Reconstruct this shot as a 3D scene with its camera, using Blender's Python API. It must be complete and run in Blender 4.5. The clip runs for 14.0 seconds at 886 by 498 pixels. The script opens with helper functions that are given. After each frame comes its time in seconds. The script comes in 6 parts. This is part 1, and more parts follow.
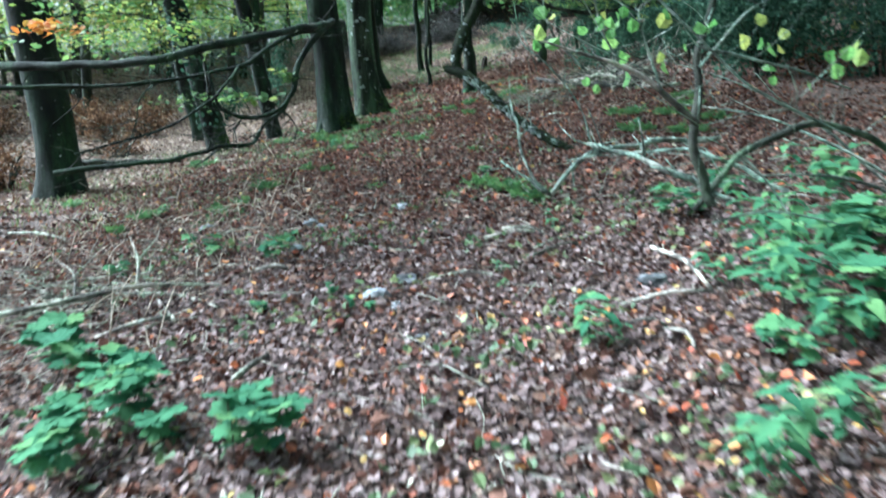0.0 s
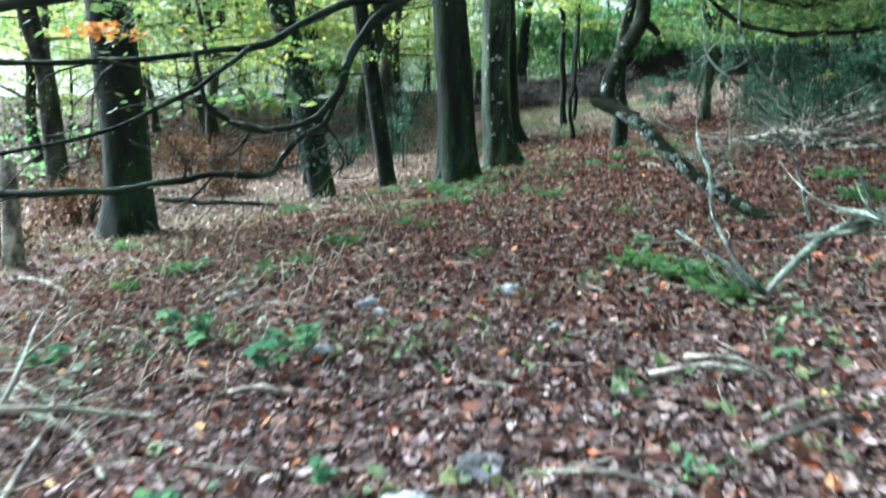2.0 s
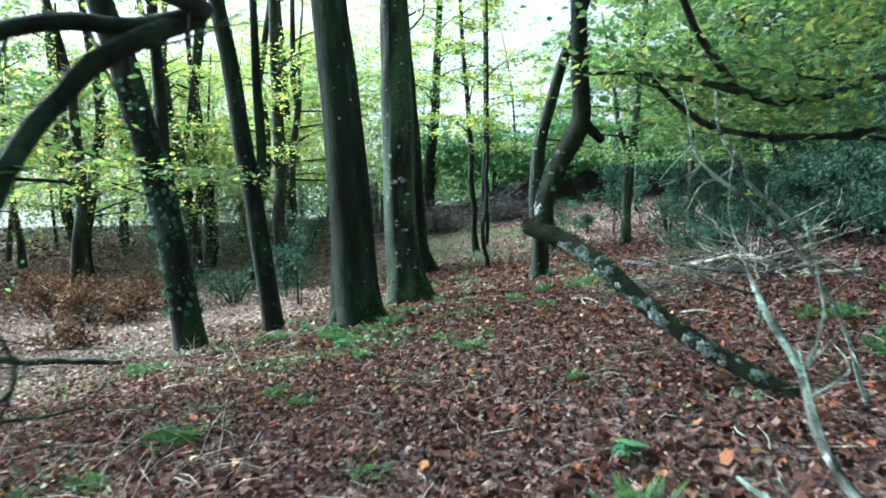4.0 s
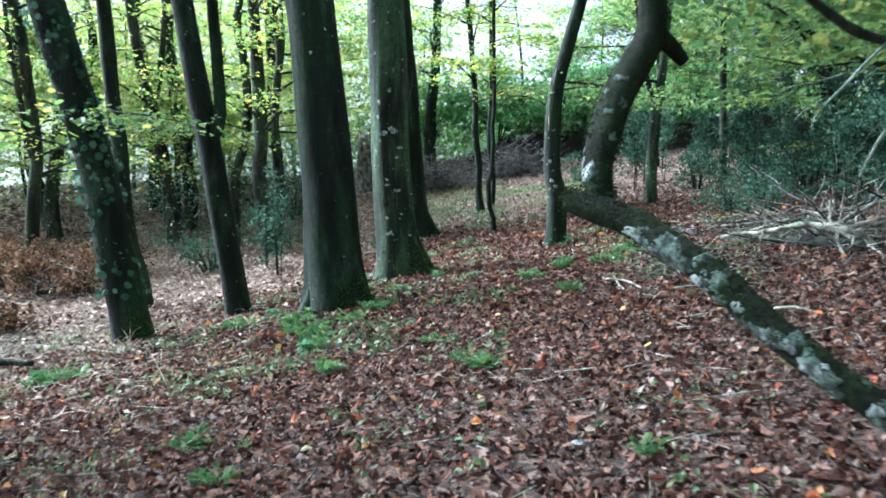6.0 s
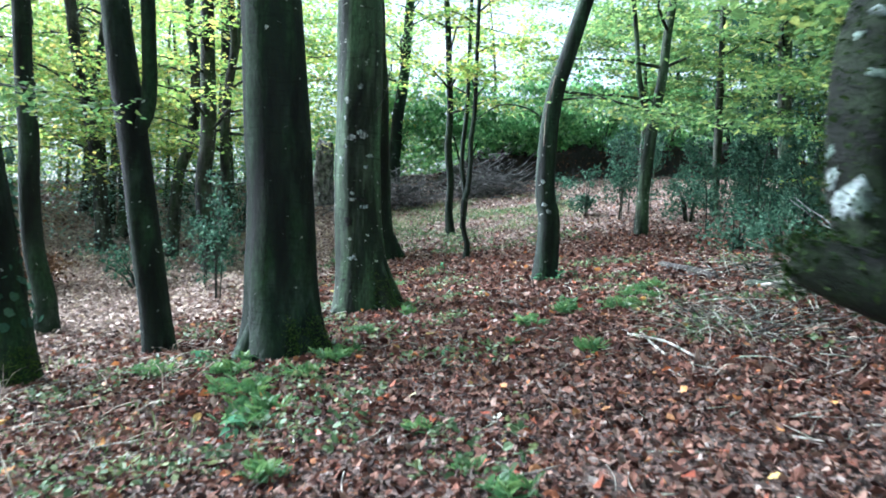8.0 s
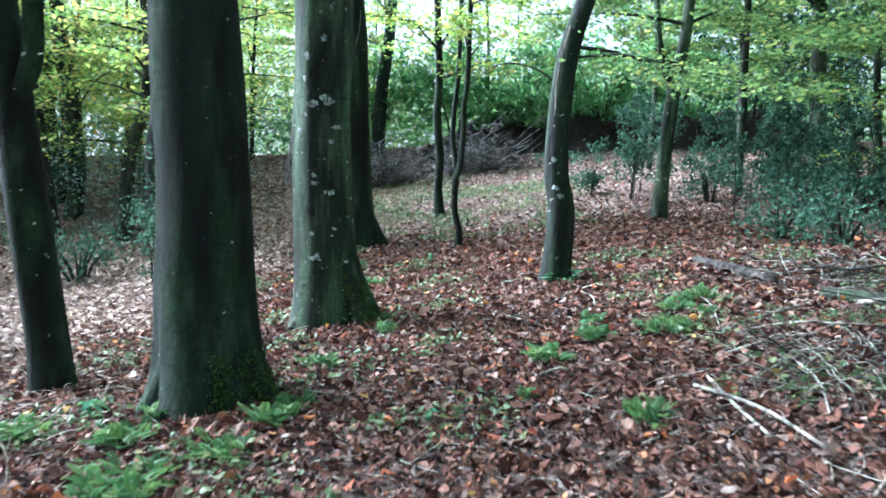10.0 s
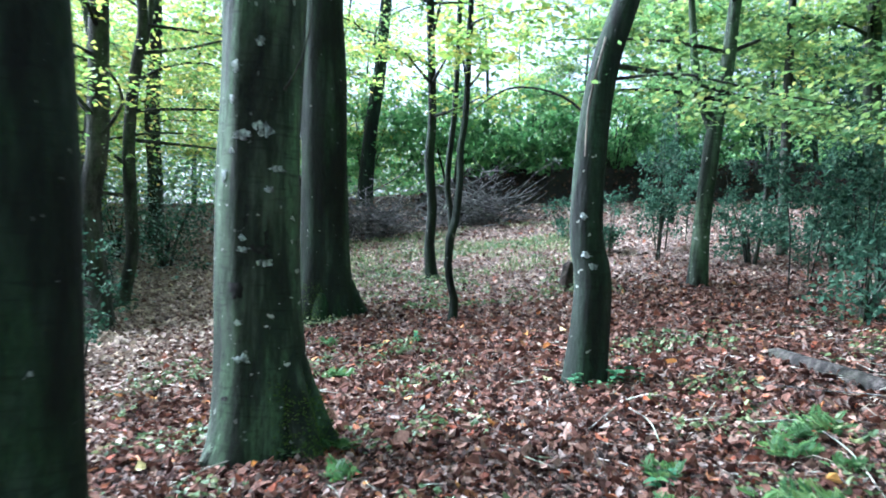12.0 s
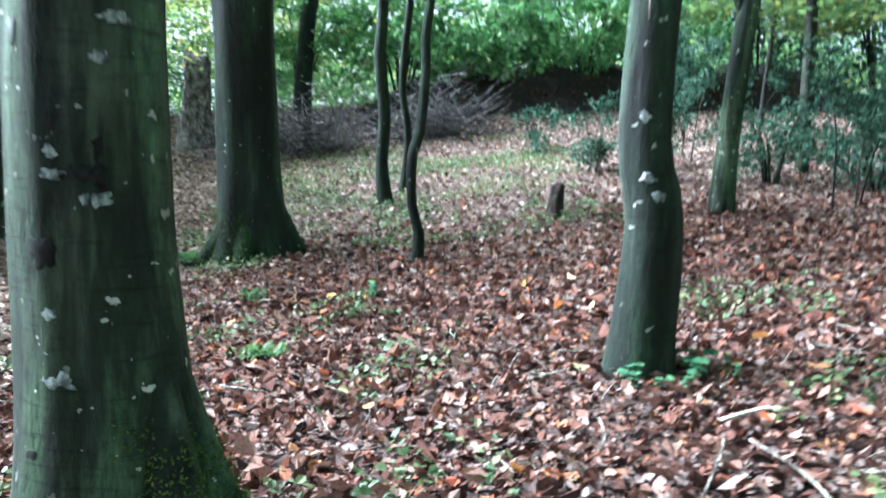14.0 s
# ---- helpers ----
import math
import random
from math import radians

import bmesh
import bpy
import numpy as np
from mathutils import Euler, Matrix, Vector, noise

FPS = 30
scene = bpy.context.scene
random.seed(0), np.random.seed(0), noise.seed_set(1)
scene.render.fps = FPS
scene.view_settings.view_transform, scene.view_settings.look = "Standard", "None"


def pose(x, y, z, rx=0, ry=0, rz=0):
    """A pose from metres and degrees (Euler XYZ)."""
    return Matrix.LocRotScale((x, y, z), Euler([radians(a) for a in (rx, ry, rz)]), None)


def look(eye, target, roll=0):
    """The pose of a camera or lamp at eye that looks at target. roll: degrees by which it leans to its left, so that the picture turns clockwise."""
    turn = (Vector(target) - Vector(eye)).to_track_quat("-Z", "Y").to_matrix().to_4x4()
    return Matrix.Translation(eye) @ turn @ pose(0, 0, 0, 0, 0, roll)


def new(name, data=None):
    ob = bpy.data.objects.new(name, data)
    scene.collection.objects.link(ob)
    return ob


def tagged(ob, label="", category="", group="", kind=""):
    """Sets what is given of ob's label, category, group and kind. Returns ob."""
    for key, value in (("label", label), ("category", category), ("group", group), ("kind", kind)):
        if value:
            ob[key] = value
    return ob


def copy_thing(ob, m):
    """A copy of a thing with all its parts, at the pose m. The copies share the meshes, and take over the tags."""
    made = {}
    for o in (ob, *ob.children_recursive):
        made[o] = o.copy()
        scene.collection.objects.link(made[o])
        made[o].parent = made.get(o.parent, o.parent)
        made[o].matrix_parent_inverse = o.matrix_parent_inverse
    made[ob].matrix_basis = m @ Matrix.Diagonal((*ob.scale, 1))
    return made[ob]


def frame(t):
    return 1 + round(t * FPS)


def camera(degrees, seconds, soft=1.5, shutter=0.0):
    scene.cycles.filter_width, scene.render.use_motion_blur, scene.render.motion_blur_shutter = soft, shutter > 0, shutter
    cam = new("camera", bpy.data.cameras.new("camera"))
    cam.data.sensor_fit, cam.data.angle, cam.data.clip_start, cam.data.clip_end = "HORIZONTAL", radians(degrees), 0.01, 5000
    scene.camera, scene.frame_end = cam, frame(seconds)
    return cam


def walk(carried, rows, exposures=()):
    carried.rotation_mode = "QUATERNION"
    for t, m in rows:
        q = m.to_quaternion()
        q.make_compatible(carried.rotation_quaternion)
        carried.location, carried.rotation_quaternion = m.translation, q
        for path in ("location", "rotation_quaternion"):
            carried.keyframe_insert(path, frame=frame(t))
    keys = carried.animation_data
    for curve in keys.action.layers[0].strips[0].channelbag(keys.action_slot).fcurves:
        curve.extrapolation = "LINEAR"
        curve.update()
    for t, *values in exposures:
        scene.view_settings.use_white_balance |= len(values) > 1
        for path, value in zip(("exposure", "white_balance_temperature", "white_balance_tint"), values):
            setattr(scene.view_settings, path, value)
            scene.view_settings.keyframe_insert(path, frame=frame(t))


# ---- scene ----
cam = camera(57.6, 14.0, 1.8, 0.6)
METRES, EYE, TILT, LEAN, TURN = 15.0, 1.4, -13.0, 2.5, 0.0
ROWS = [
    (0.0, 0.0, 0.0, 0.0, 0.0, 0.0, 0.0),
    (0.5, 0.0001, 0.0422, 0.0049, 1.31, 2.57, -0.63),
    (1.0, 0.0042, 0.0862, 0.007, 4.02, 2.73, -1.6),
    (1.5, 0.0022, 0.1257, 0.0137, 8.43, 0.83, -4.11),
    (2.0, 0.0004, 0.1655, 0.0171, 9.27, 3.88, -4.83),
    (2.3, -0.0006, 0.1876, 0.0209, 8.3, 7.0, -4.5),
    (2.5, -0.0013, 0.2023, 0.0235, 7.63, 7.8, -4.27),
    (2.6, -0.0028, 0.2095, 0.025, 7.2, 8.0, -3.9),
    (3.0, -0.0087, 0.2358, 0.0307, 5.57, 13.09, -2.15),
    (3.2, -0.0091, 0.2486, 0.0352, 4.39, 13.19, -1.37),
    (5.3, -0.0136, 0.3828, 0.0822, 3.19, 11.64, -2.77),
    (5.5, -0.014, 0.3956, 0.0867, 3.5, 10.84, -2.49),
    (6.0, -0.0155, 0.4311, 0.0933, 3.63, 9.81, -2.13),
    (6.5, -0.0243, 0.4624, 0.0962, 1.97, 9.81, -1.48),
    (7.0, -0.0311, 0.4898, 0.1009, 1.72, 10.65, -2.84),
    (7.5, -0.0347, 0.5168, 0.1109, 1.1, 11.18, -5.26),
    (8.0, -0.0396, 0.546, 0.1228, -0.2, 11.28, -4.28),
    (8.2, -0.0397, 0.5582, 0.1268, -0.05, 11.4, -4.12),
    (10.3, -0.0408, 0.686, 0.1688, -1.1, 9.14, -3.8),
    (10.5, -0.0409, 0.6982, 0.1728, -1.02, 9.9, -3.31),
    (11.0, -0.0391, 0.7381, 0.186, -0.45, 12.9, -3.61),
    (11.5, -0.0416, 0.7721, 0.1955, -0.93, 13.29, -6.99),
    (12.0, -0.038, 0.8119, 0.2072, -1.29, 12.66, -4.45),
    (12.5, -0.0351, 0.8501, 0.2201, -2.4, 11.81, -5.01),
    (13.0, -0.0382, 0.8883, 0.2312, -3.19, 11.32, -3.45),
    (13.5, -0.0395, 0.9251, 0.2389, -3.82, 9.98, -3.27),
    (13.7, -0.0431, 0.9386, 0.2395, -4.33, 9.27, -3.7),
    (13.9, -0.0468, 0.9521, 0.24, -5.03, 7.87, -3.84),
    (14.0, -0.0486, 0.9588, 0.2403, -5.23, 7.06, -3.29),
]
walk(cam, [(t, pose(0, 0, EYE, TILT, LEAN, TURN) @ pose(METRES * x, METRES * y, METRES * z, 90 + pitch, roll, yaw)) for t, x, y, z, yaw, pitch, roll in ROWS],
     [(0.0, 2.62, 5050, 1), (1.0, 2.75, 5150, 3), (2.4, 2.85, 5250, 4), (3.1, 2.65, 5250, 2), (5.5, 2.8, 5100, 8), (8.0, 2.95, 5100, 9), (10.5, 3.07, 4950, 10), (13.0, 3.06, 4950, 10), (14.0, 3.3, 5000, 9)])

# ---------------------------------------------------------------- world and light
world = bpy.data.worlds.new("sky")
scene.world = world
world.use_nodes = True
wn, wl = world.node_tree.nodes, world.node_tree.links
sky = wn.new("ShaderNodeTexSky")
sky.sky_type, sky.sun_disc = "NISHITA", False
sky.sun_elevation, sky.sun_rotation = radians(42), radians(-63)
sky.air_density, sky.dust_density, sky.ozone_density = 1.0, 4.0, 1.0
pale = wn.new("ShaderNodeHueSaturation")
pale.inputs["Saturation"].default_value = 0.35
wl.new(sky.outputs[0], pale.inputs["Color"])
wl.new(pale.outputs[0], wn["Background"].inputs["Color"])
wn["Background"].inputs["Strength"].default_value = 0.055
sun = new("sun", bpy.data.lights.new("sun", "SUN"))
sun.data.energy, sun.data.angle, sun.data.color = 5.0, radians(35), (1.0, 0.97, 0.9)
sun.matrix_world = look((0, 0, 0), (math.sin(radians(63)) * math.cos(radians(42)), -math.cos(radians(63)) * math.cos(radians(42)), -math.sin(radians(42))))

# ---------------------------------------------------------------- materials


def nodes_of(name):
    m = bpy.data.materials.new(name)
    m.use_nodes = True
    return m, m.node_tree.nodes, m.node_tree.links, m.node_tree.nodes["Principled BSDF"]


def ramp_of(n, stops, constant=False):
    r = n.new("ShaderNodeValToRGB")
    e = r.color_ramp.elements
    while len(e) < len(stops):
        e.new(0.5)
    for k, (p, c) in zip(e, stops):
        k.position, k.color = p, (*c, 1) if len(c) == 3 else c
    if constant:
        r.color_ramp.interpolation = "CONSTANT"
    return r


def noise_of(n, l, vec, scale, detail=4, rough=0.6):
    t = n.new("ShaderNodeTexNoise")
    t.inputs["Scale"].default_value, t.inputs["Detail"].default_value, t.inputs["Roughness"].default_value = scale, detail, rough
    l.new(vec, t.inputs["Vector"])
    return t


def mixed(n, l, fac, a, b):
    m = n.new("ShaderNodeMix")
    m.data_type = "RGBA"
    if fac is not None:
        l.new(fac, m.inputs[0])
    for socket, v in ((m.inputs[6], a), (m.inputs[7], b)):
        if isinstance(v, tuple):
            socket.default_value = (*v, 1)
        else:
            l.new(v, socket)
    return m


def bark_material(name, dark, light, moss, moss_low, moss_high, lichen=0.0, streak=(11, 11, 2.2), lichen_color=(0.42, 0.46, 0.42), specks=0.0, wet=0.0):
    m, n, l, p = nodes_of(name)
    co = n.new("ShaderNodeTexCoord")
    mp = n.new("ShaderNodeMapping")
    mp.inputs["Scale"].default_value = streak
    l.new(co.outputs["Object"], mp.inputs[0])
    info = n.new("ShaderNodeObjectInfo")
    add = n.new("ShaderNodeVectorMath")
    l.new(mp.outputs[0], add.inputs[0])
    mul = n.new("ShaderNodeVectorMath")
    mul.operation = "SCALE"
    l.new(info.outputs["Random"], mul.inputs[3])
    mul.inputs[0].default_value = (37, 11, 5)
    l.new(mul.outputs[0], add.inputs[1])
    v = add.outputs[0]
    n1 = noise_of(n, l, v, 1.0, 7, 0.72)
    base = ramp_of(n, [(0.38, dark), (0.62, light)])
    l.new(n1.outputs[0], base.inputs[0])
    n2 = noise_of(n, l, v, 0.3, 6, 0.68)
    mf = ramp_of(n, [(moss_low, (0, 0, 0)), (moss_high, (1, 1, 1))])
    l.new(n2.outputs[0], mf.inputs[0])
    grain = noise_of(n, l, v, 5.0, 4, 0.7)
    gr = ramp_of(n, [(0.35, tuple(0.45 * k for k in moss)), (0.68, tuple(1.5 * k for k in moss))])
    l.new(grain.outputs[0], gr.inputs[0])
    c = mixed(n, l, mf.outputs[0], base.outputs[0], gr.outputs[0])
    last = c.outputs[2]
    if wet:
        run = n.new("ShaderNodeMapping")
        run.inputs["Scale"].default_value = (4.2, 4.2, 0.42)
        l.new(co.outputs["Object"], run.inputs[0])
        shift = n.new("ShaderNodeVectorMath")
        l.new(run.outputs[0], shift.inputs[0])
        l.new(mul.outputs[0], shift.inputs[1])
        n5 = noise_of(n, l, shift.outputs[0], 1.0, 4, 0.55)
        track = ramp_of(n, [(0.50, (0, 0, 0)), (0.60, (wet, wet, wet))])
        l.new(n5.outputs[0], track.inputs[0])
        last = mixed(n, l, track.outputs[0], last, (0.004, 0.0065, 0.0045)).outputs[2]
    if specks:
        vo = noise_of(n, l, co.outputs["Object"], 16.0, 3, 0.5)
        sf = ramp_of(n, [(0.76 - specks, (0, 0, 0)), (0.775 - specks, (1, 1, 1))])
        l.new(vo.outputs[0], sf.inputs[0])
        last = mixed(n, l, sf.outputs[0], last, (0.26, 0.28, 0.24)).outputs[2]
    if lichen:
        n3 = noise_of(n, l, co.outputs["Object"], 7.0, 3, 0.55)
        lf = ramp_of(n, [(0.72 - lichen, (0, 0, 0)), (0.745 - lichen, (1, 1, 1))])
        l.new(n3.outputs[0], lf.inputs[0])
        last = mixed(n, l, lf.outputs[0], last, lichen_color).outputs[2]
    wide = n.new("ShaderNodeMapping")
    wide.inputs["Scale"].default_value = (0.55, 0.55, 0.3)
    l.new(v, wide.inputs[0])
    n4 = noise_of(n, l, wide.outputs[0], 1.0, 3, 0.55)
    tone = n.new("ShaderNodeMapRange")
    tone.inputs[1].default_value, tone.inputs[2].default_value, tone.inputs[3].default_value, tone.inputs[4].default_value = 0.40, 0.60, 0.36, 1.8
    l.new(n4.outputs[0], tone.inputs[0])
    shade = n.new("ShaderNodeHueSaturation")
    l.new(last, shade.inputs["Color"])
    l.new(shade.outputs[0], p.inputs["Base Color"])
    p.inputs["Roughness"].default_value = 0.85
    p.inputs["Specular IOR Level"].default_value = 0.25
    ring = n.new("ShaderNodeMapping")
    ring.inputs["Scale"].default_value = (5, 5, 42)
    l.new(co.outputs["Object"], ring.inputs[0])
    wrinkle = noise_of(n, l, ring.outputs[0], 1.0, 3, 0.6)
    crease = n.new("ShaderNodeMapRange")
    crease.inputs[1].default_value, crease.inputs[2].default_value, crease.inputs[3].default_value, crease.inputs[4].default_value = 0.30, 0.46, 0.55, 1.0
    l.new(wrinkle.outputs[0], crease.inputs[0])
    both = n.new("ShaderNodeMath")
    both.operation = "MULTIPLY"
    l.new(tone.outputs[0], both.inputs[0])
    l.new(crease.outputs[0], both.inputs[1])
    l.new(both.outputs[0], shade.inputs["Value"])
    fine = noise_of(n, l, v, 4.0, 5, 0.7)
    b = n.new("ShaderNodeBump")
    b.inputs["Strength"].default_value, b.inputs["Distance"].default_value = 0.9, 0.025
    l.new(fine.outputs[0], b.inputs["Height"])
    l.new(b.outputs[0], p.inputs["Normal"])
    return m


def leaf_material(name, stops, through_light=0.35, rough=0.55, by_object=False):
    """Leaves, each in its own tint, with light shining through the blade."""
    m, n, l, p = nodes_of(name)
    g = n.new("ShaderNodeNewGeometry")
    r = ramp_of(n, stops)
    if by_object:
        info = n.new("ShaderNodeObjectInfo")
        l.new(info.outputs["Random"], r.inputs[0])
    else:
        l.new(g.outputs["Random Per Island"], r.inputs[0])
    co = n.new("ShaderNodeTexCoord")
    t = noise_of(n, l, co.outputs["Object"], 55.0, 4, 0.7)
    shade = n.new("ShaderNodeHueSaturation")
    vr = n.new("ShaderNodeMapRange")
    vr.inputs[1].default_value, vr.inputs[2].default_value, vr.inputs[3].default_value, vr.inputs[4].default_value = 0.25, 0.75, 0.45, 1.5
    l.new(t.outputs[0], vr.inputs[0])
    l.new(vr.outputs[0], shade.inputs["Value"])
    l.new(r.outputs[0], shade.inputs["Color"])
    l.new(shade.outputs[0], p.inputs["Base Color"])
    p.inputs["Roughness"].default_value = rough
    p.inputs["Specular IOR Level"].default_value = 0.35 if rough < 0.8 else 0.12
    if through_light:
        tr = n.new("ShaderNodeBsdfTranslucent")
        l.new(shade.outputs[0], tr.inputs[0])
        mx = n.new("ShaderNodeMixShader")
        mx.inputs[0].default_value = through_light
        l.new(p.outputs[0], mx.inputs[1])
        l.new(tr.outputs[0], mx.inputs[2])
        l.new(mx.outputs[0], n["Material Output"].inputs[0])
    return m


def soil_material(name, dark, light, shreds=()):
    m, n, l, p = nodes_of(name)
    co = n.new("ShaderNodeTexCoord")
    a = noise_of(n, l, co.outputs["Object"], 1.3, 5, 0.6)
    f = noise_of(n, l, co.outputs["Object"], 28.0, 5, 0.7)
    r = ramp_of(n, [(0.35, dark), (0.7, light)])
    l.new(f.outputs[0], r.inputs[0])
    c = mixed(n, l, a.outputs[0], r.outputs[0], tuple(0.5 * v for v in dark))
    last = c.outputs[2]
    if shreds:
        warp = n.new("ShaderNodeVectorMath")
        warp.operation = "MULTIPLY_ADD"
        wob = noise_of(n, l, co.outputs["Object"], 19.0, 3, 0.6)
        l.new(wob.outputs["Color"], warp.inputs[0])
        warp.inputs[1].default_value = (0.06, 0.06, 0.06)
        l.new(co.outputs["Object"], warp.inputs[2])
        for scale, cover in ((26.0, 0.62), (58.0, 0.5)):
            cell = n.new("ShaderNodeTexVoronoi")
            cell.inputs["Scale"].default_value = scale
            l.new(warp.outputs[0], cell.inputs["Vector"])
            pick = n.new("ShaderNodeSeparateColor")
            l.new(cell.outputs["Color"], pick.inputs[0])
            tint = ramp_of(n, shreds)
            l.new(pick.outputs[0], tint.inputs[0])
            here = ramp_of(n, [(cover, (1, 1, 1)), (cover + 0.02, (0, 0, 0))])
            l.new(pick.outputs[1], here.inputs[0])
            last = mixed(n, l, here.outputs[0], last, tint.outputs[0]).outputs[2]
    l.new(last, p.inputs["Base Color"])
    p.inputs["Roughness"].default_value = 0.95
    b = n.new("ShaderNodeBump")
    b.inputs["Strength"].default_value, b.inputs["Distance"].default_value = 0.8, 0.03
    l.new(f.outputs[0], b.inputs["Height"])
    l.new(b.outputs[0], p.inputs["Normal"])
    return m


BARK = bark_material("beech_bark", (0.003, 0.0055, 0.004), (0.025, 0.039, 0.027), (0.009, 0.022, 0.008), 0.40, 0.58, streak=(7, 7, 2.6), specks=0.05, wet=0.85)
BARK_GREEN = bark_material("algae_bark", (0.004, 0.007, 0.004), (0.075, 0.102, 0.066), (0.036, 0.066, 0.032), 0.38, 0.56, streak=(7, 7, 2.0), specks=0.085, wet=0.85)
BARK_SPLIT = bark_material("wet_dark_bark", (0.003, 0.004, 0.003), (0.028, 0.041, 0.028), (0.014, 0.030, 0.015), 0.42, 0.56, streak=(8, 8, 2.0), specks=0.06, wet=0.9)
BARK_PALE = bark_material("pale_bark", (0.04, 0.045, 0.036), (0.13, 0.14, 0.11), (0.05, 0.08, 0.045), 0.4, 0.6, 0.03, specks=0.05)
BARK_DARK = bark_material("dark_bark", (0.005, 0.006, 0.004), (0.040, 0.042, 0.033), (0.018, 0.030, 0.014), 0.46, 0.62, streak=(8, 8, 3.4), specks=0.06)
MOSSY = bark_material("mossy_bark", (0.002, 0.0025, 0.0015), (0.010, 0.010, 0.006), (0.008, 0.016, 0.004), 0.36, 0.50, 0.0, (24, 24, 24), (0.20, 0.25, 0.20))
LICHEN_GREEN = bark_material("grey_green_lichen", (0.045, 0.07, 0.055), (0.20, 0.26, 0.215), (0.12, 0.17, 0.135), 0.5, 0.6, 0.0, (45, 45, 45))
LICHEN = bark_material("lichen_crust", (0.11, 0.14, 0.12), (0.46, 0.51, 0.50), (0.30, 0.37, 0.34), 0.5, 0.6, 0.0, (45, 45, 45))
DEADWOOD = bark_material("grey_deadwood", (0.16, 0.14, 0.12), (0.42, 0.39, 0.34), (0.26, 0.30, 0.22), 0.48, 0.6, 0.04, (14, 14, 14))
DEADWOOD_GREEN = bark_material("lichened_deadwood", (0.07, 0.075, 0.06), (0.26, 0.27, 0.23), (0.18, 0.25, 0.20), 0.42, 0.55, 0.08, (14, 14, 14), (0.45, 0.52, 0.47))
GREYLOG = bark_material("grey_log_bark", (0.05, 0.045, 0.04), (0.19, 0.175, 0.16), (0.09, 0.10, 0.07), 0.5, 0.62, 0.0, (20, 20, 20))
DARKLOG = bark_material("damp_log_bark", (0.012, 0.010, 0.009), (0.075, 0.065, 0.058), (0.03, 0.03, 0.022), 0.5, 0.62, 0.0, (20, 20, 20))
TWIG = bark_material("brown_twig", (0.05, 0.04, 0.03), (0.14, 0.11, 0.085), (0.06, 0.07, 0.04), 0.5, 0.7, 0.0, (12, 12, 12))
STUMPWOOD = bark_material("rotten_wood", (0.008, 0.006, 0.005), (0.05, 0.032, 0.026), (0.025, 0.022, 0.014), 0.5, 0.62, 0.0, (20, 20, 6))
KNOT = bark_material("dark_knot_bark", (0.002, 0.002, 0.002), (0.014, 0.014, 0.012), (0.006, 0.009, 0.005), 0.5, 0.66, 0.0, (30, 30, 30))
SCAR = bark_material("bare_heartwood", (0.15, 0.125, 0.10), (0.32, 0.28, 0.22), (0.22, 0.19, 0.15), 0.5, 0.6, 0.0, (20, 20, 3))
STONE = bark_material("grey_stone", (0.10, 0.105, 0.115), (0.27, 0.28, 0.30), (0.14, 0.16, 0.13), 0.55, 0.7, 0.0, (9, 9, 9))
GREYTWIG = bark_material("grey_twig", (0.030, 0.029, 0.029), (0.15, 0.145, 0.142), (0.085, 0.09, 0.08), 0.5, 0.7, 0.0, (9, 9, 9))
SOIL = soil_material("leaf_mould_soil", (0.014, 0.009, 0.007), (0.060, 0.040, 0.031), [(0.0, (0.015, 0.010, 0.008)), (0.4, (0.06, 0.033, 0.025)), (0.75, (0.12, 0.068, 0.05)), (1.0, (0.22, 0.155, 0.125))])
# Earth coloured near black to paint the shade under the overhanging laurels.
SHADED_EARTH = soil_material("shade_darkened_bank_earth", (0.006, 0.005, 0.004), (0.022, 0.016, 0.012))
LITTER = leaf_material("fallen_beech_leaves", [(0.0, (0.024, 0.011, 0.009)), (0.26, (0.072, 0.033, 0.025)), (0.5, (0.140, 0.066, 0.047)), (0.68, (0.185, 0.10, 0.075)), (0.82, (0.24, 0.145, 0.11)), (0.91, (0.29, 0.21, 0.17)), (0.955, (0.24, 0.075, 0.045)), (1.0, (0.32, 0.17, 0.08))], 0.1, 0.95)
LITTER_GREY = leaf_material("weathered_fallen_leaves", [(0.0, (0.026, 0.019, 0.018)), (0.4, (0.080, 0.057, 0.050)), (0.75, (0.17, 0.128, 0.112)), (0.93, (0.26, 0.205, 0.18)), (1.0, (0.33, 0.28, 0.25))], 0.1, 0.95)
LITTER_MAUVE = leaf_material("trodden_leaves", [(0.0, (0.07, 0.048, 0.046)), (0.5, (0.16, 0.115, 0.11)), (0.85, (0.26, 0.20, 0.195)), (1.0, (0.34, 0.28, 0.27))], 0.1, 0.9)
# Leaf colours lowered to carry the bank's painted shade.
SHADED_BANKLEAF = leaf_material("shade_darkened_leaves", [(0.0, (0.012, 0.008, 0.006)), (0.6, (0.045, 0.026, 0.019)), (1.0, (0.12, 0.065, 0.042))], 0.05, 0.9)
# Pale colours stand in for stronger daylight in the clearing and down the slope.
LITTER_LIT = leaf_material("light_painted_fallen_leaves", [(0.0, (0.14, 0.10, 0.085)), (0.4, (0.31, 0.235, 0.20)), (0.8, (0.46, 0.375, 0.32)), (1.0, (0.52, 0.41, 0.30))], 0.1, 0.95)
LITTER_BRIGHT = leaf_material("orange_yellow_fallen_leaves", [(0.0, (0.26, 0.06, 0.035)), (0.5, (0.44, 0.13, 0.05)), (0.8, (0.54, 0.30, 0.08)), (0.93, (0.52, 0.45, 0.18)), (1.0, (0.5, 0.52, 0.44))], 0.15, 0.5)
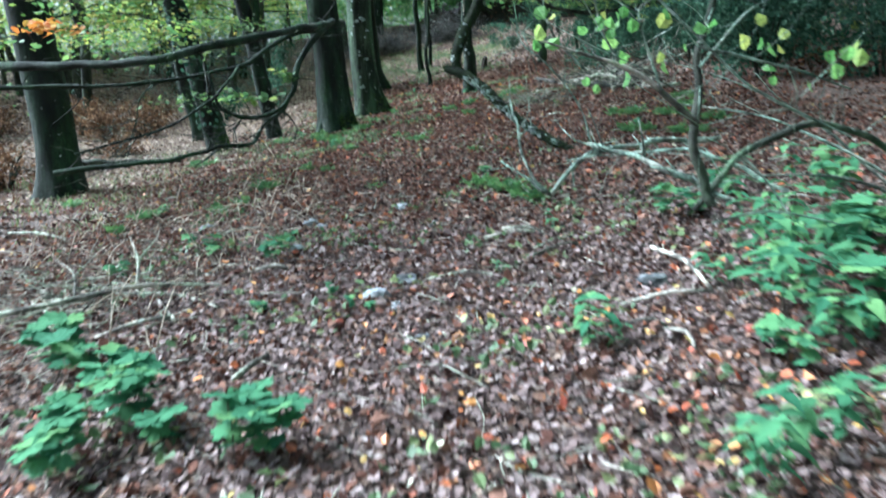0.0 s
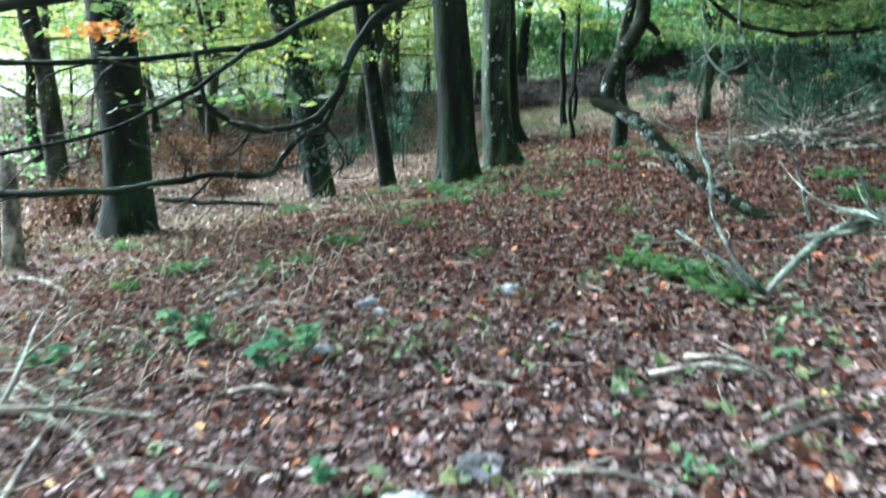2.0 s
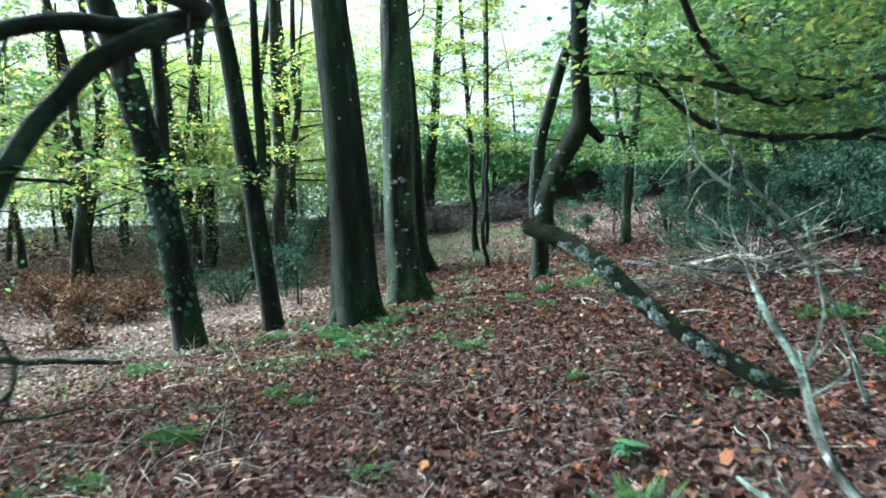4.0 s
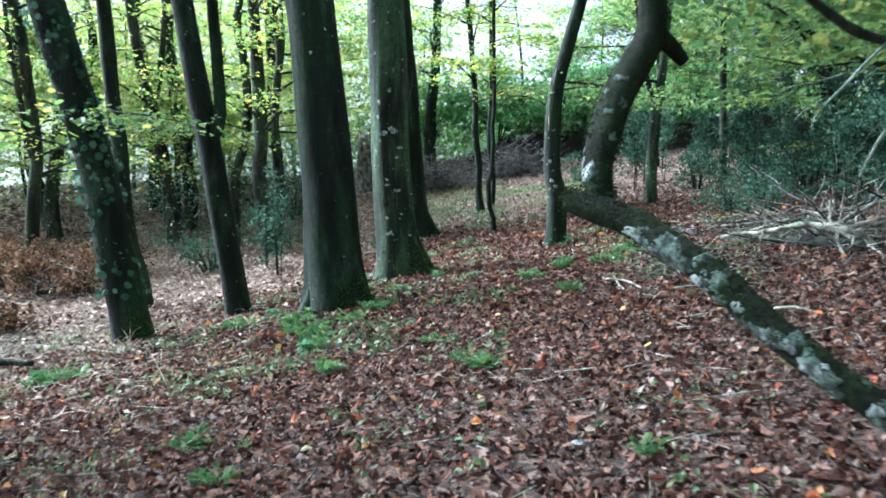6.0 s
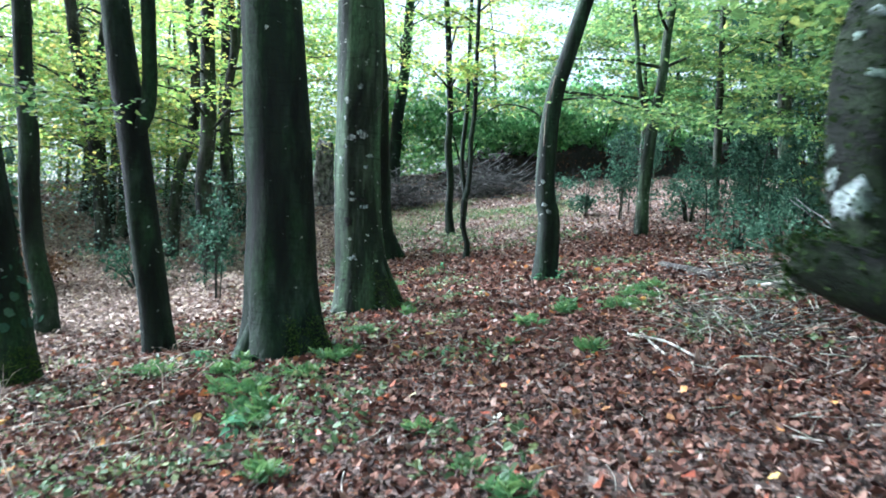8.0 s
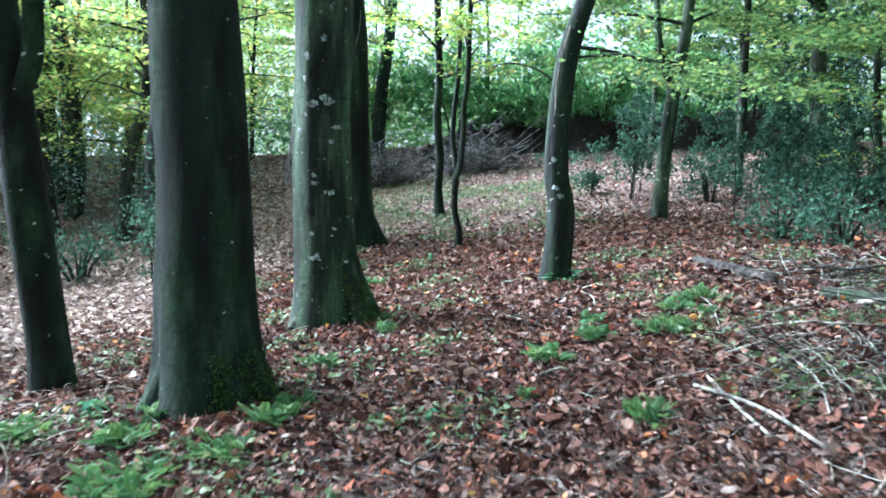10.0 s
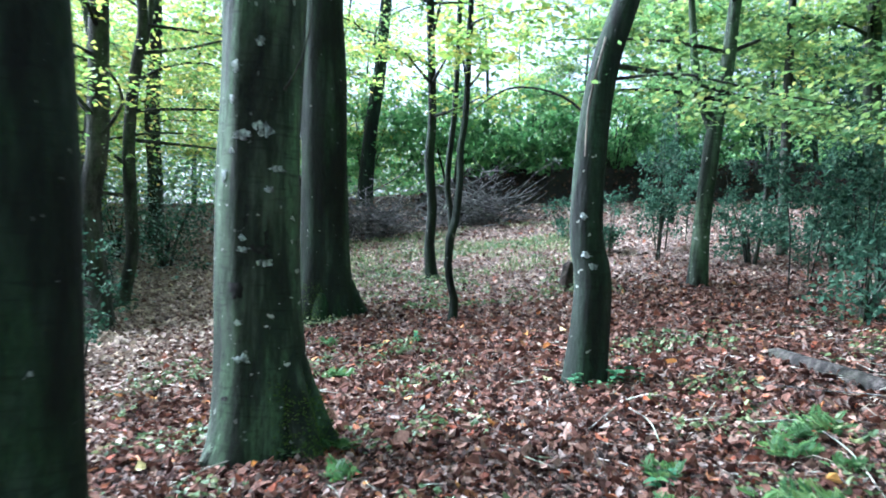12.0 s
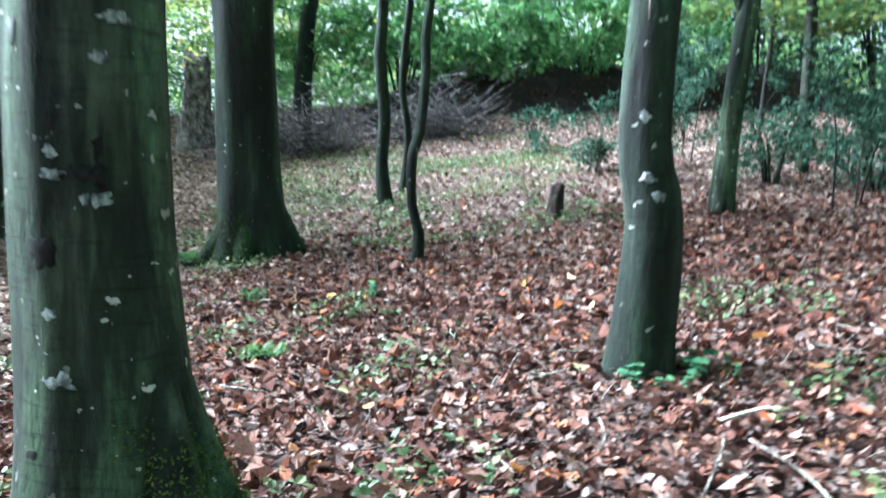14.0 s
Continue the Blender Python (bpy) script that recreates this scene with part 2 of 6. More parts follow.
BEECH = leaf_material("beech_leaves", [(0.0, (0.08, 0.17, 0.045)), (0.4, (0.17, 0.28, 0.06)), (0.7, (0.28, 0.36, 0.075)), (0.9, (0.41, 0.39, 0.09)), (1.0, (0.45, 0.32, 0.09))], 0.6)
BEECH_GREEN = leaf_material("green_beech_leaves", [(0.0, (0.055, 0.12, 0.045)), (0.5, (0.115, 0.205, 0.065)), (0.85, (0.20, 0.29, 0.08)), (1.0, (0.33, 0.33, 0.09))], 0.55)
BEECH_ORANGE = leaf_material("orange_turning_leaves", [(0.0, (0.5, 0.13, 0.03)), (0.5, (0.6, 0.26, 0.05)), (1.0, (0.55, 0.42, 0.08))], 0.4)
HOLLY = leaf_material("holly_leaves", [(0.0, (0.020, 0.052, 0.034)), (0.6, (0.052, 0.110, 0.070)), (1.0, (0.11, 0.185, 0.12))], 0.3, 0.82)
LAUREL = leaf_material("laurel_leaves", [(0.0, (0.05, 0.14, 0.05)), (0.5, (0.12, 0.28, 0.09)), (1.0, (0.24, 0.42, 0.16))], 0.6, 0.45)
HAZEL = leaf_material("hazel_leaves", by_object=True, stops=[(0.0, (0.10, 0.24, 0.06)), (0.7, (0.18, 0.34, 0.10)), (1.0, (0.38, 0.40, 0.10))], through_light=0.5)
HERB = leaf_material("herb_leaves", by_object=True, stops=[(0.0, (0.045, 0.135, 0.072)), (0.6, (0.085, 0.21, 0.10)), (1.0, (0.15, 0.28, 0.11))], through_light=0.35, rough=0.85)
# Pale blue-grey leaf colour carries the bright haze at the field's edge.
HAZE_SCRUB = leaf_material("haze_tinted_scrub_leaves", [(0.0, (0.09, 0.16, 0.13)), (0.5, (0.20, 0.29, 0.24)), (1.0, (0.34, 0.42, 0.35))], 0.5, 0.7)
TUFT = leaf_material("feathery_leaves", by_object=True, stops=[(0.0, (0.06, 0.14, 0.055)), (0.6, (0.115, 0.235, 0.08)), (1.0, (0.20, 0.31, 0.10))], through_light=0.3)
GRASS = leaf_material("grass_blades", [(0.0, (0.09, 0.17, 0.05)), (0.6, (0.17, 0.26, 0.09)), (1.0, (0.30, 0.30, 0.16))], 0.3)

# ---------------------------------------------------------------- tools


def height(x, y):
    """The woodland floor: falling to one side, rising slowly ahead and faster beyond the clearing."""
    x, y = np.clip(np.asarray(x, float), -40, 40), np.clip(np.asarray(y, float), -10, 34)
    u, s = 6 * np.tanh(x / 6), 1.5 * np.log1p(np.exp((y - 23) / 1.5))
    return 0.098 + 0.0809 * u + 0.01445 * y - 0.00451 * u * u + 0.00326 * u * y + 0.15363 * s - 0.00862 * s * u + 0.0007 * y * y


def ground_z(x, y):
    return float(height(x, y)) + bump(x, y)


def bump(x, y):
    return 0.035 * noise.noise((x * 0.9, y * 0.9, 3.1)) + 0.015 * noise.noise((x * 3.1, y * 3.1, 7.7))


def mesh_of(name, verts, faces, mat, smooth=True):
    """A mesh from arrays: verts (n, 3), faces (m, 3 or 4)."""
    verts, faces = np.asarray(verts, np.float32), np.asarray(faces, np.int32)
    me = bpy.data.meshes.new(name)
    me.vertices.add(len(verts))
    me.vertices.foreach_set("co", verts.ravel())
    k = faces.shape[1]
    me.loops.add(faces.size)
    me.loops.foreach_set("vertex_index", faces.ravel())
    me.polygons.add(len(faces))
    me.polygons.foreach_set("loop_start", np.arange(0, faces.size, k, dtype=np.int32))
    me.polygons.foreach_set("use_smooth", np.full(len(faces), smooth))
    me.materials.append(mat)
    me.update(calc_edges=True)
    return me


def part(name, me, parent, label=""):
    ob = new(name, me)
    ob.parent = parent
    return tagged(ob, label)


def thing(name, x, y, z, label, category, group="", rz=0.0, kind=""):
    ob = new(name)
    ob.empty_display_size = 0.1
    ob.matrix_basis = pose(x, y, z, 0, 0, rz)
    return tagged(ob, label, category, group, kind)


def spline(pts, step):
    """A smooth line through the given rows (x, y, z, radius)."""
    p = np.asarray(pts, float)
    q = np.vstack([2 * p[0] - p[1], p, 2 * p[-1] - p[-2]])
    out = []
    for i in range(1, len(q) - 2):
        n = max(2, int(np.linalg.norm(q[i + 1, :3] - q[i, :3]) / step))
        t = np.linspace(0, 1, n, endpoint=False)[:, None]
        a, b, c, d = q[i - 1], q[i], q[i + 1], q[i + 2]
        out.append(0.5 * (2 * b + (c - a) * t + (2 * a - 5 * b + 4 * c - d) * t * t + (3 * b - a - 3 * c + d) * t ** 3))
    out.append(p[-1:])
    r = np.vstack(out)
    r[:, 3] = np.maximum(r[:, 3], 0.001)
    return r


def tube(pts, segs=10, step=0.15, rough=0.06, flare=0.0, flare_height=0.5, seed=0, lobes=5, flute=0.0):
    """Verts and quads of a limb along rows (x, y, z, radius), knobbly, with buttressed roots where flare is given."""
    r = spline(pts, step)
    pos, rad = r[:, :3], r[:, 3]
    tan = np.gradient(pos, axis=0)
    tan /= np.linalg.norm(tan, axis=1)[:, None] + 1e-9
    ref = np.array([1.0, 0.0, 0.0]) if abs(tan[0][0]) < 0.8 else np.array([0.0, 1.0, 0.0])
    verts, n = [], len(pos)
    ang = np.linspace(0, 2 * np.pi, segs, endpoint=False)
    for i in range(n):
        u = ref - tan[i] * np.dot(ref, tan[i])
        u /= np.linalg.norm(u) + 1e-9
        ref = u
        w = np.cross(tan[i], u)
        h = pos[i][2] - pos[0][2]
        swell = flare * math.exp(-max(h, 0) / flare_height) if flare else 0.0
        for a in ang:
            k = 1 + rough * 2 * noise.noise((math.cos(a) * 1.3 + seed * 7.3, math.sin(a) * 1.3, i * step * 1.1 + seed))
            if flute:
                k += flute * (math.cos(7 * a + seed + 0.4 * math.sin(h * 1.3)) + 0.6 * math.cos(12 * a + 2 * seed + 0.5 * math.sin(h * 0.9)))
            if swell:
                k += swell * (0.75 + 0.55 * math.cos(lobes * a + seed) + 0.3 * math.cos(2 * a + seed * 2.1))
            verts.append(pos[i] + rad[i] * k * (math.cos(a) * u + math.sin(a) * w))
    faces = []
    for i in range(n - 1):
        for j in range(segs):
            k = (j + 1) % segs
            faces.append((i * segs + j, i * segs + k, (i + 1) * segs + k, (i + 1) * segs + j))
    verts += [pos[0], pos[-1] + tan[-1] * rad[-1] * 0.25]
    a, b = len(verts) - 2, len(verts) - 1
    for j in range(segs):
        k = (j + 1) % segs
        faces.append((k, j, a, a))
        faces.append(((n - 1) * segs + j, (n - 1) * segs + k, b, b))
    return np.array(verts), np.array(faces)


def quads_ok(me_verts, me_faces):
    """Splits the caps' triangles off, so that no quad names a corner twice."""
    f = np.asarray(me_faces)
    tri = f[:, 2] == f[:, 3]
    q = f[~tri]
    t = np.vstack([f[tri][:, :3], q[:, [0, 1, 2]], q[:, [0, 2, 3]]])
    return me_verts, t


def joined(pieces):
    vs, fs, k = [], [], 0
    for v, f in pieces:
        vs.append(v)
        fs.append(np.asarray(f) + k)
        k += len(v)
    return np.vstack(vs), np.vstack(fs)


def limb_mesh(name, pts, mat, **kw):
    return mesh_of(name, *quads_ok(*tube(pts, **kw)), mat)


def frames_of(normals, spin):
    """Two directions in each leaf's plane."""
    n = normals / (np.linalg.norm(normals, axis=1)[:, None] + 1e-9)
    ref = np.where(np.abs(n[:, 2:3]) < 0.95, np.array([[0, 0, 1.0]]), np.array([[1.0, 0, 0]]))
    u = np.cross(ref, n)
    u /= np.linalg.norm(u, axis=1)[:, None] + 1e-9
    v = np.cross(n, u)
    c, s = np.cos(spin)[:, None], np.sin(spin)[:, None]
    return u * c + v * s, v * c - u * s, n


def leaf_cloud(centres, normals, sizes, rng, wide=0.55, curl=0.25, fine=True):
    """Verts and triangles of many single leaves, each folded along its midrib and curled."""
    k = len(centres)
    a, b, n = frames_of(normals, rng.uniform(0, 2 * np.pi, k))
    s = np.asarray(sizes)[:, None]
    w = wide * rng.uniform(0.8, 1.2, (k, 1))
    lift = curl * rng.uniform(-0.6, 1.2, (k, 1))
    tip = curl * rng.uniform(-0.8, 1.2, (k, 1))
    if fine:
        pts = [centres - a * s * 0.5,
               centres + s * (-0.26 * a + 0.46 * w * b + lift * 0.5 * n), centres + s * (0.22 * a + 0.52 * w * b + lift * 0.7 * n),
               centres + s * (0.55 * a + tip * n),
               centres + s * (0.22 * a - 0.52 * w * b + lift * 0.45 * n), centres + s * (-0.26 * a - 0.46 * w * b + lift * 0.6 * n)]
        tris = [(0, 2, 1), (0, 3, 2), (0, 4, 3), (0, 5, 4)]
    else:
        pts = [centres - a * s * 0.5, centres + s * (0.05 * a + 0.5 * w * b + lift * 0.5 * n), centres + s * (0.5 * a + tip * n * 0.5),
               centres + s * (0.05 * a - 0.5 * w * b + lift * 0.5 * n)]
        tris = [(0, 2, 1), (0, 3, 2)]
    m = len(pts)
    v = np.stack(pts, 1).reshape(-1, 3)
    f = (np.arange(k)[:, None, None] * m + np.array(tris)[None]).reshape(-1, 3)
    return v, f


# ---------------------------------------------------------------- ground
gx = np.concatenate([np.linspace(-300, -30, 20), np.linspace(-28, -7, 36), np.linspace(-6.6, 6.6, 84), np.linspace(7, 28, 36), np.linspace(30, 300, 20)])
gy = np.concatenate([np.linspace(-200, -12, 18), np.linspace(-10, -1, 12), np.linspace(-0.8, 26, 160), np.linspace(26.5, 45, 40), np.linspace(50, 400, 24)])
GX, GY = np.meshgrid(gx, gy)
GZ = height(GX, GY)
for i in range(len(gy)):
    for j in range(len(gx)):
        GZ[i, j] += bump(gx[j], gy[i])
nx, ny = len(gx), len(gy)
idx = np.arange(nx * ny).reshape(ny, nx)
quads = np.stack([idx[:-1, :-1], idx[:-1, 1:], idx[1:, 1:], idx[1:, :-1]], -1).reshape(-1, 4)
ground = new("ground", mesh_of("ground", np.stack([GX, GY, GZ], -1).reshape(-1, 3), quads, SOIL))
tagged(ground, "dark woodland soil under fallen leaves", "ground", kind="structure")


FIELD = soil_material("pasture_grass", (0.10, 0.20, 0.07), (0.20, 0.32, 0.12))
fx, fy = np.linspace(-160, -9, 24), np.linspace(44, 220, 24)
FX, FY = np.meshgrid(fx, fy)
grid = np.arange(24 * 24).reshape(24, 24)
field = new("field", mesh_of("field", np.stack([FX, FY, height(FX, FY) + 0.06], -1).reshape(-1, 3), np.stack([grid[:-1, :-1], grid[:-1, 1:], grid[1:, 1:], grid[1:, :-1]], -1).reshape(-1, 4), FIELD))
tagged(field, "bright green pasture beyond the edge of the wood", "field", kind="structure")


def litter(name, count, x0, x1, y0, y1, size, mat, label, seed, lift=0.012, tilt=0.45, wide=0.6, spread=None, fine=True):
    rng = np.random.default_rng(seed)
    m = 0.9
    count = int(count * (x1 - x0 + 2 * m) * (y1 - y0 + 2 * m) / ((x1 - x0) * (y1 - y0)))
    x, y = rng.uniform(x0 - m, x1 + m, count), rng.uniform(y0 - m, y1 + m, count)
    edge = np.minimum(np.minimum(x - x0, x1 - x), np.minimum(y - y0, y1 - y)) + m + 0.5 * np.sin(x * 2.3 + 1.7 * np.sin(y * 1.1)) * np.sin(y * 1.9)
    keep = rng.uniform(0, 1, count) < edge / (2 * m)
    x, y = x[keep], y[keep]
    if spread is not None:
        keep = spread(x, y, rng)
        x, y = x[keep], y[keep]
    k = len(x)
    z = height(x, y)
    z = z + np.array([bump(a, b) for a, b in zip(x, y)]) + lift * rng.uniform(0.3, 2.2, k)
    nor = np.stack([rng.normal(0, tilt, k), rng.normal(0, tilt, k), np.ones(k)], 1)
    s = size * rng.uniform(0.55, 1.35, k) * (0.64 + 0.12 * np.clip((y - 4) / 4, 0, 1) + 0.24 * np.clip((y - 11) / 6, 0, 1))
    ob = new(name, mesh_of(name, *leaf_cloud(np.stack([x, y, z], 1), nor, s, rng, wide, 0.5, fine), mat, False))
    return tagged(ob, label, "fallen leaves", kind="stuff")


def thinning(a, b, rising=False):
    """Keeps ever fewer (or more) leaves from a to b along the path, in uneven drifts."""
    def keep(x, y, rng):
        k = np.clip((y + 0.8 * np.sin(x * 1.7 + 0.9 * np.sin(x * 0.6)) - a) / (b - a), 0, 1)
        return rng.uniform(0, 1, len(x)) < (k if rising else 1 - k)
    return keep


litter("leaf_litter", 84000, -4.2, 4.2, -0.8, 24.5, 0.07, LITTER, "brown and russet fallen beech leaves on the woodland floor", 11, 0.014, 0.5, 0.62, thinning(19.5, 24.5))
litter("leaf_litter", 26000, -11, 9, 19.5, 35, 0.08, LITTER, "russet fallen leaves carpeting the farther floor", 12, spread=thinning(19.5, 23.5, True), fine=False)
litter("weathered_leaf_litter", 50000, -4.2, 4.2, -0.8, 25, 0.058, LITTER_GREY, "pale weathered grey-brown fallen leaves", 13, 0.014, 0.5, 0.6, thinning(20, 25))
litter("pale_leaf_litter", 54000, -14, -3.4, 11, 31, 0.09, LITTER_LIT, "pale leaves on the lower slope, lightened in place of open light", 19, fine=False)
litter("weathered_leaf_litter", 26000, -16, -4, 3, 30, 0.10, LITTER_GREY, "pale weathered leaves on the lower slope", 14, fine=False)
litter("leaf_crumbs", 56000, -3.6, 3.6, 0.2, 21, 0.032, LITTER_GREY, "crumbled bits of old leaves on dark soil", 18, 0.014, 0.6, 0.6, thinning(17, 21), False)
litter("leaf_litter", 26000, -30, 26, -12, 42, 0.17, LITTER, "brown leaf carpet of the wood all round", 35, spread=lambda x, y, rng: (np.abs(x) > 5.5 + rng.uniform(0, 2, len(x))) | (y < -1.2) | (y > 33), fine=False)
litter("leaf_litter", 9000, -9, -3.9, 3, 14, 0.085, LITTER, "brown fallen leaves below the path edge", 28, fine=False)
litter("large_leaf_litter", 1500, -3.4, 3.6, 13.5, 22, 0.086, LITTER, "larger curled brown and tan fallen leaves", 29, 0.025, 0.6, 0.72)
litter("large_leaf_litter", 500, -2.4, 2.2, 1.2, 8, 0.09, LITTER, "larger brown and pale fallen leaves by the path", 30, 0.025, 0.5, 0.85)
litter("leaf_crumbs", 42000, -3.2, 2.6, 0.2, 9.5, 0.036, LITTER_GREY, "pale crumbled leaves on the trodden path", 25, 0.016, 0.6, 0.6, thinning(6, 9.5), False)
litter("weathered_leaf_litter", 16000, -34, -12, 3, 36, 0.22, LITTER_GREY, "dull leaf carpet under the farther trees", 26, fine=False)
litter("leaf_litter", 16000, 4, 10, -0.5, 24, 0.085, LITTER, "brown fallen leaves on the upper slope", 16, fine=False)
litter("bright_leaf_litter", 800, -4.2, 4.2, 0, 21, 0.065, LITTER_BRIGHT, "scattered orange and yellow fallen leaves", 15, 0.03, 0.4, 0.75)
litter("bright_leaf_litter", 420, -0.8, 1.6, 1.2, 4.0, 0.058, LITTER_BRIGHT, "orange and red fallen leaves at the path edge", 27, 0.03, 0.4, 0.7)
litter("leaf_shreds", 60000, -4.2, 4.2, 7.5, 23, 0.042, LITTER, "torn bits of brown leaves between the whole ones", 36, 0.018, 0.7, 0.5, None, False)
litter("pale_leaf_litter", 26000, -10, -3.4, 18.5, 28, 0.085, LITTER_LIT, "pale leaves between the lower trunks, lightened in place of open light", 39, 0.03, fine=False)
litter("pale_leaf_litter", 30000, -16, -3.5, 27, 40, 0.11, LITTER_LIT, "pale leaves under the far trees, lightened in place of open light", 40, fine=False)
litter("trodden_leaf_litter", 13000, -1.5, 1.8, 0.8, 5.5, 0.06, LITTER_MAUVE, "dull mauve-grey trodden leaves pressed flat on the path", 37, 0.018, 0.35, 0.7)
litter("pale_leaf_litter", 60000, -8, 13, 20.5, 34, 0.07, LITTER_LIT, "pale dry leaves in the clearing, lightened in place of open light", 17, spread=thinning(20.5, 25.5, True), fine=False)

# ---------------------------------------------------------------- trees


def crown_cloud(rng, branches, per_branch, leaf, drop=0.25, fine=False, flat=0.35):
    """Leaves spread in flat sprays along branches, given as rows of points."""
    cs, ns = [], []
    for br in branches:
        p = np.asarray(br, float)[:, :3]
        t = rng.uniform(0.2, 1.0, per_branch) ** 0.8 * (len(p) - 1)
        i = np.minimum(t.astype(int), len(p) - 2)
        c = p[i] + (p[i + 1] - p[i]) * (t - i)[:, None]
        length = np.linalg.norm(p[-1] - p[0])
        off = rng.normal(0, 1, (per_branch, 3)) * np.array([0.17, 0.17, 0.035]) * length
        off[:, 2] -= drop * rng.uniform(0, 0.25, per_branch) * length
        cs.append(c + off)
        ns.append(np.stack([rng.normal(0, flat, per_branch), rng.normal(0, flat, per_branch), np.ones(per_branch)], 1))
    c, n = np.vstack(cs), np.vstack(ns)
    return leaf_cloud(c, n, leaf * rng.uniform(0.7, 1.3, len(c)), rng, 0.62, 0.2, fine)


def boughs(rng, trunk, low, high, count, length):
    """Branches that leave the trunk between two heights."""
    p = spline(trunk, 0.3)
    out = []
    for i in range(count):
        z = low + (high - low) * (i + rng.uniform(0, 1)) / count
        k = int(np.argmin(np.abs(p[:, 2] - z)))
        a = rng.uniform(0, 2 * np.pi)
        ln = length * rng.uniform(0.6, 1.2)
        d = np.array([math.cos(a), math.sin(a), 0])
        s = np.array([-d[1], d[0], 0]) * rng.uniform(-0.25, 0.25) * ln
        b = p[k, :3]
        r = min(0.035, p[k, 3] * 0.45)
        rise = rng.uniform(0.02, 0.35) * ln
        out.append([(*b, r), (*(b + d * ln * 0.35 + [0, 0, rise * 0.7]), r * 0.65), (*(b + d * ln * 0.7 + s + [0, 0, rise]), r * 0.4), (*(b + d * ln + s * 1.6 + [0, 0, rise * 0.85]), r * 0.15)])
    return out


def tall_tree(x, y, pts, label, mat, flare=0.5, flare_height=0.35, seed=1, crown=(5.0, 9.0, 12, 2.4), leaf_mat=None, leaves=60, segs=18, name="beech_tree", lobes=5, flute=0.0):
    """A standing tree. pts: (dx, dy, height, diameter) up the stem, above the ground at its foot."""
    rng = np.random.default_rng(seed)
    z = ground_z(x, y)
    top = thing(name, x, y, z, label, "tree", "standing trees")
    rows = [(pts[0][0], pts[0][1], -0.15, pts[0][3] / 2)] + [(a, b, c, d / 2) for a, b, c, d in pts]
    a, b = rows[-2], rows[-1]
    g = 12.0
    dz = max(b[2] - a[2], 0.5)
    rows.append((b[0] + (b[0] - a[0]) / dz * 2.5, b[1] + (b[1] - a[1]) / dz * 2.5, b[2] + 2.5, b[3] * 0.8))
    rows.append((rows[-1][0] * 1.05, rows[-1][1] * 1.05, g, b[3] * 0.3))
    part("trunk", limb_mesh("trunk", rows, mat, segs=segs, step=0.12, rough=0.05, flare=flare, flare_height=flare_height, seed=seed, lobes=lobes, flute=flute), top)
    if crown:
        br = boughs(rng, rows, *crown)
        for b in br:
            part("limb", limb_mesh("limb", b, BARK_DARK, segs=5, step=0.5, rough=0.02), top)
        part("crown", mesh_of("crown", *crown_cloud(rng, br, int(leaves * 1.5), 0.105), leaf_mat or BEECH, False), top, "green and yellowing leaves")["kind"] = "stuff"
    return top


def wavy(d, lean, seed, top=6.0, amount=0.5):
    """Stem rows (dx, dy, height, diameter) of a crooked woodland trunk."""
    rng = np.random.default_rng(seed)
    rows, x, y, slope = [], 0.0, 0.0, lean / 2.2
    for i in range(8):
        h = top * i / 7
        rows.append((x, y, h, d * (1 - 0.32 * i / 7) * rng.uniform(0.92, 1.06)))
        slope = 0.6 * slope + 0.4 * lean / 2.2 + rng.normal(0, 0.05) * amount
        x, y = x + slope * top / 7 + rng.normal(0, 0.045) * amount, y + rng.normal(0, 0.05) * amount
    return rows


def fork(tree, rows, at, turn, length, share, mat, seed):
    """A second stem that leaves the trunk at row `at` and climbs beside it."""
    rng = np.random.default_rng(seed)
    x, y, h, d = rows[at]
    c, s, r = math.cos(turn), math.sin(turn), d * share / 2
    line = [(x, y, h - 0.15, r * 0.8)] + [(x + c * w + rng.normal(0, 0.04), y + s * w + rng.normal(0, 0.04), h + length * f, r * (1 - 0.6 * f)) for f, w in ((0.06, 0.12), (0.22, 0.26), (0.5, 0.36), (0.8, 0.5), (1.0, 0.55))]
    part("stem", limb_mesh("stem", line, mat, segs=10, step=0.2, rough=0.06, seed=seed), tree)


t0 = tall_tree(-5.61, 11.64, [(0, 0, 0, 0.60), (-0.06, 0.1, 1.3, 0.56), (-0.28, 0.2, 3.2, 0.55)], "stout beech trunk with dark bark on the lower slope", BARK, 0.45, 0.3, 3)
t1 = tall_tree(-4.20, 15.0, [(0, 0, 0, 0.42), (-0.36, 0.05, 1.85, 0.38), (-0.86, 0.1, 3.65, 0.38)], "leaning beech trunk wrapped in ivy leaves", BARK, 0.25, 0.25, 4)
tall_tree(-5.52, 18.1, [(0, 0, 0, 0.28), (-0.03, 0.01, 0.45, 0.26), (-0.17, 0.03, 1.0, 0.25), (-0.25, 0.05, 1.7, 0.25), (-0.27, 0.06, 2.4, 0.24), (-0.36, 0.08, 3.2, 0.22), (-0.42, 0.1, 4.1, 0.22)], "slim dark beech with one pale side", BARK, 0.3, 0.25, 5)
t2 = tall_tree(-3.40, 16.1, [(0, 0, 0, 0.30), (-0.27, 0.05, 1.76, 0.28), (-0.45, 0.1, 2.8, 0.27), (-0.60, 0.12, 3.8, 0.26)], "slim leaning beech that forks above head height", BARK, 0.3, 0.2, 6)
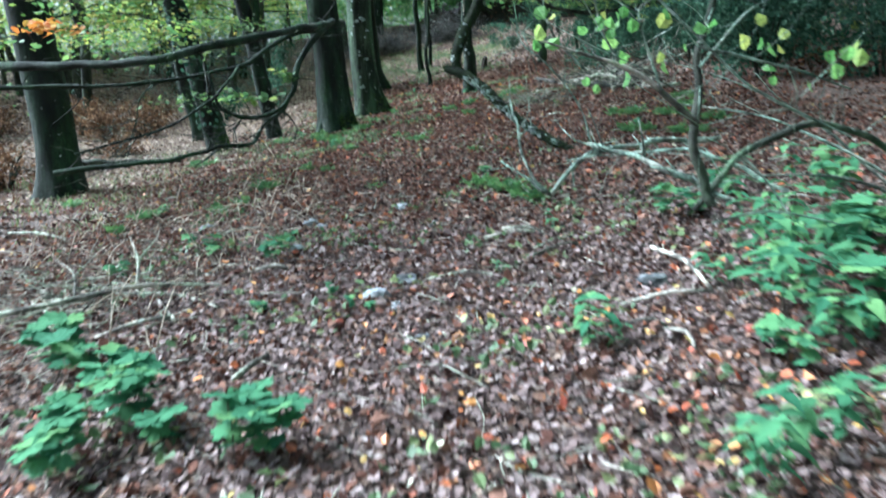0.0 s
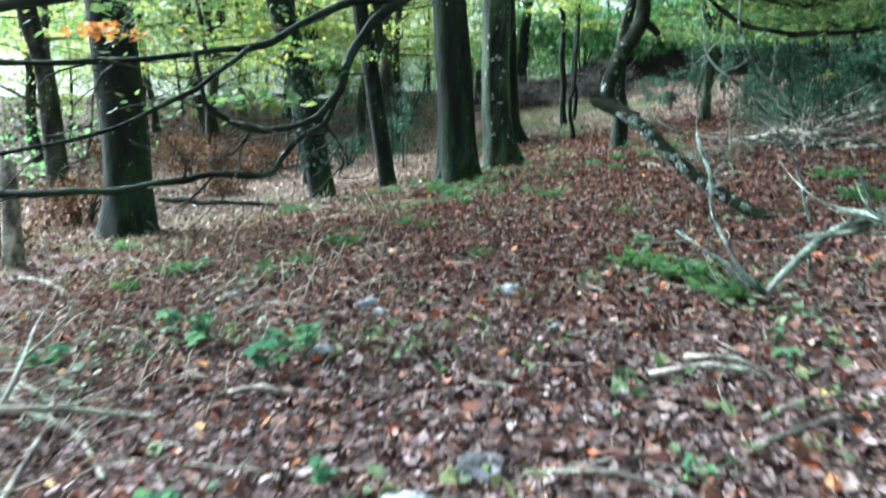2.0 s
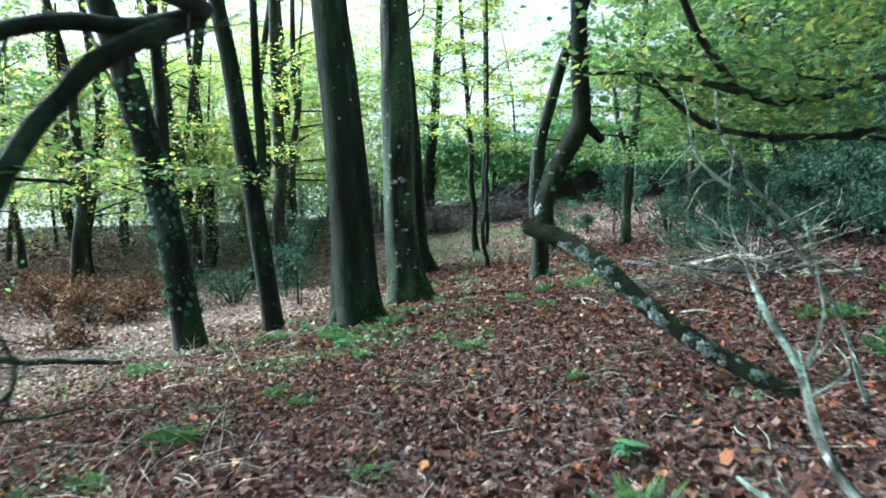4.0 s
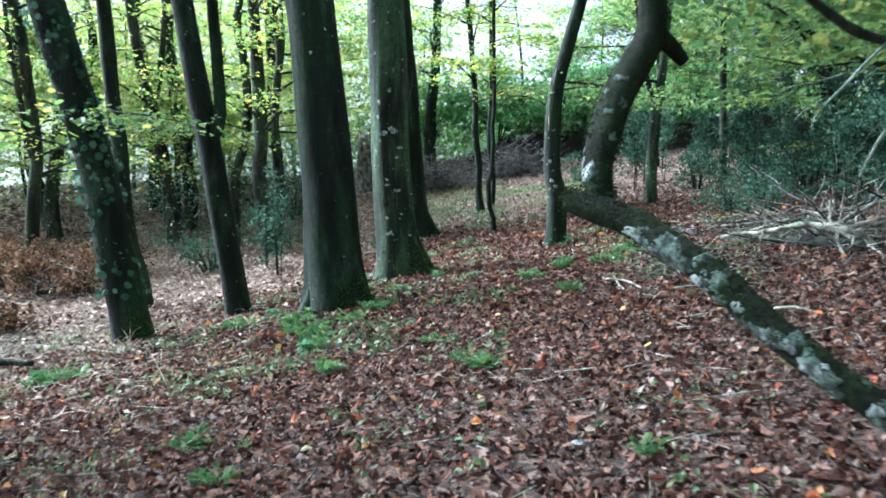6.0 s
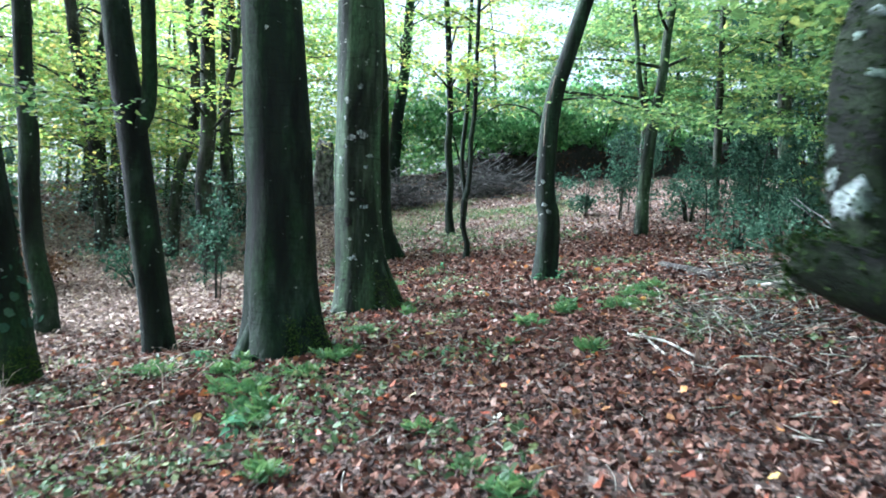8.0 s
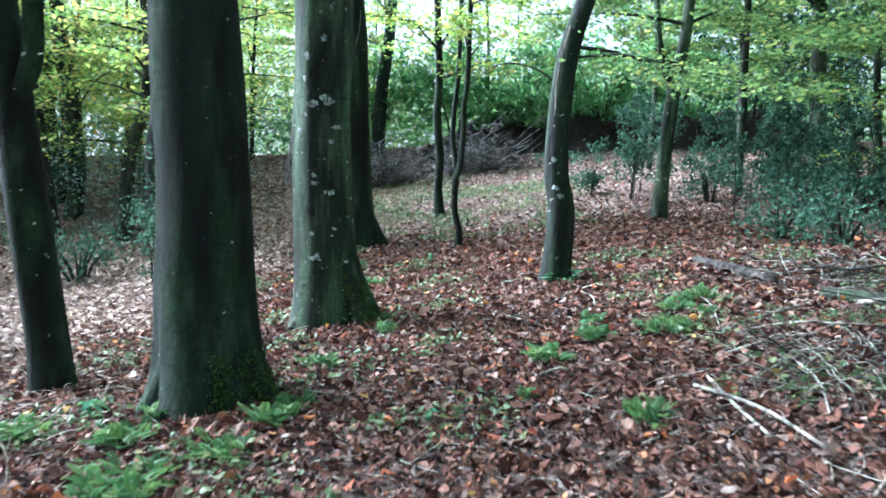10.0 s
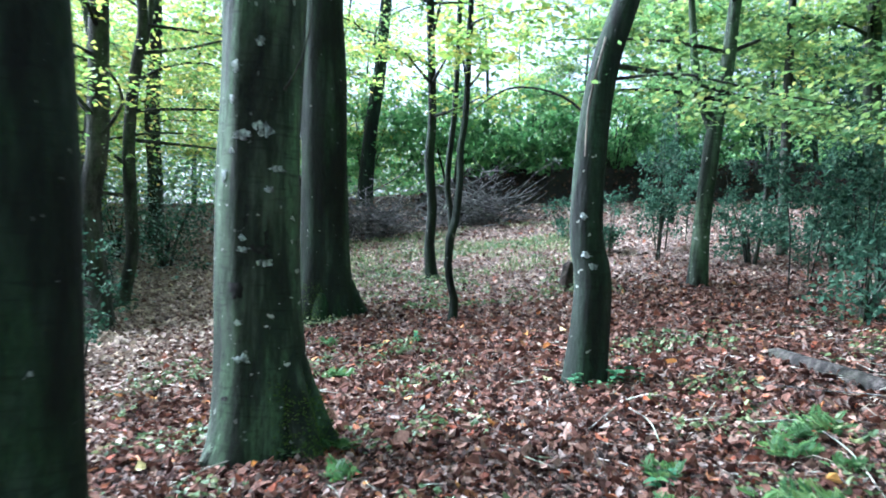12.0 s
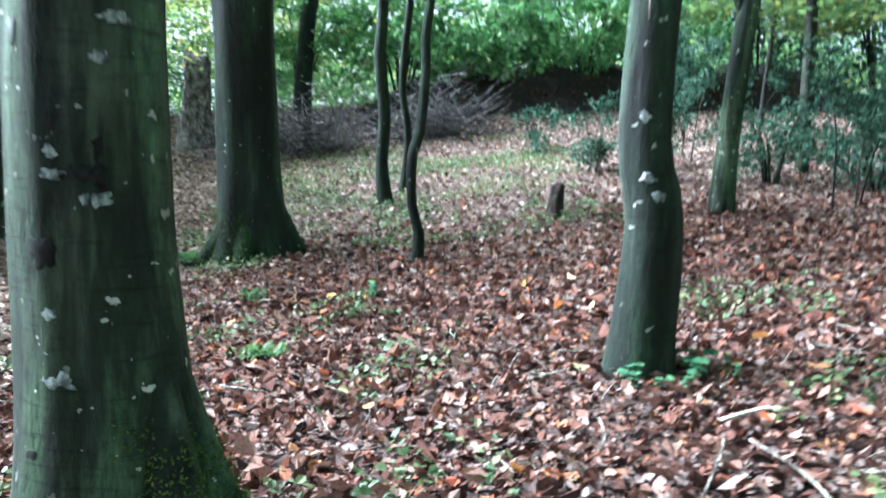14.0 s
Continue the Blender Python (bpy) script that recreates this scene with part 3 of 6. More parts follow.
t3 = tall_tree(-2.06, 15.35, [(0, 0, 0, 0.62), (-0.03, 0.03, 0.6, 0.60), (-0.05, 0.06, 1.35, 0.57), (-0.20, 0.12, 3.2, 0.54)], "stout smooth beech trunk with flared roots", BARK, 0.62, 0.32, 7, lobes=4, segs=40, flute=0.014)
t4 = tall_tree(-1.58, 17.65, [(0, 0, 0, 0.56), (-0.08, 0.03, 0.7, 0.54), (-0.13, 0.05, 1.4, 0.52), (-0.16, 0.1, 3.4, 0.50)], "green algae-stained beech trunk with white lichen patches", BARK_GREEN, 0.62, 0.32, 8, lobes=3, segs=44, flute=0.028)
t4b = tall_tree(-2.02, 23.3, [(0, 0, 0, 0.66), (-0.09, 0.04, 1.76, 0.60), (-0.2, 0.08, 3.87, 0.58)], "large grey-green beech trunk with fluted bark", BARK, 0.6, 0.35, 9, lobes=4, segs=36, flute=0.02)
t5 = tall_tree(0.58, 18.65, [(0, 0, 0, 0.32), (0.03, 0.0, 0.76, 0.28), (-0.03, 0.02, 1.14, 0.26), (0.0, 0.04, 1.93, 0.24), (0.08, 0.05, 2.45, 0.22), (0.2, 0.05, 2.85, 0.20), (0.42, 0.05, 3.6, 0.19)], "crooked leaning tree with dark green bark and a split stem", BARK_SPLIT, 0.3, 0.25, 10, leaf_mat=BEECH_GREEN)
tf_rows = [(0, 0, 0, 0.25), (0.02, 0, 0.7, 0.22), (0.1, 0.02, 1.6, 0.21), (0.15, 0.03, 2.0, 0.20), (0.28, 0.05, 2.75, 0.17), (0.34, 0.06, 3.4, 0.16)]
tf = tall_tree(2.73, 22.75, tf_rows, "slender green-grey leaning tree that forks among holly", BARK_GREEN, 0.3, 0.25, 11, crown=(2.4, 7, 15, 2.3), leaf_mat=BEECH_GREEN, leaves=260)
fork(tf, tf_rows, 3, 3.0, 3.2, 0.62, BARK_GREEN, 71)
tall_tree(6.3, 25.2, [(0, 0, 0, 0.33), (-0.08, 0, 1.2, 0.30), (-0.15, 0, 2.2, 0.28), (-0.2, 0, 4, 0.26)], "grey trunk standing in evergreen scrub", BARK_PALE, 0.3, 0.3, 12, crown=(2.8, 7.5, 15, 2.4), leaf_mat=BEECH_GREEN, leaves=260)
tall_tree(-0.66, 25.0, [(0, 0, 0, 0.20), (-0.05, 0.01, 0.5, 0.16), (-0.03, 0.02, 1.1, 0.145), (-0.10, 0.02, 1.8, 0.15), (-0.08, 0.03, 2.5, 0.13), (-0.16, 0.05, 4, 0.12)], "dark slim stem of a sapling group", BARK, 0.3, 0.2, 13, crown=(2.2, 7, 14, 1.8), leaves=130)
tall_tree(-0.42, 25.6, [(0, 0, 0, 0.12), (0.05, 0, 0.5, 0.105), (0.03, 0, 0.9, 0.105), (-0.04, 0, 1.3, 0.10), (-0.03, 0, 1.8, 0.095), (0.03, 0, 2.6, 0.09), (0.05, 0.0, 4.2, 0.08)], "dark thin stem of a sapling group", BARK, 0.2, 0.2, 14, crown=(2.6, 7, 10, 1.6), leaves=120)
tall_tree(-0.37, 22.1, [(0, 0, 0, 0.115), (0.01, 0, 0.25, 0.10), (-0.06, 0, 0.5, 0.09), (-0.07, 0, 0.95, 0.095), (-0.01, 0.01, 1.15, 0.10), (0.03, 0.02, 1.7, 0.085), (0.02, 0.03, 2.0, 0.085), (0.07, 0.04, 2.5, 0.075), (0.08, 0.05, 3.5, 0.07)], "thin kinked sapling stem", BARK, 0.2, 0.15, 15, crown=(2.4, 7, 11, 1.5), leaves=110)
tall_tree(-5.15, 23.6, [(0, 0, 0, 0.36), (-0.12, 0.03, 0.8, 0.33), (-0.22, 0.05, 1.7, 0.30), (-0.15, 0.08, 2.6, 0.30), (-0.2, 0.1, 4.1, 0.27)], "dark beech trunk with leafy low sprays", BARK_DARK, 0.4, 0.25, 16, crown=(2.1, 5.5, 9, 2.0), leaves=110)
tall_tree(-6.55, 29.7, wavy(0.36, -0.1, 17), "dark trunk far behind among yellowing leaves", BARK_DARK, 0.3, 0.25, 17, crown=(2.2, 8, 10, 2.4), leaves=130)
tall_tree(-2.5, 33.0, wavy(0.38, 0.12, 18), "grey trunk beyond the brush heap", BARK, 0.3, 0.3, 18, crown=(2.6, 8, 16, 2.5), leaf_mat=BEECH_GREEN, leaves=150)
random.seed(5)
for k, (x, y, d) in enumerate(((-11.9, 27.0, 0.46), (-9.8, 22.5, 0.33), (-10.5, 30.0, 0.44), (-9.2, 28.5, 0.26), (-8.4, 27.3, 0.47), (-5.4, 24.9, 0.26), (-9.6, 29.4, 0.38), (-12.6, 28.0, 0.44), (-6.5, 25.2, 0.32), (-12.4, 30.5, 0.36), (-9.4, 15.7, 0.48), (-8.2, 25.9, 0.40), (-14.5, 28.1, 0.3), (-16.0, 24.0, 0.4), (-13.0, 20.5, 0.35))):
    rows = wavy(d * 0.84, random.uniform(-0.35, 0.05), 30 + k, amount=1.5)
    top = tall_tree(x, y, rows, "dark crooked woodland trunk with yellow-green sprays", BARK_DARK, 0.35, 0.3, 30 + k, crown=(1.6, 6.2, 11, 2.1), segs=12, leaves=110)
    if k % 2:
        fork(top, rows, 2 + k % 3, 3.0 + 0.9 * k, 4.5, 0.6, BARK_DARK, 60 + k)

# young understory trees, copied
UNDER = []
for k in range(4):
    rng = np.random.default_rng(90 + k)
    top = thing("young_tree", 0, 0, -50, "young beech with layered yellow-green sprays", "tree", "understory trees")
    stem = [(0, 0, -0.2, 0.07), (rng.uniform(-0.2, 0.2), rng.uniform(-0.2, 0.2), 2.5, 0.05), (rng.uniform(-0.5, 0.5), rng.uniform(-0.4, 0.4), 5.0, 0.03), (rng.uniform(-0.6, 0.6), 0, 7.2, 0.008)]
    part("stem", limb_mesh("stem", stem, BARK_DARK, segs=7, step=0.3), top)
    br = [[(x, y, z, r * 0.55) for x, y, z, r in b] for b in boughs(rng, stem, 1.9 if k == 3 else 1.1, 6.6, 21, 2.0)]
    for b in br:
        part("branch", limb_mesh("branch", b, BARK_DARK, segs=4, step=0.6, rough=0.0), top)
    part("crown", mesh_of("crown", *crown_cloud(rng, br, 340 if k == 3 else 250, 0.115), BEECH_GREEN if k == 3 else BEECH, False), top)
    UNDER.append(top)
spots = [(-8.5, 30.5), (-6.8, 36), (-14, 35.5), (-15.5, 29), (-9.5, 34), (-6, 33), (-12.5, 33), (-15, 31), (-17, 27), (-20, 34), (-3.6, 34.5), (0.6, 35), (3.5, 35.5), (6.5, 34), (9, 33), (10.5, 29), (9.5, 25), (12, 22), (-8, 37), (-12, 38), (-3, 39), (2, 40), (6, 39), (11, 37), (-17, 38), (-24, 30), (9.6, 24.0), (9.3, 15.4), (15, 31), (4.7, 24.9), (6.9, 21.6), (3.9, 28.2), (6.0, 28.9), (5.4, 20.4), (6.4, 23.2), (7.8, 19.6), (8.6, 22.5), (9.4, 27.0), (7.4, 17.2)]
random.seed(8)
for k, (x, y) in enumerate(spots):
    s = random.uniform(0.85, 1.35)
    m = pose(x, y, ground_z(x, y), 0, 0, random.uniform(0, 360)) @ Matrix.Scale(s, 4)
    if k < 4:
        UNDER[k].matrix_basis = m
    else:
        copy_thing(UNDER[(3 if x > 1 and random.random() < 0.7 else k % 3)], Matrix.Identity(4)).matrix_basis = m


# ---------------------------------------------------------------- scrub


def bush(name, x, y, w, d, h, count, leaf, mat, label, seed, lift=0.0, stems=9, parent_group=""):
    """An evergreen bush: many stems and an uneven mass of clumped leaves."""
    rng = np.random.default_rng(seed)
    z = ground_z(x, y)
    top = thing(name, x, y, z, label, "bush", parent_group)
    lines, tips = [], []
    for i in range(stems):
        a = rng.uniform(0, 2 * np.pi)
        e = np.array([math.cos(a) * w * rng.uniform(0.2, 0.8), math.sin(a) * d * rng.uniform(0.2, 0.8), h * rng.uniform(0.5, 0.95)])
        lines.append([(*(e * 0.15 * [1, 1, 0]), -0.1, 0.03)[:2] + (-0.1, 0.03), (*(e * [0.45, 0.45, 0.5]), 0.02), (*e, 0.006)])
    for b in lines:
        part("stem", limb_mesh("stem", b, BARK_DARK, segs=5, step=0.3, rough=0.02), top)
    clumps = max(20, count // 45)
    u = rng.normal(0, 1, (clumps, 3))
    u /= np.linalg.norm(u, axis=1)[:, None]
    rr = rng.uniform(0.3, 1.0, (clumps, 1)) ** 0.6 * rng.choice([0.8, 1.0, 1.32], (clumps, 1), p=[0.3, 0.5, 0.2])
    cc = u * rr * np.array([w, d, (h - lift) / 2]) + np.array([0, 0, lift + (h - lift) / 2])
    cc[:, 2] = np.maximum(cc[:, 2], lift + 0.1)
    k = rng.integers(0, clumps, count)
    c = cc[k] + rng.normal(0, 1, (count, 3)) * np.array([0.22, 0.22, 0.16]) * max(0.6, h / 3)
    c[:, 2] = np.maximum(c[:, 2], 0.04)
    nor = rng.normal(0, 0.7, (count, 3)) + np.array([0, 0, 0.6])
    part("foliage", mesh_of("foliage", *leaf_cloud(c, nor, leaf * rng.uniform(0.6, 1.3, count), rng, 0.5, 0.3, False), mat, False), top)
    return top


for k, (x, y, w, d, h, c) in enumerate(((6.9, 20.3, 1.4, 1.2, 2.6, 6000), (6.5, 18.6, 1.3, 1.3, 2.8, 6500), (6.4, 16.2, 1.5, 1.5, 3.1, 7500), (7.0, 13.0, 1.6, 1.6, 3.2, 7000), (5.6, 14.4, 1.1, 1.2, 2.2, 5500))):
    bush("holly_bush", x, y, w, d, h, c, 0.11, HOLLY, "dense dark green holly bush", 200 + k, 0.1, 6, "holly thicket")
for k, (x, y, w, d, h, c) in enumerate(((4.0, 24.3, 0.75, 0.6, 0.95, 1100), (4.9, 23.6, 0.7, 0.5, 0.8, 800), (5.6, 22.4, 0.8, 0.6, 1.0, 900), (7.9, 23.0, 1.2, 1.0, 1.2, 1300), (-6.8, 28.3, 1.2, 0.8, 1.3, 1200), (-5.6, 27.5, 0.9, 0.7, 1.3, 1000), (3.5, 20.2, 0.5, 0.5, 0.55, 450), (3.9, 19.4, 0.5, 0.6, 0.6, 500), (4.3, 21.4, 0.6, 0.5, 0.7, 600), (-6.0, 22.3, 0.8, 0.6, 0.8, 800))):
    bush("holly_scrub", x, y, w, d, h, c, 0.085, HOLLY, "low straggling dark evergreen scrub", 220 + k, 0.0, 8, "evergreen scrub")


def holly_sapling(x, y, h, spread, stems, leaves, seed, leaf=0.075, bare=0.25):
    """A slender open holly: thin upright stems with short side twigs, the leaves held loosely along them."""
    rng = np.random.default_rng(seed)
    top = thing("holly_sapling", x, y, ground_z(x, y), "slender open holly sapling with loose glossy leaves", "sapling", "holly saplings")
    cs, twigs = [], []
    for i in range(stems):
        a, r = rng.uniform(0, 2 * np.pi), spread * math.sqrt(rng.uniform())
        bx, by = 0.35 * r * math.cos(a), 0.35 * r * math.sin(a)
        hh = h * rng.uniform(0.6, 1.05)
        rows = [(bx, by, -0.1, 0.012), (bx + 0.25 * r * math.cos(a) + rng.normal(0, 0.04), by + 0.25 * r * math.sin(a) + rng.normal(0, 0.04), hh * 0.4, 0.009), (r * math.cos(a) + rng.normal(0, 0.05), r * math.sin(a) + rng.normal(0, 0.05), hh * 0.75, 0.006), (r * math.cos(a) * 1.25, r * math.sin(a) * 1.25, hh, 0.003)]
        part("stem", limb_mesh("stem", rows, BARK_DARK, segs=5, step=0.25, rough=0.04, seed=seed + i), top)
        p = spline(rows, 0.12)
        for j in range(max(4, int(hh * 5))):
            k = int(rng.integers(int(len(p) * bare), len(p)))
            b, t = p[k, :3], rng.uniform(0, 2 * np.pi)
            ln = rng.uniform(0.15, 0.5) * (1.15 - 0.6 * k / len(p))
            e = b + np.array([math.cos(t) * ln, math.sin(t) * ln, rng.uniform(-0.08, 0.16)])
            twigs.append(quads_ok(*tube([(*b, 0.004), (*((b + e) / 2 + [0, 0, 0.02]), 0.003), (*e, 0.0012)], segs=4, step=0.2, rough=0.0)))
            f = rng.uniform(0.15, 1.1, (max(6, 3 * leaves // (stems * max(4, int(hh * 5)))), 1))
            cs.append(b + (e - b) * f + rng.normal(0, 0.06, (len(f), 3)))
    tagged(part("twig_spray", mesh_of("twig_spray", *joined(twigs), BARK_DARK), top), kind="stuff")
    c = np.vstack(cs)
    part("foliage", mesh_of("foliage", *leaf_cloud(c, rng.normal(0, 0.6, c.shape) + [0, 0, 0.7], leaf * rng.uniform(0.6, 1.3, len(c)), rng, 0.5, 0.3, False), HOLLY, False), top)


for k, (x, y, h, w, n, c) in enumerate(((2.75, 24.8, 2.6, 0.45, 5, 420), (3.1, 25.7, 2.2, 0.5, 4, 380), (3.6, 26.2, 1.7, 0.6, 5, 420), (2.1, 25.6, 1.2, 0.45, 4, 260), (1.7, 27.2, 0.8, 0.5, 4, 200), (3.9, 22.6, 2.0, 0.5, 5, 480), (4.4, 21.9, 2.4, 0.6, 6, 620), (5.0, 22.8, 2.3, 0.6, 6, 620), (5.5, 21.6, 2.6, 0.7, 7, 800), (5.9, 23.9, 2.4, 0.6, 6, 620), (4.9, 20.6, 1.9, 0.6, 6, 600), (5.6, 19.8, 2.5, 0.7, 7, 900), (5.3, 25.0, 2.2, 0.6, 5, 480), (4.5, 26.6, 1.8, 0.7, 5, 420), (6.6, 24.6, 2.3, 0.7, 6, 600), (5.5, 18.6, 2.3, 0.6, 7, 850), (5.5, 17.2, 2.4, 0.6, 7, 850), (4.9, 18.8, 1.4, 0.5, 5, 450), (-4.05, 20.1, 1.9, 0.4, 5, 190), (-4.7, 21.8, 1.6, 0.5, 5, 170), (-5.2, 24.2, 1.5, 0.6, 4, 150), (-9.0, 27.2, 1.6, 0.6, 5, 420))):
    holly_sapling(x, y, min(h, 1.35) if x > 4.6 and y > 22.5 else h, w, max(3, n - 2), c, 900 + k, bare=0.5 if x < 0 and y < 21 else 0.25)

# earth bank with overhanging laurel
bx = np.linspace(-4, 12, 120)
sect = [(-0.9, -0.1), (-0.25, 0.08), (0.0, 0.4), (0.15, 0.65), (0.6, 0.8), (2.0, 0.9), (3.5, 0.7), (5.5, -0.2)]
bv = []
for x in bx:
    k = 1 if 0.4 < x < 9 else max(-0.1, 1 - min(abs(x - 0.4), abs(x - 9)) / 1.6)
    for dy, dz in sect:
        y = 31.6 + 0.5 * noise.noise((x * 0.5, 0, 0)) + dy
        bv.append((x, y + 0.22 * noise.noise((x * 1.9, dz * 4, 5)), ground_z(x, min(y, 34)) + dz * k * (0.9 + 0.4 * noise.noise((x * 1.5, dy, 2)))))
ns = len(sect)
bf = [(i * ns + j, (i + 1) * ns + j, (i + 1) * ns + j + 1, i * ns + j + 1) for i in range(len(bx) - 1) for j in range(ns - 1)]
tagged(new("bank", mesh_of("bank", np.array(bv), np.array(bf), SHADED_EARTH)), "bare earth bank, darkened for the shade under bushes", "bank", kind="structure")
rng = np.random.default_rng(64)
face = rng.integers(0, len(bf), 5200)
share = rng.uniform(0, 1, (len(face), 2))
corner = np.array(bv)[np.array(bf)[face]]
spot = (corner[:, 0] * (1 - share[:, :1]) + corner[:, 1] * share[:, :1]) * (1 - share[:, 1:]) + (corner[:, 3] * (1 - share[:, :1]) + corner[:, 2] * share[:, :1]) * share[:, 1:]
spot[:, 1] -= 0.02
spot[:, 2] += 0.01
tagged(new("bank_litter", mesh_of("bank_litter", *leaf_cloud(spot, rng.normal(0, 0.5, spot.shape) + [0, -0.5, 0.7], 0.085 * rng.uniform(0.5, 1.3, len(spot)), rng, 0.6, 0.4, False), SHADED_BANKLEAF, False)), "leaves caught on the earth bank, darkened for its shade", "fallen leaves", kind="stuff")
for k, (x, y, w, h, c) in enumerate(((-0.3, 32.7, 1.5, 2.4, 3000), (1.6, 32.1, 1.6, 2.3, 3600), (3.6, 32.2, 1.6, 2.4, 3600), (5.6, 32.5, 1.6, 2.4, 3000), (7.8, 32.8, 1.7, 3.8, 3600), (-2.6, 34.0, 1.5, 2.4, 2200), (10.2, 32.2, 1.7, 4.0, 3600))):
    b = bush("laurel_bush", x, y, w, 1.3, h, c, 0.17, LAUREL if x < 7 else HOLLY, "broad glossy green laurel bush overhanging the bank" if x < 7 else "dark glossy evergreen bush on the bank", 260 + k, 0.0, 8, "laurels on the bank")
    b.location.z += 0.55

# ---------------------------------------------------------------- dead wood


def log(name, pts, mat, label, seed=1, category="log", segs=12, rough=0.08):
    """A lying or leaning piece of wood along world points (x, y, z, radius)."""
    o = np.array(pts[0][:3])
    top = thing(name, *o, label, category)
    part("wood", limb_mesh("wood", [(x - o[0], y - o[1], z - o[2], r) for x, y, z, r in pts], mat, segs=segs, step=0.08, rough=rough, seed=seed), top)
    return top


def side_branch(parent, pts, mat, name="branch", seed=1, segs=8, label=""):
    o = parent.matrix_basis.translation
    return part(name, limb_mesh(name, [(x - o[0], y - o[1], z - o[2], r) for x, y, z, r in pts], mat, segs=segs, step=0.06, rough=0.06, seed=seed), parent, label)


leaner = log("leaning_broken_tree", [(1.70, 8.45, 0.22, 0.046), (1.45, 8.65, 0.36, 0.048), (1.2, 8.85, 0.49, 0.048), (0.96, 9.03, 0.64, 0.048), (0.71, 9.23, 0.835, 0.048), (0.49, 9.45, 1.065, 0.051), (0.29, 9.70, 1.23, 0.056), (0.16, 9.80, 1.29, 0.058), (0.05, 9.87, 1.33, 0.044), (0.03, 9.88, 1.335, 0.034)], MOSSY, "mossy broken tree leaning over, crusted with pale lichen", 3, "tree", 16, 0.1)
leaner_limb = side_branch(leaner, [(0.19, 9.81, 1.275, 0.046), (0.165, 9.85, 1.35, 0.055), (0.16, 9.90, 1.47, 0.062), (0.21, 10.0, 1.62, 0.068), (0.29, 10.13, 1.80, 0.072), (0.40, 10.25, 1.97, 0.072), (0.46, 10.32, 2.12, 0.068), (0.46, 10.38, 2.5, 0.064), (0.47, 10.45, 3.2, 0.05), (0.5, 10.5, 4.2, 0.024)], MOSSY, "limb", 4, 16)
side_branch(leaner, [(0.45, 10.28, 2.08, 0.046), (0.52, 10.32, 2.03, 0.040), (0.59, 10.37, 1.97, 0.033), (0.61, 10.38, 1.95, 0.026)], MOSSY, "stub", 5)

for k, (rows, mat) in enumerate((([(2.10, 18.98, 0.93, 0.03), (2.12, 18.85, 0.94, 0.055), (2.17, 18.5, 0.92, 0.068), (2.24, 18.1, 0.90, 0.075), (2.31, 17.75, 0.88, 0.075), (2.36, 17.55, 0.87, 0.06), (2.38, 17.48, 0.87, 0.03)], DARKLOG), ([(2.45, 16.7, 0.86, 0.05), (2.6, 16.2, 0.88, 0.06), (2.95, 15.2, 0.86, 0.07), (3.3, 14.4, 0.86, 0.06)], BARK_DARK))):
    log("fallen_log", rows, mat, "weathered fallen log among brushwood", 20 + k)


def knobbly(rows, seed, bend=0.22):
    """Puts small bends and swellings along the rows (x, y, z, radius) of a limb."""
    rng = np.random.default_rng(500 + seed)
    p = spline(rows, 0.07)
    keep = p[::2] if len(p) > 8 else p
    out = [tuple(p[0])]
    for x, y, z, r in keep[1:-1]:
        d = rng.normal(0, bend, 3) * r
        out.append((x + d[0], y + d[1], z + d[2], r * rng.uniform(0.86, 1.22)))
    return out + [tuple(p[-1])]


def dead_branch(x, y, z, rows, mat, label, seed, twigs=14, twig_len=0.5, radius=0.018, group=""):
    """A fallen dead branch with forking twigs; rows are the main lines as world points."""
    rng = np.random.default_rng(seed)
    top = thing("dead_branch", x, y, z, label, "branch", group)
    for line in rows:
        loc = [(a - x, b - y, c - z, r) for a, b, c, r in line]
        loc = knobbly(loc, seed, 0.55)
        part("branch", limb_mesh("branch", loc, mat, segs=7, step=0.06, rough=0.08, seed=seed), top)
        p = spline(loc, 0.08)
        for i in range(twigs):
            k = rng.integers(2, len(p))
            b = p[k, :3]
            d = p[k, :3] - p[k - 2, :3]
            d = d / (np.linalg.norm(d) + 1e-6) * 0.7 + rng.normal(0, 0.55, 3) + np.array([0, 0, 0.1])
            ln = twig_len * rng.uniform(0.4, 1.2)
            r = max(0.0025, p[k, 3] * 0.45)
            bend = rng.normal(0, 0.12, 3) * ln
            part("twig", limb_mesh("twig", [(*b, r), (*(b + d * ln * 0.5 + bend), r * 0.7), (*(b + d * ln), r * 0.3)], mat, segs=4, step=0.1, rough=0.02), top)
    return top


dead_branch(0.80, 6.22, 0.36, [
    [(0.80, 6.22, 0.36, 0.017), (0.66, 6.25, 0.52, 0.013), (0.60, 6.5, 0.70, 0.012), (0.58, 6.7, 0.92, 0.011), (0.55, 6.9, 1.10, 0.006)],
    [(0.80, 6.22, 0.36, 0.018), (0.98, 6.2, 0.56, 0.019), (1.2, 6.3, 0.68, 0.021), (1.6, 6.4, 0.72, 0.022), (2.2, 6.5, 0.72, 0.022)],
    [(0.76, 6.22, 0.38, 0.012), (0.60, 6.4, 0.50, 0.009), (0.45, 6.7, 0.58, 0.006)]], DEADWOOD_GREEN, "forked dead branch crusted with pale green lichen", 41, 8, 0.4)
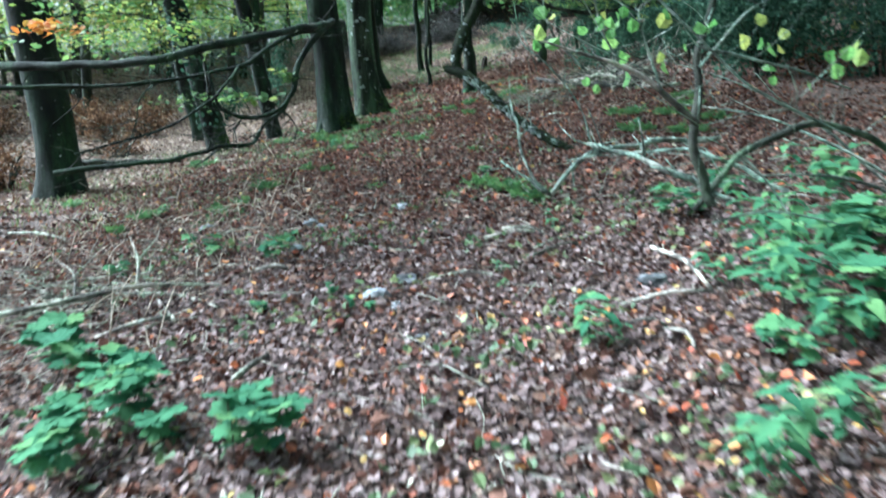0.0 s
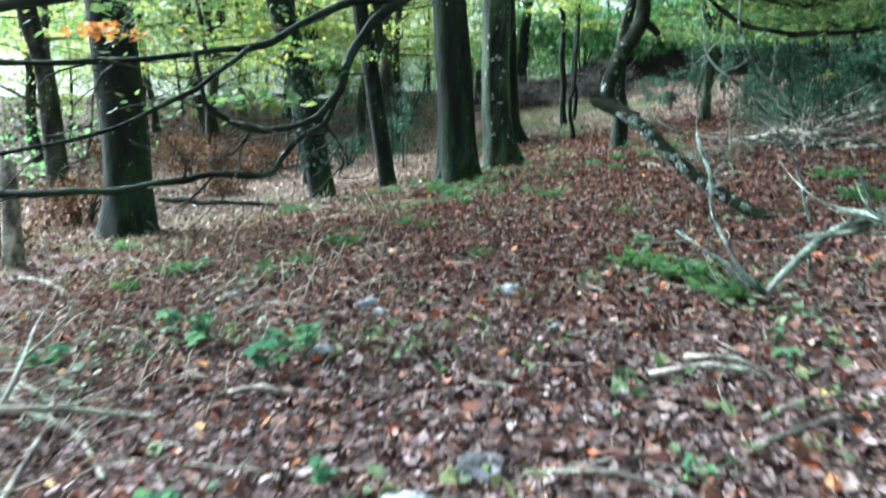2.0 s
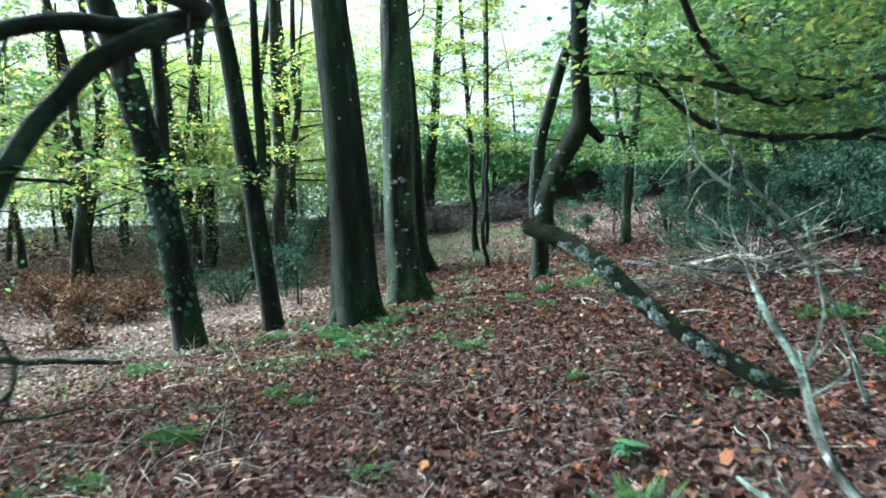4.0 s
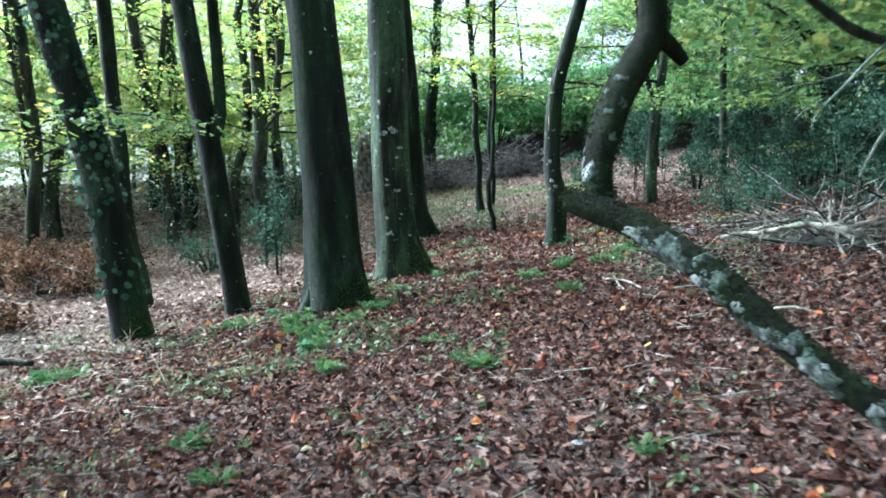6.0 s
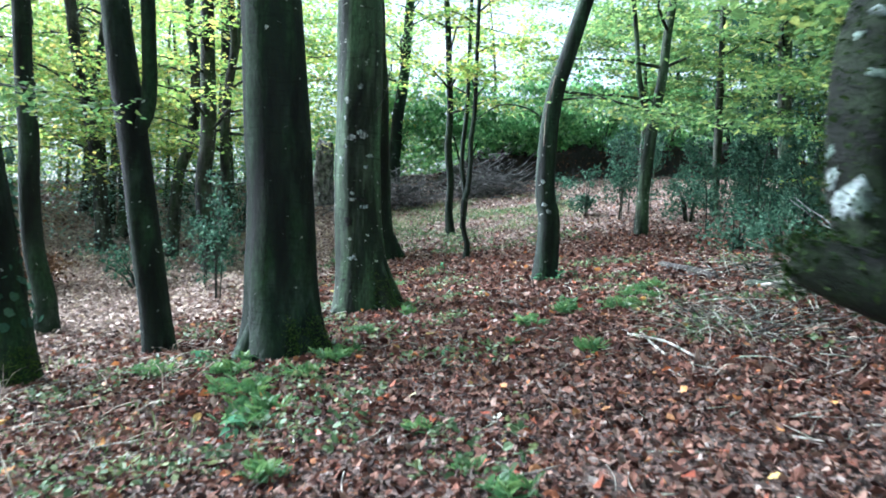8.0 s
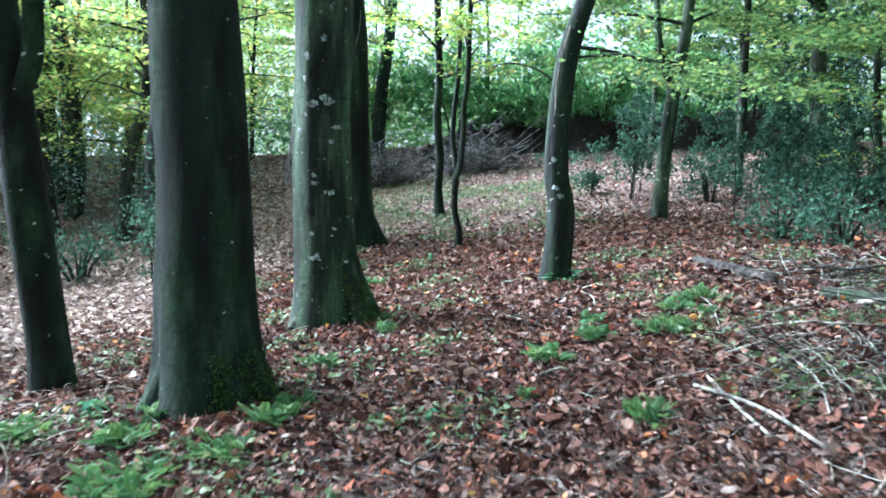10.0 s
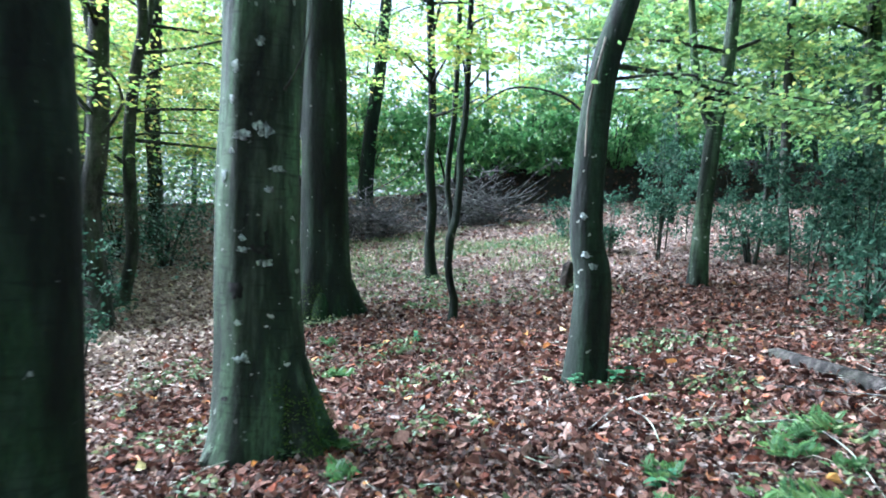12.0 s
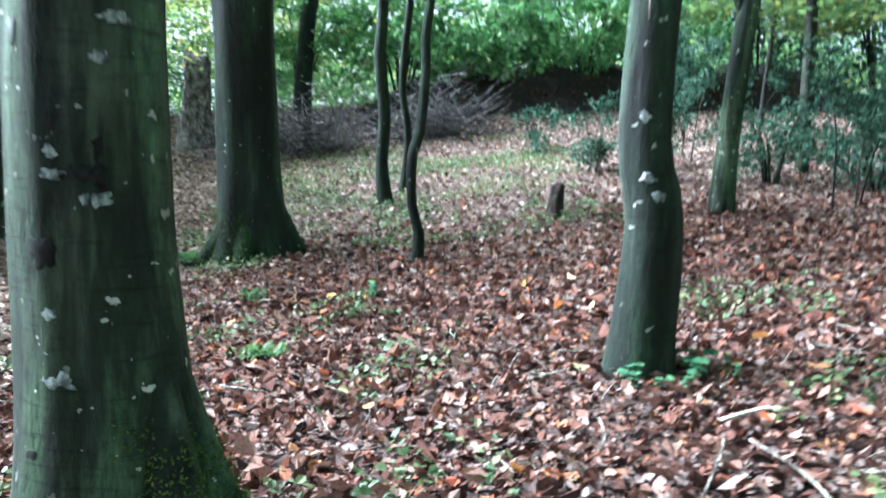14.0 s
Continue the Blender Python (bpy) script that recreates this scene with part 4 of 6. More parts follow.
dead_branch(1.55, 8.4, 0.42, [
    [(1.55, 8.4, 0.42, 0.012), (1.35, 8.36, 0.95, 0.010), (1.05, 8.33, 1.34, 0.009), (0.79, 8.36, 1.56, 0.008), (0.77, 8.43, 1.72, 0.005), (0.74, 8.5, 1.95, 0.002)],
    [(0.79, 8.36, 1.56, 0.006), (0.67, 8.2, 1.49, 0.005), (0.55, 8.1, 1.45, 0.002)]], DEADWOOD_GREEN, "thin pale dead sapling leaning by the path", 47, 4, 0.22)
dead_branch(2.95, 14.6, 0.95, [
    [(2.2, 15.7, 0.92, 0.018), (2.5, 15.3, 1.0, 0.022), (2.75, 14.95, 1.04, 0.028), (2.95, 14.6, 1.04, 0.034), (3.1, 14.42, 0.97, 0.036), (3.27, 14.3, 0.85, 0.036), (3.55, 14.15, 0.85, 0.034), (4.0, 13.9, 0.9, 0.03)],
    [(2.5, 15.7, 0.98, 0.012), (2.85, 15.55, 1.1, 0.018), (3.09, 15.5, 1.2, 0.022), (3.3, 15.3, 1.1, 0.02), (3.6, 15.4, 1.22, 0.02), (4.2, 15.6, 1.42, 0.018)],
    [(3.0, 14.55, 1.02, 0.02), (3.4, 14.6, 1.12, 0.018), (3.9, 14.7, 1.25, 0.014), (4.4, 14.9, 1.4, 0.008)],
    [(2.9, 14.2, 0.72, 0.014), (2.95, 14.5, 0.95, 0.014), (2.98, 14.7, 1.15, 0.010), (3.0, 14.8, 1.3, 0.005)]], DEADWOOD, "pale bent dead branches in a brushwood tangle", 45, 12, 0.5)
dead_branch(1.5, 5.4, 0.5, [
    [(1.9, 5.2, 0.42, 0.02), (1.5, 5.4, 0.62, 0.02), (1.25, 5.8, 0.72, 0.018), (1.1, 6.3, 0.74, 0.012)],
    [(2.3, 5.4, 0.45, 0.016), (1.8, 5.8, 0.70, 0.013), (1.35, 6.2, 0.66, 0.009), (0.95, 6.4, 0.60, 0.005)]], DEADWOOD_GREEN, "tangled pale lichened dead branches on the slope", 42, 10, 0.4)


def hanging(name, lines, mat, label, category="branch"):
    """A branch of several limbs; lines are world points (x, y, z) with a radius at the start and the end of each."""
    o = lines[0][0][0]
    top = thing(name, *o, label, category)
    for k, (pts, r0, r1) in enumerate(lines):
        n = len(pts) - 1
        rows = [(x - o[0], y - o[1], z - o[2], r0 + (r1 - r0) * i / n) for i, (x, y, z) in enumerate(pts)]
        part("limb", limb_mesh("limb", knobbly(rows, k), mat, segs=10, step=0.04, rough=0.14, seed=k + 1), top)
    return top


def sprays(top, lines, per, leaf, mat, seed, name="leaves", flat=0.4, fine=True, under=None):
    """Leaves along the limbs of a branch, hung under one of its limbs where that is given."""
    o = np.array(top.matrix_basis.translation)
    rng = np.random.default_rng(seed)
    br = [np.array(l, float)[:, :3] - o for l in lines]
    return tagged(part(name, mesh_of(name, *crown_cloud(rng, br, per, leaf, 0.3, fine, flat), mat, False), under or top), kind="stuff")


# low hooked bough over the lower side of the path
hook_limbs = [
    ([(-4.6, 6.0, 1.62), (-3.3, 5.4, 1.53), (-2.5, 5.1, 1.50), (-2.0, 4.92, 1.485), (-1.65, 4.8, 1.49), (-1.43, 4.9, 1.55), (-1.19, 5.1, 1.60), (-1.04, 5.28, 1.63), (-0.93, 5.45, 1.655), (-0.85, 5.75, 1.68), (-0.82, 6.1, 1.72), (-0.83, 6.4, 1.75)], 0.031, 0.021),
    ([(-0.83, 6.4, 1.75), (-0.93, 6.25, 1.68), (-1.04, 6.18, 1.67), (-1.12, 6.11, 1.64), (-1.23, 6.04, 1.58), (-1.3, 5.98, 1.53), (-1.38, 5.91, 1.47), (-1.46, 5.84, 1.43), (-1.55, 5.77, 1.42), (-1.77, 5.64, 1.38), (-1.93, 5.57, 1.37), (-2.13, 5.5, 1.35), (-2.6, 5.4, 1.36), (-3.2, 5.2, 1.38)], 0.019, 0.012),
    ([(-0.84, 6.4, 1.74), (-0.95, 6.2, 1.62), (-1.0, 6.15, 1.54), (-1.05, 6.1, 1.47), (-1.08, 6.05, 1.39), (-1.09, 6.0, 1.29), (-1.10, 5.95, 1.23), (-1.15, 5.9, 1.16), (-1.21, 5.85, 1.11), (-1.32, 5.8, 1.09), (-1.42, 5.75, 1.09), (-1.5, 5.7, 1.12), (-1.55, 5.65, 1.17), (-1.58, 5.6, 1.24), (-1.6, 5.62, 1.4)], 0.024, 0.011),
    ([(-1.44, 5.8, 1.43), (-1.46, 5.7, 1.37), (-1.51, 5.6, 1.3), (-1.54, 5.5, 1.24), (-1.62, 5.4, 1.18), (-1.74, 5.3, 1.1), (-1.86, 5.2, 1.05), (-2.3, 5.0, 0.95)], 0.012, 0.006),
    ([(-1.10, 5.97, 1.24), (-1.15, 6.05, 1.19), (-1.2, 6.06, 1.11), (-1.3, 6.02, 1.05), (-1.38, 5.99, 0.96), (-1.41, 5.95, 0.90), (-1.47, 5.87, 0.88), (-1.56, 5.79, 0.89), (-1.64, 5.71, 0.89), (-1.68, 5.64, 0.87), (-1.76, 5.56, 0.86), (-1.89, 5.48, 0.84), (-2.14, 5.4, 0.83), (-2.6, 5.3, 0.8)], 0.010, 0.017)]
hook_twigs = [
    ([(-1.9, 5.59, 1.37), (-2.1, 5.7, 1.28), (-2.2, 5.8, 1.1), (-2.3, 5.9, 0.95)], 0.0057, 0.0025),
    ([(-1.42, 5.75, 1.09), (-1.55, 5.9, 1.0), (-1.75, 6.0, 0.93)], 0.0057, 0.0025),
    ([(-1.2, 6.06, 1.11), (-1.12, 6.1, 0.98), (-1.15, 6.1, 0.86)], 0.0066, 0.0025),
    ([(-1.3, 5.98, 1.53), (-1.45, 6.1, 1.5), (-1.65, 6.2, 1.52), (-1.9, 6.3, 1.5)], 0.006, 0.002),
    ([(-1.12, 6.11, 1.64), (-1.3, 6.3, 1.6), (-1.55, 6.4, 1.55)], 0.006, 0.002),
    ([(-1.6, 5.75, 0.89), (-1.75, 5.9, 0.8), (-1.9, 6.0, 0.72)], 0.007, 0.003),
    ([(-1.68, 5.64, 0.87), (-1.6, 5.5, 0.95), (-1.65, 5.45, 1.05)], 0.007, 0.003),
    ([(-2.4, 5.4, 1.36), (-2.5, 5.6, 1.25), (-2.8, 5.8, 1.1)], 0.0066, 0.0025)]
hook = hanging("low_beech_bough", hook_limbs + hook_twigs, BARK, "dark hooked beech bough hanging low with few leaves")
sprays(hook, [[(-1.73, 6.0, 1.22), (-1.54, 6.0, 1.22), (-1.31, 6.0, 1.23)], [(-1.6, 6.0, 1.75), (-2.1, 5.6, 1.7), (-2.8, 5.6, 1.7)], [(-1.2, 6.5, 2.1), (-2.0, 6.4, 2.05), (-3.0, 6.6, 2.1)]], 60, 0.06, BEECH_GREEN, 301)
sprays(hook, [[(-1.24, 6.0, 1.45), (-1.15, 6.0, 1.38), (-1.09, 6.0, 1.32)], [(-1.5, 5.9, 1.32), (-1.8, 6.1, 1.25), (-2.2, 6.2, 1.2)], [(-1.4, 6.2, 1.62), (-2.0, 6.2, 1.6), (-2.6, 6.3, 1.6)]], 60, 0.05, BEECH_GREEN, 305)
rng = np.random.default_rng(46)
for limb in [o for o in hook.children if o.name.startswith("limb")][:8]:
    co = np.array([v.co for v in limb.data.vertices])
    for i in range(12):
        p = co[int(rng.integers(0, len(co)))]
        d = rng.normal(0, 1, 3) * [0.9, 0.6, 0.6] + [-0.5, 0, -0.1]
        ln = rng.uniform(0.1, 0.4)
        part("twig", limb_mesh("twig", [(*p, 0.004), (*(p + d * ln * 0.5 + rng.normal(0, 0.03, 3)), 0.0028), (*(p + d * ln), 0.001)], BARK_DARK, segs=4, step=0.1, rough=0.0), limb)
low = hanging("bare_fallen_branch", [
    ([(-6.4, 13.8, 0.02), (-5.4, 13.6, 0.0), (-4.5, 13.6, -0.02)], 0.05, 0.03)], BARK_DARK, "bare dark branch lying on the lower slope")

# sparse shrub beside the path at the start
shrub_limbs = [
    ([(1.22, 3.68, 0.70), (1.19, 3.71, 0.76), (1.18, 3.73, 0.83), (1.15, 3.76, 0.96), (1.18, 3.80, 1.24), (1.18, 3.84, 1.45), (1.26, 3.88, 1.6), (1.30, 3.92, 2.2)], 0.024, 0.012),
    ([(1.15, 3.75, 1.08), (0.98, 3.7, 1.23), (0.8, 3.71, 1.35), (0.57, 3.72, 1.43), (0.36, 3.73, 1.51)], 0.0155, 0.004),
    ([(1.14, 3.7, 0.68), (1.20, 3.72, 0.74), (1.4, 3.86, 0.91), (1.56, 3.87, 0.98), (1.74, 3.9, 1.04), (2.2, 4.1, 0.9), (2.8, 4.2, 0.45)], 0.014, 0.018)]
shrub_twigs = [
    ([(0.90, 3.67, 1.68), (1.12, 3.64, 1.46), (1.32, 3.61, 1.26), (1.51, 3.6, 1.15), (1.8, 3.6, 1.0)], 0.006, 0.004),
    ([(0.98, 3.7, 1.23), (0.91, 3.74, 1.46), (0.87, 3.77, 1.62)], 0.006, 0.002),
    ([(0.80, 3.71, 1.35), (0.72, 3.78, 1.52), (0.70, 3.8, 1.66)], 0.005, 0.002),
    ([(1.18, 3.80, 1.33), (1.27, 3.75, 1.46), (1.4, 3.78, 1.58), (1.6, 3.8, 1.66)], 0.007, 0.003),
    ([(1.18, 3.83, 1.42), (1.4, 3.8, 1.36), (1.62, 3.8, 1.3), (1.9, 3.85, 1.2)], 0.009, 0.004),
    ([(1.4, 3.86, 0.91), (1.5, 3.8, 0.8), (1.6, 3.7, 0.62)], 0.008, 0.003),
    ([(1.22, 3.68, 0.62), (1.5, 3.7, 0.66), (1.8, 3.6, 0.6)], 0.008, 0.003)]
shrub = hanging("hazel_shrub", shrub_limbs + shrub_twigs, TWIG, "sparse hazel shrub with pale twigs and few leaves", "shrub")
for k, o in enumerate(list(shrub.children)):
    o.data.materials[0] = (BARK_DARK, DEADWOOD, BARK_PALE)[min(k, 2)] if k < 3 else DEADWOOD_GREEN
hazel_leaf = mesh_of("leaf", *leaf_cloud(np.zeros((1, 3)), np.array([[0.1, 0.0, 1.0]]), [0.07], np.random.default_rng(1), 0.75, 0.25, True), HAZEL, False)
rng = np.random.default_rng(303)
limbs = [o for o in shrub.children if o.name.startswith("limb")]
for k in range(46):
    line = ([(1.15, 3.75, 1.5), (0.5, 3.72, 1.6)], [(1.25, 3.8, 1.5), (2.0, 3.9, 1.25)], [(0.95, 3.7, 1.3), (0.4, 3.72, 1.5)])[k % 3]
    a, b = np.array(line[0]), np.array(line[1])
    p = a + (b - a) * rng.uniform() + rng.normal(0, 0.07, 3) - np.array(shrub.matrix_basis.translation)
    ob = part("leaf", hazel_leaf, limbs[k % len(limbs)])
    ob.matrix_basis = pose(*p, rng.uniform(20, 110), rng.uniform(-40, 40), rng.uniform(0, 360)) @ Matrix.Scale(rng.uniform(0.6, 1.15), 4)

dead_branch(2.0, 4.3, 0.5, [
    [(2.6, 4.0, 0.5, 0.011), (2.1, 4.2, 0.85, 0.009), (1.7, 4.4, 1.05, 0.006), (1.3, 4.6, 1.12, 0.003)],
    [(2.5, 3.7, 0.45, 0.010), (2.0, 3.8, 0.75, 0.008), (1.6, 3.9, 0.8, 0.005), (1.2, 4.1, 0.72, 0.003)],
    [(2.8, 5.0, 0.5, 0.011), (2.4, 5.2, 0.9, 0.009), (1.9, 5.4, 1.2, 0.006), (1.5, 5.6, 1.35, 0.003)]], DEADWOOD_GREEN, "thicket of pale lichened dead twigs beside the hazel", 43, 8, 0.4)
rng = np.random.default_rng(44)
for k, limb in enumerate([o for o in shrub.children if o.name.startswith("limb")][:8]):
    co = np.array([v.co for v in limb.data.vertices])
    for i in range(6):
        p = co[int(rng.integers(0, len(co)))]
        d = rng.normal(0, 1, 3) * [1, 0.6, 0.8] + [-0.3, 0, 0.4]
        ln = rng.uniform(0.08, 0.3)
        part("twig", limb_mesh("twig", [(*p, 0.003), (*(p + d * ln * 0.5 + rng.normal(0, 0.02, 3)), 0.0022), (*(p + d * ln), 0.001)], DEADWOOD_GREEN, segs=4, step=0.1, rough=0.0), limb)

# green bough reaching in from the upper slope
bough = hanging("overhanging_beech_bough", [
    ([(4.8, 11.6, 3.0), (3.8, 11.2, 2.75), (2.89, 10.8, 2.48), (1.97, 10.4, 2.20), (1.44, 10.0, 2.22), (1.15, 10.05, 2.3), (0.86, 10.2, 2.39), (0.5, 10.3, 2.42)], 0.05, 0.012),
    ([(0.94, 10.2, 2.34), (1.12, 10.2, 2.15), (1.29, 10.2, 2.02), (1.5, 10.2, 1.96), (1.75, 10.25, 1.93), (2.2, 10.4, 1.95), (2.8, 10.7, 2.05)], 0.018, 0.028),
    ([(1.44, 10.0, 2.22), (1.19, 9.8, 2.48), (1.09, 9.7, 2.6), (0.95, 9.6, 2.85), (0.7, 9.5, 3.2)], 0.026, 0.016),
    ([(1.97, 10.4, 2.2), (1.97, 10.3, 2.45), (2.22, 10.4, 2.59), (2.6, 10.5, 2.62)], 0.011, 0.004),
    ([(2.89, 10.8, 2.48), (2.3, 10.5, 2.36), (1.7, 10.3, 2.42), (1.2, 10.3, 2.55)], 0.012, 0.004)], BARK_DARK, "dark beech bough with bright green leaf layers")
sprays(bough, [[(3.2, 10.9, 2.75), (2.0, 10.4, 2.65), (0.7, 10.2, 2.7)], [(3.4, 11.6, 3.0), (2.2, 11.2, 2.9), (0.9, 10.9, 2.95)], [(2.8, 10.6, 2.42), (1.8, 10.2, 2.38), (0.9, 10.1, 2.48)], [(3.6, 10.3, 3.1), (2.4, 10.1, 3.1), (0.9, 9.9, 3.15)], [(3.4, 10.9, 2.3), (2.3, 10.5, 2.2), (1.3, 10.3, 2.2)]], 560, 0.07, BEECH_GREEN, 304, "leaf_spray", 0.5)
far_bough = hanging("overhanging_beech_bough", [
    ([(5.2, 14.6, 2.45), (3.8, 13.9, 2.38), (2.68, 13.3, 2.40), (2.25, 13.0, 2.52), (1.8, 12.6, 2.64), (1.3, 11.7, 2.58), (0.95, 10.9, 2.48)], 0.034, 0.008),
    ([(1.8, 12.6, 2.64), (2.0, 12.75, 2.5), (2.18, 12.95, 2.37)], 0.014, 0.006),
    ([(2.68, 13.3, 2.40), (2.2, 13.1, 2.35), (1.7, 12.9, 2.4)], 0.010, 0.004)], BARK_DARK, "dark drooping beech bough with thin green sprays")
sprays(far_bough, [[(4.0, 13.9, 2.8), (2.7, 13.3, 2.8), (1.4, 12.2, 2.85)], [(3.6, 13.6, 2.5), (2.6, 13.2, 2.55), (1.6, 12.4, 2.6)], [(4.6, 14.6, 3.1), (3.2, 14.2, 3.1), (1.6, 13.6, 3.2)]], 560, 0.07, BEECH_GREEN, 306, "leaf_spray", 0.5)

dead_branch(1.6, 9.3, 1.25, [
    [(1.6, 9.3, 1.25, 0.016), (1.32, 9.4, 1.54, 0.015), (1.25, 9.4, 1.66, 0.014), (1.16, 9.4, 1.88, 0.011), (1.15, 9.42, 2.1, 0.008)],
    [(1.25, 9.4, 1.65, 0.009), (1.15, 9.4, 1.58, 0.008), (1.04, 9.4, 1.53, 0.006), (0.96, 9.4, 1.39, 0.003)],
    [(1.17, 9.4, 1.87, 0.007), (1.07, 9.4, 1.84, 0.006), (0.91, 9.4, 1.69, 0.005), (0.84, 9.4, 1.62, 0.002)]], DEADWOOD_GREEN, "pale bare dead branch hanging beside the bough", 48, 3, 0.15)

# extra limbs of standing trees


def extra_limb(top, pts, mat, name="limb", segs=9, leaves=0, leaf_mat=None, seed=1, leaf=0.08):
    o = np.array(top.matrix_basis.translation)
    limb = part(name, limb_mesh(name, [(x - o[0], y - o[1], z - o[2], r) for x, y, z, r in pts], mat, segs=segs, step=0.08, rough=0.06, seed=seed), top)
    if leaves:
        sprays(top, [pts], max(430, leaves), leaf * 0.68, leaf_mat, seed + 50, "leaf_spray", 0.4, under=limb)


extra_limb(t2, [(-3.70, 16.12, 2.1, 0.07), (-3.56, 16.13, 2.45, 0.075), (-3.58, 16.15, 3.17, 0.07), (-3.63, 16.2, 3.9, 0.065), (-3.7, 16.2, 6.5, 0.04)], BARK)
extra_limb(t5, [(0.55, 18.72, 2.72, 0.012), (0.36, 18.8, 2.88, 0.010), (0.14, 18.85, 2.95, 0.009), (-0.07, 18.87, 2.94, 0.008), (-0.25, 18.89, 2.83, 0.006), (-0.38, 18.89, 2.72, 0.004)], BARK_DARK, seed=2)
extra_limb(t5, [(0.74, 18.72, 3.12, 0.022), (1.14, 18.85, 3.10, 0.018), (1.5, 18.9, 3.02, 0.015), (1.94, 18.9, 2.92, 0.011), (2.49, 18.88, 2.82, 0.006)], BARK_DARK, seed=3, leaves=170, leaf_mat=BEECH_GREEN)
extra_limb(t5, [(0.66, 18.7, 3.0, 0.014), (1.1, 18.3, 2.98, 0.011), (1.62, 18.1, 2.84, 0.008), (2.17, 17.95, 2.72, 0.004)], BARK_DARK, seed=4, leaves=130, leaf_mat=BEECH_GREEN)
extra_limb(t5, [(0.50, 18.56, 2.40, 0.004), (0.515, 18.58, 2.75, 0.008), (0.56, 18.59, 3.0, 0.009), (0.63, 18.61, 3.3, 0.008)], SCAR, "split_scar", 6, seed=5)
extra_limb(t1, [(-4.6, 14.9, 2.2, 0.02), (-4.3, 14.6, 2.35, 0.015), (-3.8, 14.4, 2.3, 0.010), (-3.3, 14.3, 2.2, 0.005)], BARK_DARK, seed=6, leaves=220, leaf_mat=BEECH_GREEN)
extra_limb(t1, [(-4.7, 14.9, 2.0, 0.02), (-5.3, 14.6, 2.2, 0.015), (-6.0, 14.4, 2.15, 0.010), (-6.6, 14.3, 2.0, 0.005)], BARK_DARK, seed=7, leaves=220, leaf_mat=BEECH)
extra_limb(t0, [(-5.75, 11.7, 2.6, 0.03), (-5.1, 11.1, 2.72, 0.022), (-4.4, 10.6, 2.62, 0.014), (-3.7, 10.2, 2.42, 0.006)], BARK_DARK, seed=9, leaves=520, leaf_mat=BEECH_GREEN, leaf=0.12)
extra_limb(t0, [(-5.7, 11.8, 2.2, 0.022), (-4.9, 11.5, 2.3, 0.016), (-4.1, 11.4, 2.2, 0.010), (-3.4, 11.3, 2.0, 0.005)], BARK_DARK, seed=10, leaves=430, leaf_mat=BEECH, leaf=0.11)
extra_limb(t0, [(-5.65, 11.55, 1.9, 0.014), (-5.3, 10.7, 2.04, 0.010), (-4.8, 9.9, 2.03, 0.006), (-4.2, 9.65, 1.95, 0.003)], BARK_DARK, seed=11)
sprays(t0, [[(-5.1, 9.5, 2.0), (-4.7, 9.7, 2.03), (-4.2, 9.7, 1.96)], [(-5.0, 10.1, 2.05), (-4.7, 9.8, 2.08), (-4.5, 9.6, 2.0)]], 34, 0.10, BEECH_ORANGE, 302, "orange_leaf_spray")
extra_limb(t4, [(-1.52, 17.42, 2.6, 0.008), (-1.42, 17.3, 2.72, 0.007), (-1.36, 17.25, 2.9, 0.005), (-1.34, 17.22, 3.1, 0.003)], BARK_PALE, seed=8)


def root(top, x0, y0, z0, x1, y1, r0, r1, mat, seed):
    """A root that runs down the foot of a trunk and into the ground."""
    g = ground_z(x1, y1)
    cx, cy = top.matrix_basis.translation.x, top.matrix_basis.translation.y
    rows = [(cx + (x1 - cx) * f, cy + (y1 - cy) * f, g + z, r) for f, z, r in ((0.15, z0 * 1.5, r0 * 0.5), (0.36, z0 * 0.8, r0 * 0.9), (0.58, z0 * 0.38, r0), (0.8, z0 * 0.12, (r0 + r1) / 2), (1.0, -0.03, r1), (1.25, -0.16, r1 * 0.7))]
    extra_limb(top, rows, mat, "root", 10, seed=seed)


for k, (x1, y1) in enumerate(((-1.62, 15.18), (-2.42, 15.15), (-2.2, 15.0), (-1.9, 15.0), (-1.75, 15.75))):
    root(t3, -2.06 + (x1 + 2.06) * 0.42, 15.38 + (y1 - 15.38) * 0.42, 0.62, x1, y1, 0.10, 0.06, BARK, 70 + k)
for k, (x1, y1) in enumerate(((-1.13, 17.5), (-1.93, 17.4), (-1.22, 17.3))):
    root(t4, -1.6 + (x1 + 1.6) * 0.42, 17.66 + (y1 - 17.66) * 0.42, 0.6, x1, y1, 0.095, 0.06, BARK_GREEN, 80 + k)
for k, (x1, y1) in enumerate(((-1.5, 23.2), (-2.6, 23.1), (-2.1, 22.85))):
    root(t4b, -2.02 + (x1 + 2.02) * 0.42, 23.3 + (y1 - 23.3) * 0.42, 0.6, x1, y1, 0.12, 0.07, BARK, 90 + k)

# ivy on the leaning trunk
rng = np.random.default_rng(61)
k = 420
h = rng.uniform(0.5, 3.6, k)
a = rng.uniform(0, 2 * np.pi, k)
axis = np.stack([np.interp(h, [0, 1.85, 3.65], [0, -0.36, -0.86]), np.interp(h, [0, 3.65], [0, 0.1]), h], 1)
out = np.stack([np.cos(a), np.sin(a), 0.3 * np.ones(k)], 1)
rad = 0.2 + 0.05 * rng.uniform(0, 1, k) + 0.04 * np.sin(h * 4)
part("ivy", mesh_of("ivy", *leaf_cloud(axis + out * rad[:, None] * [1, 1, 0], out + rng.normal(0, 0.35, (k, 3)), 0.075 * rng.uniform(0.6, 1.3, k), rng, 0.85, 0.2, True), HOLLY, False), t1, "glossy dark ivy leaves")


